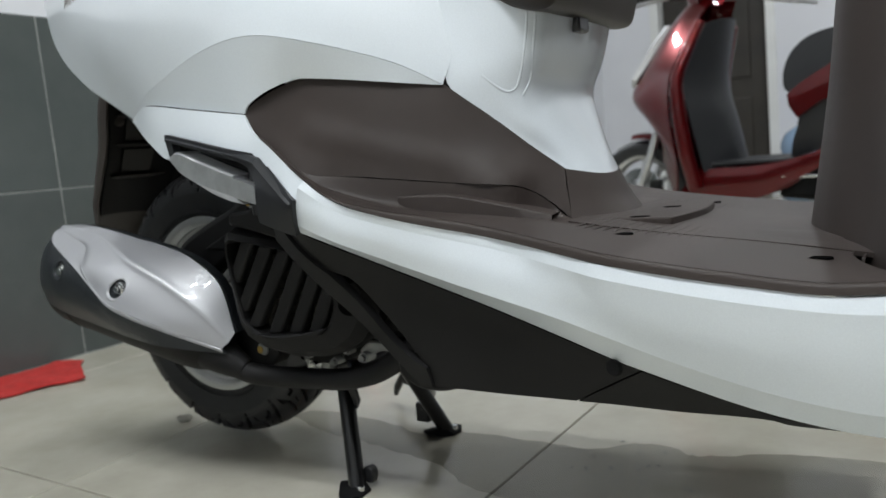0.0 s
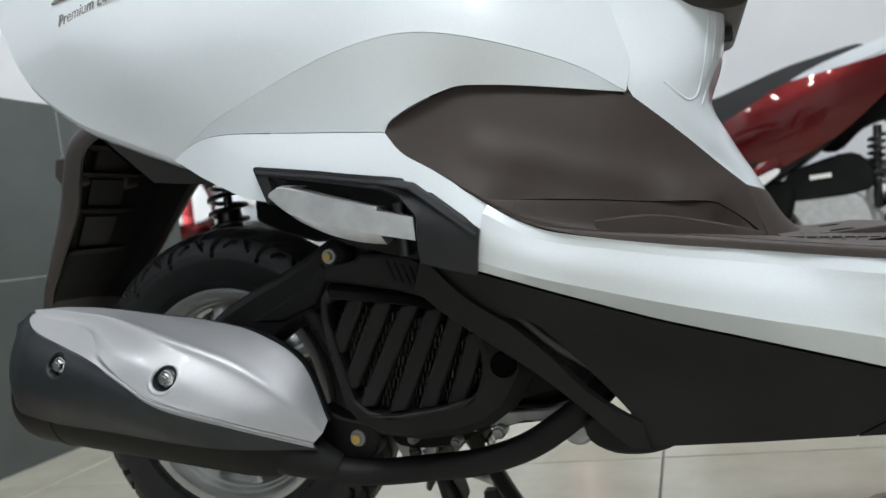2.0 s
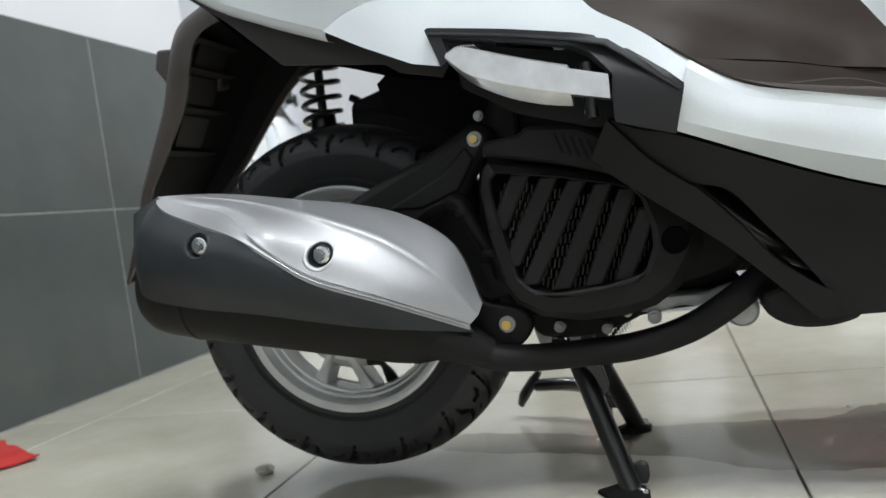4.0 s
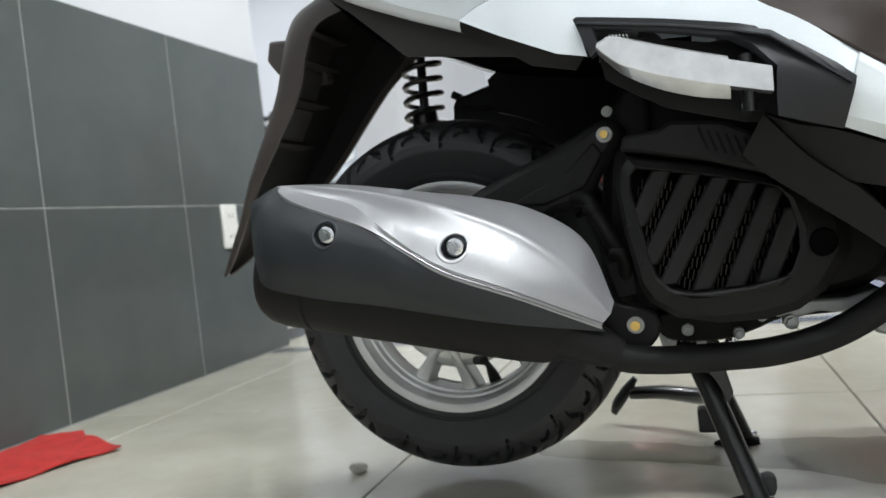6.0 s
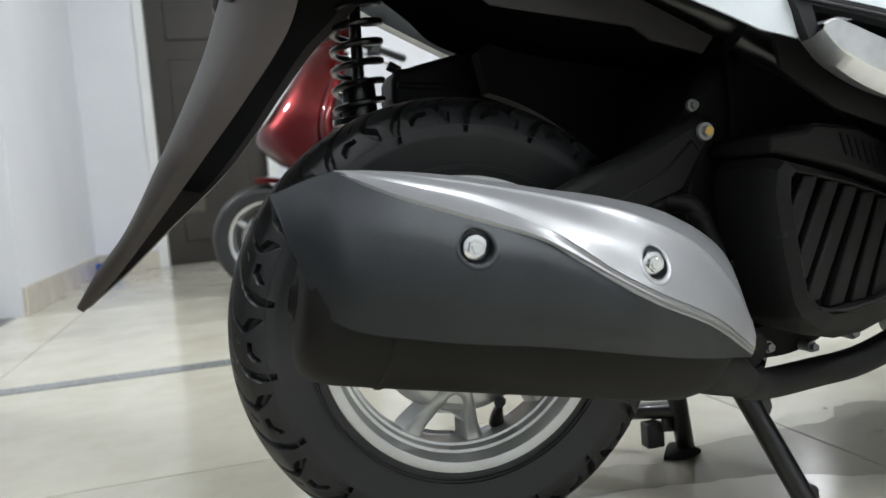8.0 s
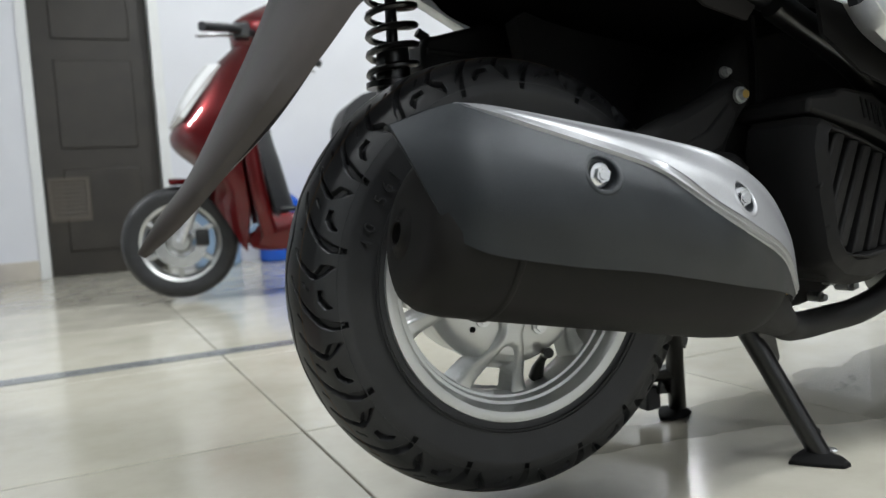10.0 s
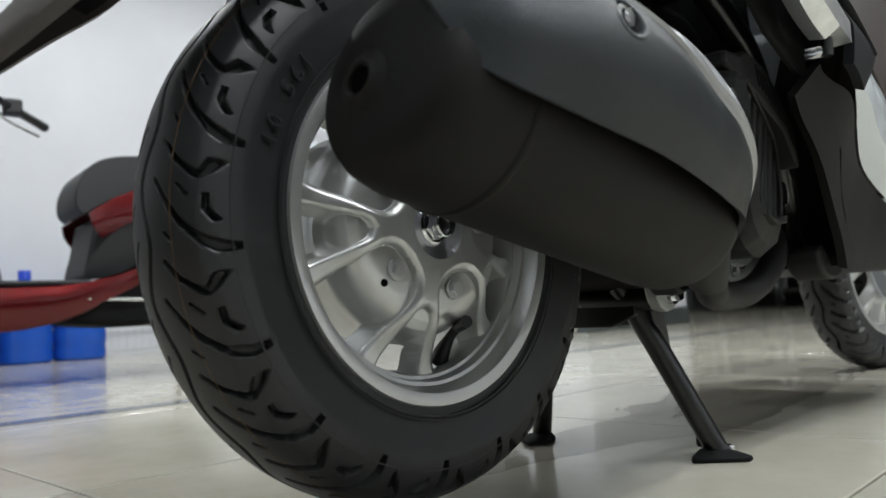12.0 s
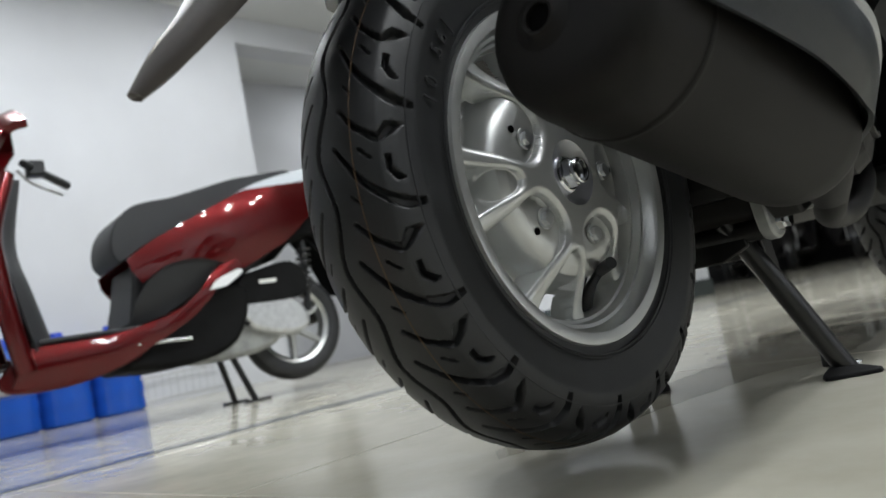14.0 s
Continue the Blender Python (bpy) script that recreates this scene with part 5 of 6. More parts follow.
for x, y, z in ((0.723, -0.152, 0.3405), (0.713, -0.070, 0.3474), (0.718, 0.026, 0.3474), (0.892, -0.172, 0.3200), (0.734, 0.140, 0.3405)):
    part("screw_slot", prism(ring_pts(x, y, 0.0105, 18, 0.62, 0.0), z - 0.006, z + 0.0006, "z"), HOLE, scooter, "oval screw recess, its shade coloured black", smooth=0)
part("leg_shield", loft([[(0.962, -0.235, 0.300), (0.985, -0.24, 0.45), (1.01, -0.235, 0.60), (1.05, -0.20, 0.80)], [(0.922, -0.12, 0.305), (0.945, -0.12, 0.45), (0.97, -0.115, 0.60), (1.02, -0.10, 0.80)], [(0.882, -0.055, 0.310), (0.90, -0.06, 0.45), (0.915, -0.065, 0.60), (0.96, -0.07, 0.80)], [(0.864, 0.0, 0.312), (0.885, 0, 0.45), (0.905, 0, 0.60), (0.95, 0, 0.80)],
                         [(0.882, 0.055, 0.310), (0.90, 0.06, 0.45), (0.915, 0.065, 0.60), (0.96, 0.07, 0.80)], [(0.922, 0.12, 0.305), (0.945, 0.12, 0.45), (0.97, 0.115, 0.60), (1.02, 0.10, 0.80)], [(0.962, 0.235, 0.300), (0.985, 0.24, 0.45), (1.01, 0.235, 0.60), (1.05, 0.20, 0.80)]], 30, 60), BROWN, scooter, "brown plastic inner leg shield", solid=0.004)
part("front_apron", loft([[(1.06, -0.215, 0.20), (1.075, -0.245, 0.40), (1.07, -0.235, 0.60), (1.09, -0.20, 0.82)], [(1.14, -0.12, 0.40), (1.17, -0.13, 0.50), (1.17, -0.12, 0.66), (1.15, -0.1, 0.84)], [(1.16, 0, 0.44), (1.19, 0, 0.52), (1.19, 0, 0.68), (1.17, 0, 0.85)], [(1.14, 0.12, 0.40), (1.17, 0.13, 0.50), (1.17, 0.12, 0.66), (1.15, 0.1, 0.84)], [(1.06, 0.215, 0.20), (1.075, 0.245, 0.40), (1.07, 0.235, 0.60), (1.09, 0.20, 0.82)]], 24, 40), WHITE, scooter, "white front apron", solid=0.003)
part("front_fender", revolve([(0.236, -0.06), (0.246, -0.045), (0.250, 0), (0.246, 0.045), (0.236, 0.06)], (1.350, 0.010, 0.2285), n=40, a0=20, a1=165), WHITE, scooter, "white front mudguard", solid=0.003)
for y in (-0.075, 0.075):
    part("fork_leg", tube([(1.335, y, 0.225), (1.18, y, 0.62)], 0.016, 16), ALU, scooter, "aluminium fork leg")

# white cover under the seat, wrapping round the front
side_r = [(x - 0.003, body_y(x - 0.003, z) + 0.0005, z) for x, z in ((0.500, 0.660), (0.534, 0.590), (0.544, 0.545))] + [(0.541, -0.1445, 0.5015), (0.577, -0.118, 0.463), (0.609, -0.092, 0.428), (0.634, -0.071, 0.402)]
corner_r = [(0.612, -0.112, 0.640), (0.623, -0.106, 0.585), (0.616, -0.102, 0.535), (0.600, -0.102, 0.490), (0.615, -0.086, 0.448), (0.632, -0.066, 0.418), (0.646, -0.052, 0.397)]
front_r = [(0.636, -0.064, 0.625), (0.635, -0.063, 0.575), (0.627, -0.060, 0.530), (0.612, -0.058, 0.492), (0.628, -0.040, 0.450), (0.645, -0.030, 0.414), (0.654, -0.028, 0.393)]
mid_c = [(0.640, 0.0, 0.620), (0.638, 0.0, 0.575), (0.630, 0.0, 0.530), (0.615, 0.0, 0.490), (0.628, 0.0, 0.450), (0.648, 0.0, 0.413), (0.657, 0.0, 0.392)]
flip = lambda r: [(x, -y, z) for x, y, z in r]
cover_skin = loft([side_r, corner_r, front_r, mid_c, flip(front_r), flip(corner_r), flip(side_r)], 40, 64)
skin = BVHTree.FromPolygons(*cover_skin)
under_cover = part("under_seat_cover", cover_skin, WHITE, scooter, "white under-seat front cover", solid=0.003, smooth=60)
for rim in ([(0.620, 0.590), (0.619, 0.562), (0.613, 0.534), (0.606, 0.510), (0.600, 0.494), (0.592, 0.489), (0.583, 0.496), (0.572, 0.508)], [(0.627, 0.588), (0.625, 0.558), (0.619, 0.530), (0.610, 0.502), (0.603, 0.484)]):
    hits = [skin.ray_cast(Vector((x, -0.4, z)), Vector((0, 1, 0)))[0] for x, z in rim]
    part("panel_rim", tube([tuple(h) for h in hits if h], 0.0021, 10), WHITE, under_cover)
tf = [[(0.634, -0.072, 0.402), (0.640, -0.081, 0.375), (0.646, -0.091, 0.349)], [(0.647, -0.052, 0.397), (0.657, -0.057, 0.371), (0.668, -0.064, 0.347)], [(0.655, -0.028, 0.393), (0.667, -0.030, 0.367), (0.682, -0.033, 0.346)], [(0.658, 0.0, 0.392), (0.670, 0.0, 0.366), (0.686, 0.0, 0.346)]]
part("tunnel_foot", loft(tf + [[(x, -y, z) for x, y, z in r] for r in tf[2::-1]], 14, 40), BROWN, scooter, solid=0.003)

part("seat_latch", box(0.626, 0.645, -0.030, 0.0, 0.550, 0.585), STEEL_BLACK, scooter, "black seat hinge", bevel=0.003)
seat = part("seat", prism(smooth2((0.662, 0.590), (0.650, 0.566), (0.610, 0.572), (0.54, 0.612), (0.35, 0.700), (0.10, 0.775), (-0.15, 0.84), (-0.20, 0.90), (-0.05, 0.92), (0.25, 0.86), (0.50, 0.80), (0.63, 0.72), (0.672, 0.64), n=5), -0.125, 0.125), SEATB, scooter, "dark brown vinyl seat", bevel=0.028)
part("seat_seam", tube([(0.655, -0.1265, 0.60), (0.55, -0.1270, 0.635), (0.35, -0.1270, 0.725), (0.1, -0.1270, 0.80)], 0.0012, 6), DARKBROWN, seat)

# passenger foot rest in its holder
holder = [(0.203, 0.4815), (0.206, 0.4832), (0.270, 0.4688), (0.330, 0.4538), (0.358, 0.4448), (0.385, 0.4212), (0.4130, 0.3965), (0.4030, 0.3605), (0.380, 0.3680), (0.357, 0.3760), (0.357, 0.3890), (0.3590, 0.4130), (0.342, 0.4340), (0.328, 0.4430), (0.257, 0.4625), (0.2185, 0.4715), (0.2235, 0.4520), (0.2150, 0.4470)]
rim_line = even([(0.203, 0.4815), (0.206, 0.4832), (0.270, 0.4688), (0.330, 0.4538), (0.358, 0.4448), (0.385, 0.4212), (0.4130, 0.3965)], 120)
rim_rows = []
for k, (x, z) in enumerate(rim_line):
    d = rim_line[min(k + 2, 119)] - rim_line[max(k - 2, 0)]
    n = np.array((d[1], -d[0])) / np.linalg.norm(d)
    rim_rows.append([(x + n[0] * a, stripe_y0(x, z) + h, z + n[1] * a) for a, h in ((0.0, 0.004), (0.0, -0.0030), (0.0012, -0.0058), (0.0050, -0.0110), (0.0062, -0.0112), (0.0068, -0.0090), (0.0068, 0.002))])
hold = part("footrest_holder", sheet(holder, lambda x, z: stripe_y0(x, z) - 0.0035 + 0.30 * max(0.0, z - (0.413 - 0.32 * (x - 0.359))) * min(1.0, max(0.0, (x - 0.325) / 0.03)), 0.007), SATIN, scooter, "satin black foot rest holder", solid=0.010, bevel=0.0010, smooth=22)
part("holder_rim", grid_mesh(rim_rows), SATIN, hold, "bevelled rim of the foot rest holder", smooth=35)
part("holder_cavity", sheet([(0.214, 0.474), (0.33, 0.446), (0.372, 0.424), (0.372, 0.372), (0.335, 0.378), (0.27, 0.40), (0.222, 0.432)], lambda x, z: -0.208, 0.03), BLACK, hold, solid=0.004)
peg_top = [(0.2215, 0.4570), (0.232, 0.4605), (0.245, 0.4570), (0.275, 0.4455), (0.300, 0.4365), (0.3235, 0.4285)]
peg_fold = [(0.2205, 0.4530), (0.229, 0.4440), (0.240, 0.4350), (0.265, 0.4230), (0.295, 0.4125), (0.3235, 0.4040)]
peg_low = [(0.2202, 0.4500), (0.229, 0.4395), (0.242, 0.4270), (0.268, 0.4120), (0.297, 0.4010), (0.3235, 0.3950)]
rows = [[(t[0], -0.230, t[1]), (t[0], -0.2555, t[1]), (t[0], -0.2575, t[1] - 0.0015), (f[0], -0.2575, f[1] + 0.0006), (f[0], -0.2569, f[1] - 0.0004), (b[0], -0.2440, b[1]), (b[0], -0.230, b[1] + 0.003)] for t, f, b in zip(even(catmull(peg_top, 6), 30), even(catmull(peg_fold, 6), 30), even(catmull(peg_low, 6), 30))]
peg = part("foot_rest", joined(grid_mesh(rows, close_v=True), ([tuple(v) for v in rows[-1]], [tuple(range(7))]), prism([(0.3230, 0.4255), (0.3555, 0.4150), (0.3550, 0.3950), (0.3230, 0.4040)], -0.2580, -0.238)), ALU, scooter, "folded bare aluminium passenger foot rest", smooth=30)
for k in range(7):
    part("grip_tooth", box(0.2290 + k * 0.0028, 0.2302 + k * 0.0028, -0.2560, -0.232, 0.4590, 0.4614 - abs(k - 2) * 0.0004), ALU, peg, smooth=0)
part("pivot_bolt", joined(revolve([(0, -0.004), (0.0055, -0.004), (0.006, -0.001), (0.006, 0.012), (0, 0.012)], (0.337, -0.234, 0.3885), axis="y", n=20), hexagon(0.337, -0.237, 0.3885, 0.0042, 0.004)), ZINC, peg, "plated pivot bolt", smooth=25)
part("pivot_pin", tube([(0.338, -0.240, 0.430), (0.338, -0.240, 0.383)], 0.006, 14), STEEL_BLACK, peg)

# black lower covers
low_y = surface([(0.402, -0.238, 0.362), (0.34, -0.222, 0.39), (0.36, -0.205, 0.33), (0.43, -0.196, 0.26), (0.48, -0.190, 0.21), (0.527, -0.188, 0.19), (0.468, -0.221, 0.332), (0.535, -0.205, 0.3035), (0.607, -0.203, 0.279), (0.676, -0.208, 0.257), (0.756, -0.215, 0.232), (0.866, -0.220, 0.204), (0.61, -0.190, 0.19), (0.68, -0.190, 0.19), (0.78, -0.190, 0.19), (0.86, -0.19, 0.19), (0.55, -0.198, 0.25), (0.65, -0.199, 0.23)])

lower = smooth2((0.350, 0.382), (0.375, 0.3690), (0.403, 0.3600), (0.468, 0.3300), (0.535, 0.3015), (0.607, 0.2770), (0.676, 0.2550), (0.755, 0.2303), n=4) + [(0.682, 0.1880)] + smooth2((0.61, 0.1870), (0.536, 0.1870), (0.515, 0.1870), n=2) + smooth2((0.513, 0.2120), (0.492, 0.2430), (0.467, 0.2750), (0.442, 0.3070), (0.418, 0.3165), n=4) + smooth2((0.408, 0.320), (0.380, 0.345), n=2)
bar = smooth2((0.350, 0.3820), (0.380, 0.3450), (0.4080, 0.3200), (0.4180, 0.3120), (0.448, 0.2770), (0.473, 0.2440), (0.500, 0.2200), (0.5170, 0.2095), n=4) + [(0.5200, 0.1870), (0.505, 0.1870)] + smooth2((0.495, 0.197), (0.465, 0.230), (0.430, 0.265), (0.388, 0.301), (0.351, 0.332), (0.332, 0.352), n=4)
for sgn in (1, -1):
    b1, b2 = sheet(lower, low_y, 0.016), sheet(bar, lambda x, z: low_y(x, z) - 0.003, 0.016)
    b3 = sheet(smooth2((0.7570, 0.2297), (0.866, 0.2020), (0.955, 0.1905), n=3) + [(0.93, 0.1880), (0.6845, 0.1880)], lambda x, z: low_y(min(x, 0.87), z), 0.016)
    if sgn < 0:
        b1, b2, b3 = mirrored(b1), mirrored(b2), mirrored(b3)
    part("lower_cover", b1, BLACK, scooter, "matt black lower side cover", solid=0.006, smooth=30)
    part("cover_strut", b2, BLACK, scooter, "matt black diagonal strut cover", solid=0.010, smooth=30)
    part("lower_cover_front", b3, BLACK, scooter, "matt black front lower cover", solid=0.006, smooth=30)
part("belly", box(0.50, 0.95, -0.185, 0.185, 0.190, 0.20), BLACK, scooter, "black belly plate", smooth=0)
part("cover_tip", prism(smooth2((0.461, 0.208), (0.466, 0.190), (0.487, 0.1775), (0.516, 0.1755), (0.539, 0.1805), n=3) + [(0.545, 0.190), (0.500, 0.200), (0.480, 0.215)], -0.178, -0.140), BLACK, scooter, bevel=0.004)
part("cover_screw", revolve([(0, -0.003), (0.006, -0.003), (0.008, 0.0), (0, 0.004)], (0.735, -0.226, 0.2330), n=18), MATTE, scooter)

# frame bits seen through the openings
part("frame_tube", tube([(0.22, -0.16, 0.47), (0.34, -0.165, 0.40), (0.45, -0.15, 0.28), (0.56, -0.12, 0.22), (0.80, -0.11, 0.21)], 0.014, 14), STEEL_BLACK, scooter)
part("frame_tube", tube([(-0.10, -0.10, 0.63), (0.10, -0.12, 0.54), (0.25, -0.15, 0.47)], 0.014, 14), STEEL_BLACK, scooter)
part("luggage_box", prism([(0.335, 0.445), (0.36, 0.425), (0.55, 0.415), (0.560, 0.45), (0.540, 0.560), (0.40, 0.610), (0.33, 0.60)], -0.095, 0.095), BLACK, scooter, "black luggage box below the seat", bevel=0.01)
part("splash_plate", box(0.575, 0.583, -0.183, 0.183, 0.20, 0.352), BLACK, scooter, "black splash plate", smooth=0)
part("inner_wall", box(0.27, 0.56, -0.085, 0.085, 0.22, 0.44), BLACK, scooter, "black inner housing", bevel=0.01)

# cast lugs that carry the stand, and the nut of the silencer flange
part("stand_lug", prism(smooth2((0.236, 0.196), (0.246, 0.160), (0.266, 0.150), (0.284, 0.160), (0.290, 0.186), (0.300, 0.200), n=3), -0.098, -0.084), CASTING, scooter, "bare cast aluminium stand lug", bevel=0.003)
part("lug_bolt", joined(revolve([(0, -0.104), (0.010, -0.104), (0.011, -0.097), (0, -0.097)], (0.267, 0, 0.167), n=20), hexagon(0.267, -0.104, 0.167, 0.0075, 0.006)), ZINC, scooter, "plated pivot bolt", smooth=25)
# centre stand
stand = part("centre_stand", tube([(0.268, -0.085, 0.165), (0.268, 0.085, 0.165)], 0.013, 16), STEEL_BLACK, scooter, "glossy black tubular centre stand")
for s in (-1, 1):
    part("stand_leg", tube([(0.262, s * 0.045, 0.178), (0.285, s * 0.070, 0.115), (0.3225, s * 0.110, 0.006)], 0.0115, 16, 6), STEEL_BLACK, stand)
    foot = part("stand_foot", hull([(x, s * y, z) for z, o in ((0.0005, 1.0), (0.0045, 0.96)) for x, y in ring_of((0.314, 0.116), [(0.284, 0.100), (0.292, 0.112), (0.306, 0.130), (0.318, 0.143), (0.330, 0.142), (0.341, 0.124), (0.340, 0.102), (0.322, 0.092), (0.298, 0.092)], o)]
                                  + [(0.3185 + 0.0125 * math.cos(k * 0.7), s * (0.107 + 0.0125 * math.sin(k * 0.7)), 0.0105) for k in range(9)] + [(0.326, s * 0.128, 0.0068)]), MATTE, stand, "pressed steel foot", bevel=0.001)
    part("weld", hull([(0.333 + 0.006 * math.cos(k * 1.26), s * (0.116 + 0.007 * math.sin(k * 1.26)), z) for k in range(5) for z in (0.004, 0.013)]), ZINC, foot, "bare weld bead", bevel=0.002)
    part("leg_gusset", prism([(0.266, 0.176), (0.296, 0.166), (0.309, 0.110), (0.303, 0.098), (0.288, 0.106)], s * 0.068, s * 0.074), STEEL_BLACK, stand, bevel=0.0015)
part("stop_rubber", prism(smooth2((0.322, 0.010), (0.338, 0.008), (0.341, 0.026), (0.333, 0.031), (0.322, 0.026), n=2), -0.098, -0.086), RUBBER, stand, bevel=0.002)
part("bump_block", box(0.268, 0.292, 0.106, 0.126, 0.014, 0.046), RUBBER, stand, "square rubber bump stop", bevel=0.003)
part("bump_bracket", prism([(0.284, 0.036), (0.288, 0.056), (0.304, 0.056), (0.304, 0.034)], 0.100, 0.106), STEEL_BLACK, stand, bevel=0.001)
part("stand_brace", tube([(0.276, -0.058, 0.145), (0.276, 0.058, 0.145)], 0.009, 14), STEEL_BLACK, stand)
part("stand_plate", prism([(-0.060, 0.172), (-0.066, 0.148), (-0.035, 0.136), (0.035, 0.136), (0.066, 0.148), (0.060, 0.172)], 0.258, 0.263, "x"), STEEL_BLACK, stand, bevel=0.002)
part("kick_lever", tube([(0.300, 0.088, 0.066), (0.275, 0.14, 0.054), (0.225, 0.19, 0.049), (0.178, 0.206, 0.046)], [0.011, 0.011, 0.010, 0.009], 14), STEEL_BLACK, stand)
part("kick_pad", tube([(0.150, 0.212, 0.016), (0.157, 0.210, 0.030), (0.172, 0.207, 0.050), (0.186, 0.204, 0.068)], [0.006, 0.0095, 0.0090, 0.005], 14, flat=0.7), STEEL_BLACK, stand)
part("stand_spring", tube([(0.30 + 0.055 * k / 120, 0.05 + 0.008 * math.cos(k * 0.9), 0.125 + 0.06 * k / 120 + 0.008 * math.sin(k * 0.9)) for k in range(121)], 0.0018, 6, 1), ZINC, stand)

# lettering on the tail
def lettering(string, size, x, z, tilt, material):
    cu = bpy.data.curves.new("lettering", "FONT")
    cu.body, cu.size, cu.extrude, cu.shear = string, size, 0.0003, 0.35
    cu.materials.append(material)
    ob = new("lettering", cu)
    ob.parent = scooter
    p, q = Vector((x, body_y(x, z), z)), Vector((x + 0.10, body_y(x + 0.10, z - 0.004), z + 0.10 * math.tan(radians(tilt))))
    e1 = (q - p).normalized()
    r = Vector((x, body_y(x, z + 0.02), z + 0.02)) - p
    e2 = (r - e1 * r.dot(e1)).normalized()
    e3 = e1.cross(e2)
    p = p + e3 * 0.0026
    ob.matrix_local = Matrix(((e1.x, e2.x, e3.x, p.x), (e1.y, e2.y, e3.y, p.y), (e1.z, e2.z, e3.z, p.z), (0, 0, 0, 1)))
    return ob


lettering("Premium Edition", 0.0170, -0.036, 0.677, 4, PRINT)
part("badge", sheet(smooth2((-0.045, 0.705), (0.0, 0.704), (0.06, 0.716), (0.10, 0.73), (0.06, 0.735), (0.0, 0.722), n=3), lambda x, z: body_y(x, z) - 0.0025, 0.012), PRINT, scooter, "dark grey metallic badge", solid=0.002)

# ---- other scooters in the showroom ----
def parked_scooter(paint, accent, label, m, arch=178):
    """A parked scooter: front axle above the origin, front towards -x."""
    s = thing("parked_scooter", label, "scooter", "parked scooters")
    for nm, x, R in (("front_wheel", -0.03, 0.227), ("rear_wheel", 1.28, 0.258)):
        rim = part(nm, joined(revolve([(0.150, -0.030), (0.156, -0.033), (0.152, -0.024), (0.138, -0.018), (0.134, 0), (0.138, 0.018), (0.152, 0.024), (0.156, 0.033), (0.150, 0.030), (0.128, 0.01), (0.128, -0.01)], (x, 0, R), n=48),
                              *[moved(spoke_arm(a, 0.02, a + 6, 0.136, 0.013, 0.010, -0.018, -0.014, 0.026), Matrix.Translation((x, 0, R))) for a in range(20, 380, 60)],
                              revolve([(0, -0.036), (0.03, -0.036), (0.042, -0.024), (0.042, 0.03), (0, 0.03)], (x, 0, R), n=24)), RIMS, s, "silver alloy wheel")
        part("tyre", moved(tyre_mesh(0.215, 0.043, 0.150, 90, 20, False), Matrix.Translation((x, 0, R))), RUBBER, rim, "black tyre")
        if nm == "front_wheel":
            part("brake_disc", revolve([(0.055, -0.048), (0.098, -0.048), (0.098, -0.044), (0.055, -0.044)], (x, 0, R), n=32), ZINC, rim)
            part("brake_caliper", moved(box(0.055, 0.105, -0.075, -0.035, -0.02, 0.045), Matrix.Translation((x, 0, R))), STEEL_BLACK, rim, bevel=0.008)
    part("front_fender", revolve([(0.222, -0.055), (0.238, -0.045), (0.244, 0), (0.238, 0.045), (0.222, 0.055)], (-0.03, 0, 0.227), n=36, a0=25, a1=arch), paint, s, solid=0.004, smooth=85)
    for y in (-0.068, 0.068):
        part("fork_leg", tube([(-0.03, y, 0.227), (0.055, y, 0.42), (0.12, y * 0.8, 0.66)], 0.017, 12), ALU, s, "silver fork leg")
    part("front_cowl", loft([[(0.205, -0.20, 0.18), (0.225, -0.235, 0.34), (0.21, -0.245, 0.52), (0.22, -0.235, 0.68), (0.30, -0.17, 0.86), (0.36, -0.10, 0.96)], [(0.11, -0.10, 0.36), (0.11, -0.13, 0.46), (0.02, -0.14, 0.60), (0.06, -0.13, 0.70), (0.18, -0.11, 0.87), (0.27, -0.08, 0.97)], [(0.09, 0, 0.38), (0.09, 0, 0.47), (-0.035, 0, 0.60), (0.02, 0, 0.71), (0.14, 0, 0.88), (0.25, 0, 0.98)],
                             [(0.11, 0.10, 0.36), (0.11, 0.13, 0.46), (0.02, 0.14, 0.60), (0.06, 0.13, 0.70), (0.18, 0.11, 0.87), (0.27, 0.08, 0.97)], [(0.205, 0.20, 0.18), (0.225, 0.235, 0.34), (0.21, 0.245, 0.52), (0.22, 0.235, 0.68), (0.30, 0.17, 0.86), (0.36, 0.10, 0.96)]], 36, 40), paint, s, solid=0.006)
    part("inner_shield", loft([[(0.325, -0.215, 0.30), (0.285, -0.225, 0.50), (0.265, -0.22, 0.66), (0.33, -0.15, 0.86)], [(0.40, -0.06, 0.32), (0.36, -0.06, 0.50), (0.33, -0.06, 0.66), (0.37, -0.05, 0.88)], [(0.40, 0.06, 0.32), (0.36, 0.06, 0.50), (0.33, 0.06, 0.66), (0.37, 0.05, 0.88)], [(0.325, 0.215, 0.30), (0.285, 0.225, 0.50), (0.265, 0.22, 0.66), (0.33, 0.15, 0.86)]], 24, 30), SEATM, s, "black inner leg shield", solid=0.005)
    for y in (-1, 1):
        part("shield_edge", tube([(0.29, y * 0.215, 0.24), (0.262, y * 0.235, 0.40), (0.246, y * 0.240, 0.56), (0.25, y * 0.232, 0.68), (0.32, y * 0.165, 0.87)], [0.03, 0.03, 0.028, 0.025, 0.02], 12), paint, s)
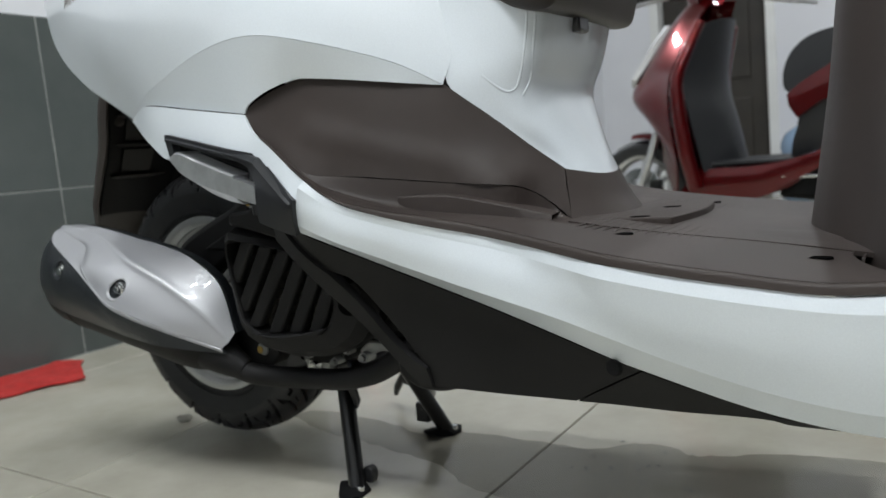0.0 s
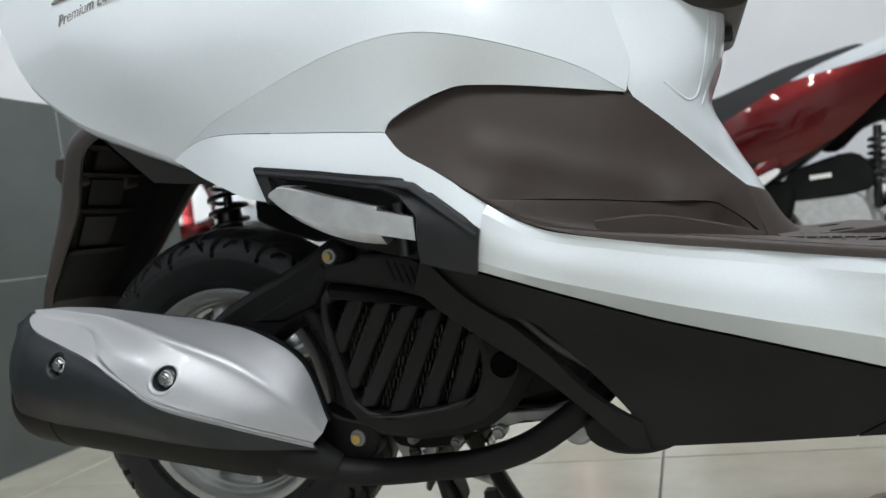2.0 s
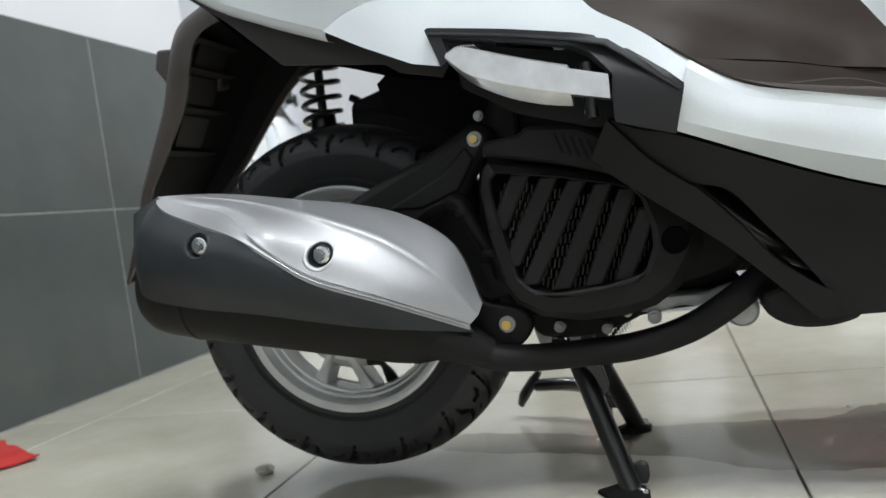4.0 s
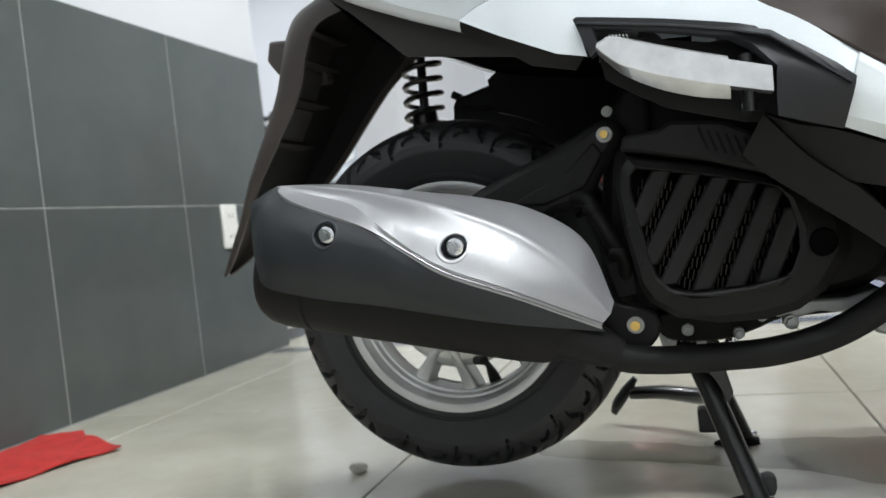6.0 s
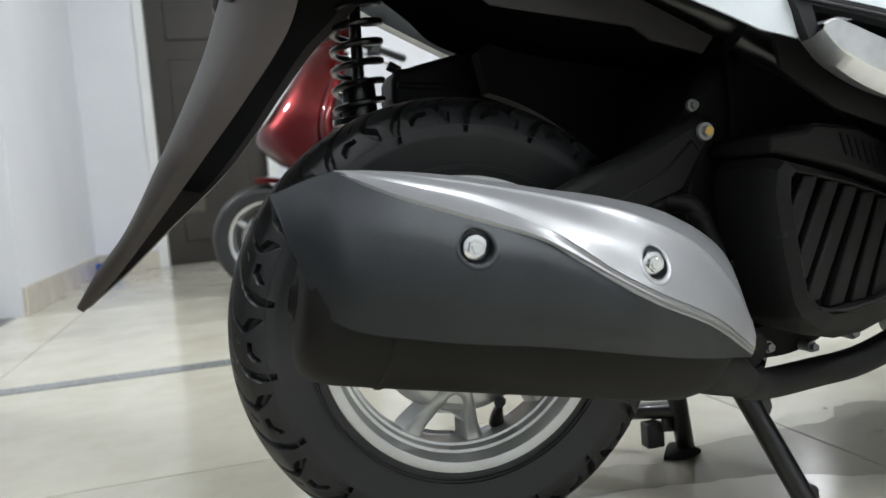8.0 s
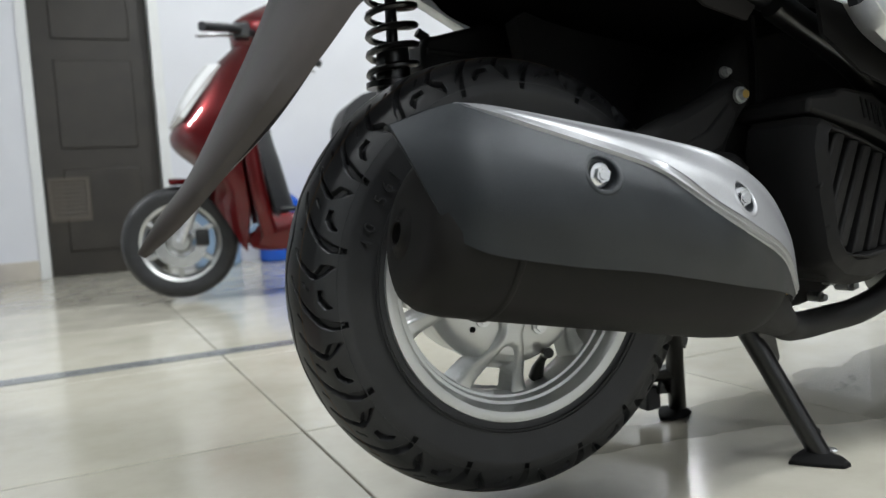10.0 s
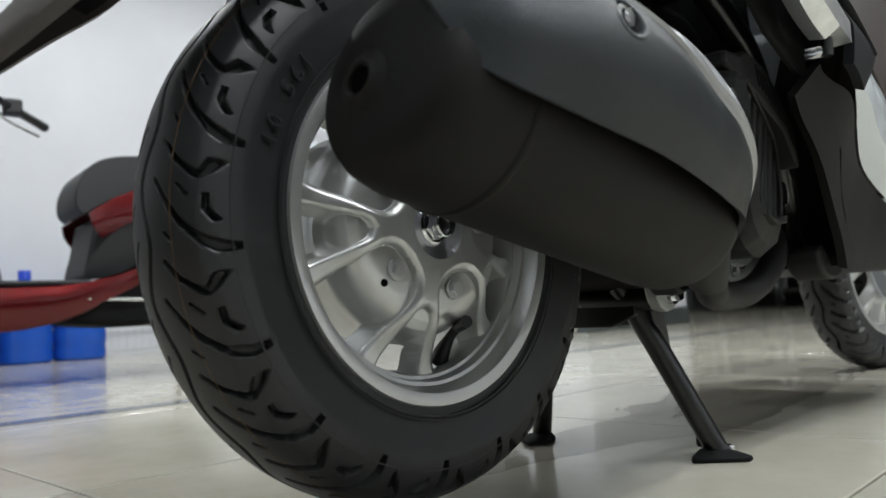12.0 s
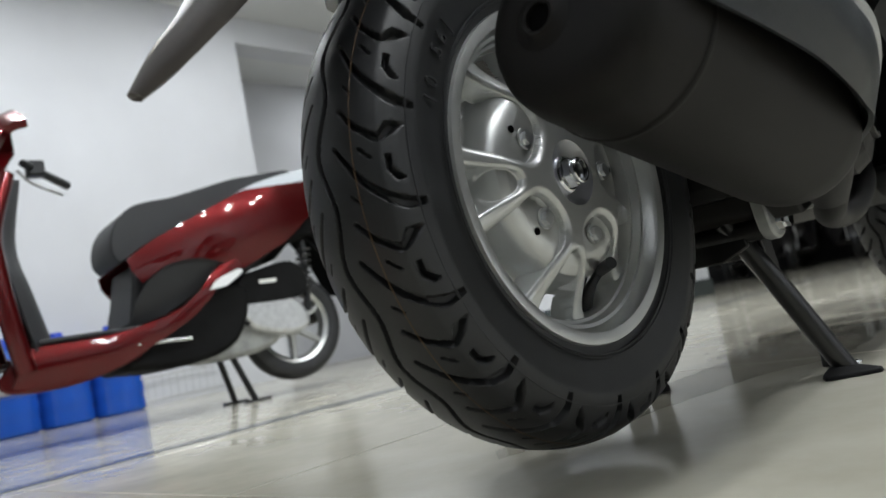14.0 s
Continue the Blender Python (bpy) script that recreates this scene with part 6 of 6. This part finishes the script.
    for y in (-1, 1):
        part("headlight", loft([[(0.015, y * 0.13, 0.69), (0.10, y * 0.115, 0.80), (0.17, y * 0.09, 0.88)], [(-0.012, y * 0.08, 0.665), (0.06, y * 0.075, 0.79), (0.135, y * 0.06, 0.885)], [(-0.028, y * 0.03, 0.655), (0.04, y * 0.03, 0.785), (0.125, y * 0.025, 0.89)]], 16, 10), LENS, s, "clear headlight lens", solid=0.02)
    part("keel", prism(smooth2((0.205, 0.22), (0.25, 0.182), (0.40, 0.176), (0.54, 0.20), (0.66, 0.25), (0.64, 0.300), (0.36, 0.292), (0.28, 0.30), n=4), -0.195, 0.195), paint, s, bevel=0.03)
    part("floor_mat", box(0.33, 0.64, -0.18, 0.18, 0.318, 0.336), SEATM, s, bevel=0.006)
    bodyo = smooth2((0.632, 0.556), (0.70, 0.602), (0.82, 0.660), (0.94, 0.714), (1.06, 0.767), (1.13, 0.777), (1.35, 0.805), (1.50, 0.835), n=4) + smooth2((1.51, 0.80), (1.344, 0.666), (1.224, 0.576), (1.134, 0.533), (1.030, 0.486), n=4) + smooth2((0.970, 0.504), (0.930, 0.517), (0.863, 0.535), (0.762, 0.526), (0.70, 0.492), (0.668, 0.472), n=4) + [(0.640, 0.515)]
    bulge = lambda x, z: (0.140 + 0.05 * math.sin(min(1, max(0, (x - 0.6) / 0.8)) * math.pi) + 0.055 * math.cos(max(-1.0, min(1.0, (z - float(np.interp(x, [0.62, 0.9, 1.1, 1.6], [0.50, 0.615, 0.665, 0.84]))) / 0.17)) * 1.25) - 0.10 * max(0, x - 1.2))
    for y in (-1, 1):
        part("side_panel", sheet(bodyo, lambda x, z: y * bulge(x, z), 0.03), paint, s, solid=0.008, smooth=40)
        part("lower_band", sheet(smooth2((0.30, 0.310), (0.547, 0.314), (0.735, 0.352), (0.843, 0.416), (0.916, 0.488), (1.00, 0.522), n=4) + smooth2((1.025, 0.486), (0.93, 0.446), (0.88, 0.390), (0.789, 0.322), (0.645, 0.252), (0.532, 0.207), (0.363, 0.180), (0.25, 0.200), n=4), lambda x, z: y * (0.190 + 0.035 * math.sin(min(1, max(0, (x - 0.3) / 0.9)) * math.pi) + 0.014 * math.cos(max(-1.5, min(1.5, (z - float(np.interp(x, [0.3, 0.55, 0.75, 0.9, 1.0], [0.25, 0.265, 0.33, 0.43, 0.50]))) / 0.035)))), 0.022), paint, s, solid=0.010, smooth=40)
        part("side_inset", sheet(smooth2((0.622, 0.33), (0.650, 0.422), (0.712, 0.500), (0.762, 0.530), (0.863, 0.539), (0.940, 0.520), (0.90, 0.470), (0.846, 0.42), (0.74, 0.36), n=4), lambda x, z: y * (bulge(x, z) - 0.016), 0.03), SEATM, s, "black side inset", solid=0.006)
        part("side_light", sheet(smooth2((0.880, 0.417), (0.91, 0.449), (0.96, 0.469), (1.000, 0.481), (1.007, 0.465), (0.944, 0.424), n=3), lambda x, z: y * 0.236, 0.02), LENS, s, "white side flash", solid=0.008)
        part("grab_rail", sheet(smooth2((1.050, 0.768), (1.12, 0.800), (1.20, 0.826), (1.35, 0.862), (1.52, 0.892), n=3) + smooth2((1.54, 0.870), (1.35, 0.818), (1.20, 0.786), (1.09, 0.766), n=3), lambda x, z: y * (0.150 - 0.06 * max(0, x - 1.2)), 0.02), accent, s, "silver grab rail", solid=0.030, bevel=0.006)
    part("body_core", prism(smooth2((0.625, 0.34), (0.95, 0.42), (1.20, 0.56), (1.46, 0.78), (1.3, 0.79), (0.9, 0.66), (0.665, 0.545), n=4), -0.150, 0.150), SEATM, s, bevel=0.02)
    part("tail_lamp", prism([(1.47, 0.77), (1.53, 0.80), (1.55, 0.86), (1.47, 0.86)], -0.08, 0.08), RED, s, "red tail lamp", bevel=0.01)
    part("seat", prism(smooth2((0.626, 0.556), (0.604, 0.590), (0.606, 0.648), (0.634, 0.708), (0.682, 0.748), (0.74, 0.766), (0.83, 0.778), (0.95, 0.808), (1.07, 0.838), (1.18, 0.853), (1.30, 0.866), (1.31, 0.835), (1.13, 0.778), (1.06, 0.767), (0.94, 0.714), (0.82, 0.660), (0.70, 0.602), n=4), -0.145, 0.145), SEATM, s, "black vinyl seat", bevel=0.042)
    part("handlebar_cowl", loft([[(0.30, -0.10, 0.95), (0.34, -0.16, 1.02), (0.40, -0.15, 1.05)], [(0.24, -0.05, 0.96), (0.25, -0.07, 1.04), (0.38, -0.06, 1.11)], [(0.24, 0.05, 0.96), (0.25, 0.07, 1.04), (0.38, 0.06, 1.11)], [(0.30, 0.10, 0.95), (0.34, 0.16, 1.02), (0.40, 0.15, 1.05)]], 16, 24), paint, s, solid=0.03)
    for y in (-1, 1):
        part("handlebar_grip", tube([(0.36 + y * 0.06, y * 0.12, 0.99), (0.36 + y * 0.14, y * 0.24, 0.985), (0.36 + y * 0.25, y * 0.36, 0.965)], [0.014, 0.016, 0.017], 12), SEATM, s, "black handlebar grip")
        part("switch_box", moved(box(-0.03, 0.03, -0.03, 0.03, -0.028, 0.03), Matrix.Translation((0.36 + y * 0.11, y * 0.19, 0.985))), SEATM, s, bevel=0.008)
        part("brake_lever", tube([(0.33 + y * 0.08, y * 0.17, 0.975), (0.31 + y * 0.16, y * 0.27, 0.955), (0.34 + y * 0.25, y * 0.37, 0.93)], 0.006, 8), ALU, s)
    part("under_cover", prism(smooth2((0.58, 0.19), (0.80, 0.175), (0.98, 0.23), (1.05, 0.40), (0.95, 0.44), (0.80, 0.36), (0.62, 0.325), n=4), -0.185, 0.185), MATTE, s, "black plastic lower cover", bevel=0.02)
    part("engine", prism(smooth2((0.80, 0.20), (0.92, 0.17), (1.10, 0.18), (1.18, 0.24), (1.05, 0.40), (0.82, 0.38), n=4), -0.12, 0.12), CASTING, s, "cast aluminium engine", bevel=0.02)
    part("drive_cover", prism(smooth2((1.005, 0.333), (1.03, 0.381), (1.10, 0.383), (1.24, 0.360), (1.287, 0.28), (1.27, 0.236), (1.17, 0.229), (1.055, 0.262), n=4), -0.16, -0.10), ALU, s, "silver belt cover", bevel=0.02)
    part("cover_bolt", revolve([(0, -0.164), (0.010, -0.164), (0.010, -0.158), (0, -0.158)], (1.03, 0, 0.285), n=12), STEEL_BLACK, s)
    part("air_cleaner", prism(smooth2((0.98, 0.40), (1.0, 0.36), (1.26, 0.36), (1.30, 0.42), (1.24, 0.50), (1.05, 0.47), n=4), -0.165, -0.06), MATTE, s, "black air cleaner box", bevel=0.02)
    part("inner_mudguard", prism(smooth2((1.08, 0.56), (1.20, 0.515), (1.30, 0.585), (1.41, 0.600), (1.47, 0.52), (1.51, 0.44), n=4) + smooth2((1.535, 0.45), (1.51, 0.58), (1.47, 0.70), (1.33, 0.67), (1.20, 0.59), n=4), -0.085, 0.085), MATTE, s, "black inner mudguard", bevel=0.012)
    part("maker_plate", box(1.10, 1.17, -0.1675, -0.164, 0.425, 0.440), PLATE, s, smooth=0)
    part("muffler", tube([(0.95, 0.13, 0.20), (1.15, 0.16, 0.24), (1.50, 0.17, 0.32)], [0.02, 0.05, 0.055], 16), MUFF, s, "black muffler")
    part("shock_absorber", tube([(1.30, -0.13, 0.30), (1.33, -0.12, 0.58)], 0.014, 10), STEEL_BLACK, s)
    part("coil_spring", tube([(1.305 + 0.02 * k / 90 + 0.026 * math.cos(k * 0.5), -0.127 + 0.026 * math.sin(k * 0.5), 0.38 + 0.17 * k / 90) for k in range(91)], 0.005, 6, 1), STEEL_BLACK, s, "black coil spring")
    part("rear_fender", loft([[(1.34, -0.07, 0.64), (1.44, -0.07, 0.51), (1.50, -0.06, 0.36)], [(1.38, 0, 0.66), (1.48, 0, 0.52), (1.545, 0, 0.35)], [(1.34, 0.07, 0.64), (1.44, 0.07, 0.51), (1.50, 0.06, 0.36)]], 14, 10), MATTE, s, "black rear mudguard", solid=0.005)
    for y in (-0.10, 0.10):
        part("stand_leg", tube([(0.98, y * 0.6, 0.21), (1.04, y, 0.006)], 0.012, 10), STEEL_BLACK, s)
    for y in (-0.11, 0.11):
        part("stand_foot", box(1.00, 1.09, y - 0.02, y + 0.02, 0, 0.008), STEEL_BLACK, s, smooth=0)
    part("side_stand", tube([(0.595, -0.215, 0.268), (0.62, -0.225, 0.272), (0.70, -0.222, 0.268), (0.80, -0.215, 0.264)], [0.016, 0.014, 0.007, 0.007], 12), ZINC, s, "chromed folded side stand")
    s.matrix_world = m
    return s


parked_scooter(RED, WHITE, "glossy candy red scooter with black seat parked by the white wall", pose(-0.026, 2.251, 0.0, 0, 0, -8.2) @ Matrix.Scale(0.944, 4), arch=96)
white_one = parked_scooter(WHITE, ALU, "white scooter with a black visor parked in the side passage", pose(-1.345, 2.46, 0, 0, 0, 124))
for ob in white_one.children:
    if ob.name.startswith("front_fender"):
        ob.data.transform(Matrix.Translation((-0.03, 0, 0.227)) @ Matrix.Scale(1.26, 4) @ Matrix.Translation((0.03, 0, -0.227)))
visor_r = [[(0.275, -0.170, 0.835), (0.335, -0.105, 0.955)], [(0.155, -0.115, 0.855), (0.245, -0.082, 0.967)], [(0.115, 0, 0.865), (0.225, 0, 0.977)]]
part("visor", loft(visor_r + [[(x, -y, z) for x, y, z in r] for r in visor_r[1::-1]], 6, 24), STEEL_BLACK, white_one, "glossy black visor", solid=0.006)
part("wheel_arch", box(-0.03, 0.20, -0.150, 0.150, 0.500, 0.600), SEATM, white_one, "black wheel arch", bevel=0.03)
part("arch_lining", box(0.03, 0.17, -0.165, -0.060, 0.12, 0.500), SEATM, white_one, "black lining beside the front wheel", bevel=0.02)
screen_r = [[(0.315, -0.175, 1.010), (0.330, -0.150, 1.075), (0.380, -0.120, 1.110)], [(0.235, -0.085, 0.985), (0.240, -0.080, 1.060), (0.360, -0.065, 1.125)], [(0.225, 0.000, 0.985), (0.232, 0.010, 1.050), (0.350, 0.000, 1.125)]]
part("windscreen", loft(screen_r, 14, 14), principled("smoked_screen", (0.045, 0.055, 0.050), 0.12), white_one, "smoked grey windscreen", solid=0.006)
DARKP = principled("black_gloss_paint", (0.012, 0.011, 0.012), 0.3, 0.0, 0.8)
far_one = parked_scooter(DARKP, STEEL_BLACK, "black scooter parked far back on the floor", pose(9.6, 2.5, 0, 0, 0, 12))
for x, y, turn in ((9.7, 3.25, 15), (9.9, 4.0, 10), (9.5, 1.75, 13), (8.6, 2.15, 14), (8.8, 2.90, 11), (8.7, 3.65, 15)):
    copy_thing(far_one, pose(x, y, 0, 0, 0, turn))
parked_scooter(RED, ALU, "red scooter parked behind the white one in the side passage", pose(-2.06, 2.80, 0, 0, 0, 124))
plinth = tagged(part("plinth", box(3.25, 4.48, 1.95, 2.50, 0.105, 0.90), WALLW, bevel=0.006), "white painted plinth with a grey tiled base", "plinth")
part("base", box(3.24, 4.49, 1.94, 2.51, 0, 0.105), TILEW, plinth, "grey tiled base", bevel=0.003)


# water bottles along the back wall
def water_bottle(m, label, shell):
    b = thing("water_bottle", label, "water bottle", "water bottles")
    prof = [(0.0, 0.0), (0.118, 0.0), (0.132, 0.012), (0.134, 0.05), (0.129, 0.075), (0.134, 0.10), (0.134, 0.15), (0.128, 0.172), (0.134, 0.195), (0.134, 0.245), (0.128, 0.266), (0.134, 0.29), (0.132, 0.325), (0.110, 0.372), (0.062, 0.405), (0.030, 0.425), (0.027, 0.455)]
    part("shell", revolve(prof, axis="z", n=40), shell, b, solid=0.003)
    part("cap", revolve([(0.0, 0.488), (0.029, 0.488), (0.032, 0.482), (0.032, 0.440), (0.029, 0.438)], axis="z", n=28), CAPB, b, "blue plastic cap")
    b.matrix_world = m
    return b


stander = water_bottle(pose(0.70, 3.90, 0), "blue twenty litre water bottle standing by the wall", BLUEB)
for x, y, turn in ((0.972, 3.92, 40), (1.242, 3.90, 75)):
    copy_thing(stander, pose(x, y, 0, 0, 0, turn))
water_bottle(pose(0.328, 3.93, 0), "pale blue water bottle standing by the wall", PALEB)
carton = thing("small_box", "small blue box lying on the floor in the corner", "box")
part("body", box(-0.930, -0.812, 4.020, 4.150, 0.0, 0.052), CAPB, carton, bevel=0.003)
part("lid", box(-0.933, -0.809, 4.017, 4.153, 0.050, 0.070), BLUEB, carton, "brighter blue lid", bevel=0.003)
rack = thing("wire_rack", "low grey wire rack against the wall", "rack")
for z in (0.03, 0.17, 0.31):
    part("rail", tube([(1.30, 4.12, z), (2.00, 4.12, z)], 0.005, 8), ALU, rack)
for k in range(15):
    part("wire", tube([(1.31 + k * 0.0485, 4.12, 0.0 if k in (0, 14) else 0.028), (1.31 + k * 0.0485, 4.12, 0.312)], 0.0018, 6), ALU, rack)

# thin film of water on the tiles under the scooter, with drops at its edge
WATER = principled("dirty_water_film", (0.085, 0.075, 0.052), 0.035)
WATER.node_tree.nodes["Principled BSDF"].inputs["Alpha"].default_value = 0.20
rng = random.Random(11)
edge = smooth2((0.03, 0.125), (0.106, 0.131), (0.20, 0.116), (0.300, 0.094), (0.349, 0.125), (0.47, 0.124), (0.559, 0.127), (0.60, 0.160), (0.655, 0.168), (0.70, 0.150), (0.795, 0.188), (0.90, 0.203), (0.98, 0.196), (1.07, 0.110), (1.17, 0.000),
               (0.92, -0.030), (0.74, -0.036), (0.60, -0.054), (0.47, -0.050), (0.37, 0.002), (0.25, 0.030), (0.10, 0.055), (0.00, 0.100), n=8)
edge = [(x + rng.uniform(-0.003, 0.003), y + rng.uniform(-0.004, 0.004)) for x, y in edge]
film = tagged(part("puddle", prism(edge, 0.0002, 0.0007, "z"), WATER, smooth=0), "thin film of dirty water on the floor tiles", "puddle")
film.visible_shadow = False
beads = []
for k in range(26):
    r = rng.uniform(0.0015, 0.0038)
    x, y = rng.uniform(0.55, 0.72), rng.uniform(0.03, 0.165)
    beads.append(revolve([(r, 0.0), (r * 0.92, r * 0.22), (r * 0.55, r * 0.42), (0, r * 0.5)], (x, y, 0.0007), axis="z", n=10))
part("water_drops", joined(*beads), CLEARP, film, "clear beads of water")["kind"] = "stuff"

# ---- tiles of the floor and the dado ----
def tile_mesh(name, sx, sy, h, material, edge=0.0012):
    """A tile with a small chamfer, lying from z = -h to 0, centred."""
    a, b = sx / 2, sy / 2
    v = [(sx_ * a, sy_ * b, -h) for sx_, sy_ in ((-1, -1), (1, -1), (1, 1), (-1, 1))] + [(sx_ * a, sy_ * b, -edge) for sx_, sy_ in ((-1, -1), (1, -1), (1, 1), (-1, 1))]
    v += [(sx_ * (a - edge), sy_ * (b - edge), 0) for sx_, sy_ in ((-1, -1), (1, -1), (1, 1), (-1, 1))]
    f = [(8, 9, 10, 11)] + [(i, (i + 1) % 4, 4 + (i + 1) % 4, 4 + i) for i in range(4)] + [(4 + i, 4 + (i + 1) % 4, 8 + (i + 1) % 4, 8 + i) for i in range(4)]
    me = bpy.data.meshes.new(name)
    me.from_pydata(v, [], f)
    me.materials.append(material)
    return me


TS, GAP = 0.615, 0.003
full = tile_mesh("floor_tile", TS - GAP, TS - GAP, 0.010, TILEF)
half = tile_mesh("floor_tile_cut", TS - GAP, 1.0435 - 0.973 - GAP, 0.010, TILEF)
for i in range(-6, 19):
    x = -0.124 + (i + 0.5) * TS
    for j in range(-3, 7):
        y = 0.358 + (j + 0.5) * TS
        me = full
        if j >= 1:
            y = 1.1065 + (j - 0.5) * TS
        if x - TS / 2 < -3.9 or y + TS / 2 > 6.2:
            continue
        if x < XW and y < 1.16 and x + TS / 2 < -1.14:
            continue
        ob = new("tile", me)
        ob.parent = ground
        ob.location = (x, y, 0.0)
    ob = new("tile", half)
    ob.parent = ground
    ob.location = (x, (0.973 + 1.0435) / 2, 0.0)

rest = tile_mesh("floor_tile_field", 15.0, 1.90, 0.010, TILEF)
ob = new("tile", rest)
ob.parent = ground
ob.location = (4.15, 0.358 - 3 * TS - 0.951, 0.0)

TY, TZ = 0.446, 0.434
wt = tile_mesh("wall_tile", TY - 0.0028, TZ - 0.0028, 0.008, TILEW)
edge_w = 1.163 - 0.727
wt2 = tile_mesh("wall_tile_cut", edge_w - 0.0028, TZ - 0.0028, 0.008, TILEW)
for row in range(2):
    for k in range(-8, 2):
        ob = new("tile", wt if k < 1 else wt2)
        ob.parent = wall_west
        y = 0.281 + (k + 0.5) * TY if k < 1 else 0.727 + edge_w / 2
        ob.matrix_local = Matrix(((0, 0, 1, XW), (1, 0, 0, y), (0, 1, 0, 0.0 + (row + 0.5) * TZ + 0.002), (0, 0, 0, 1)))
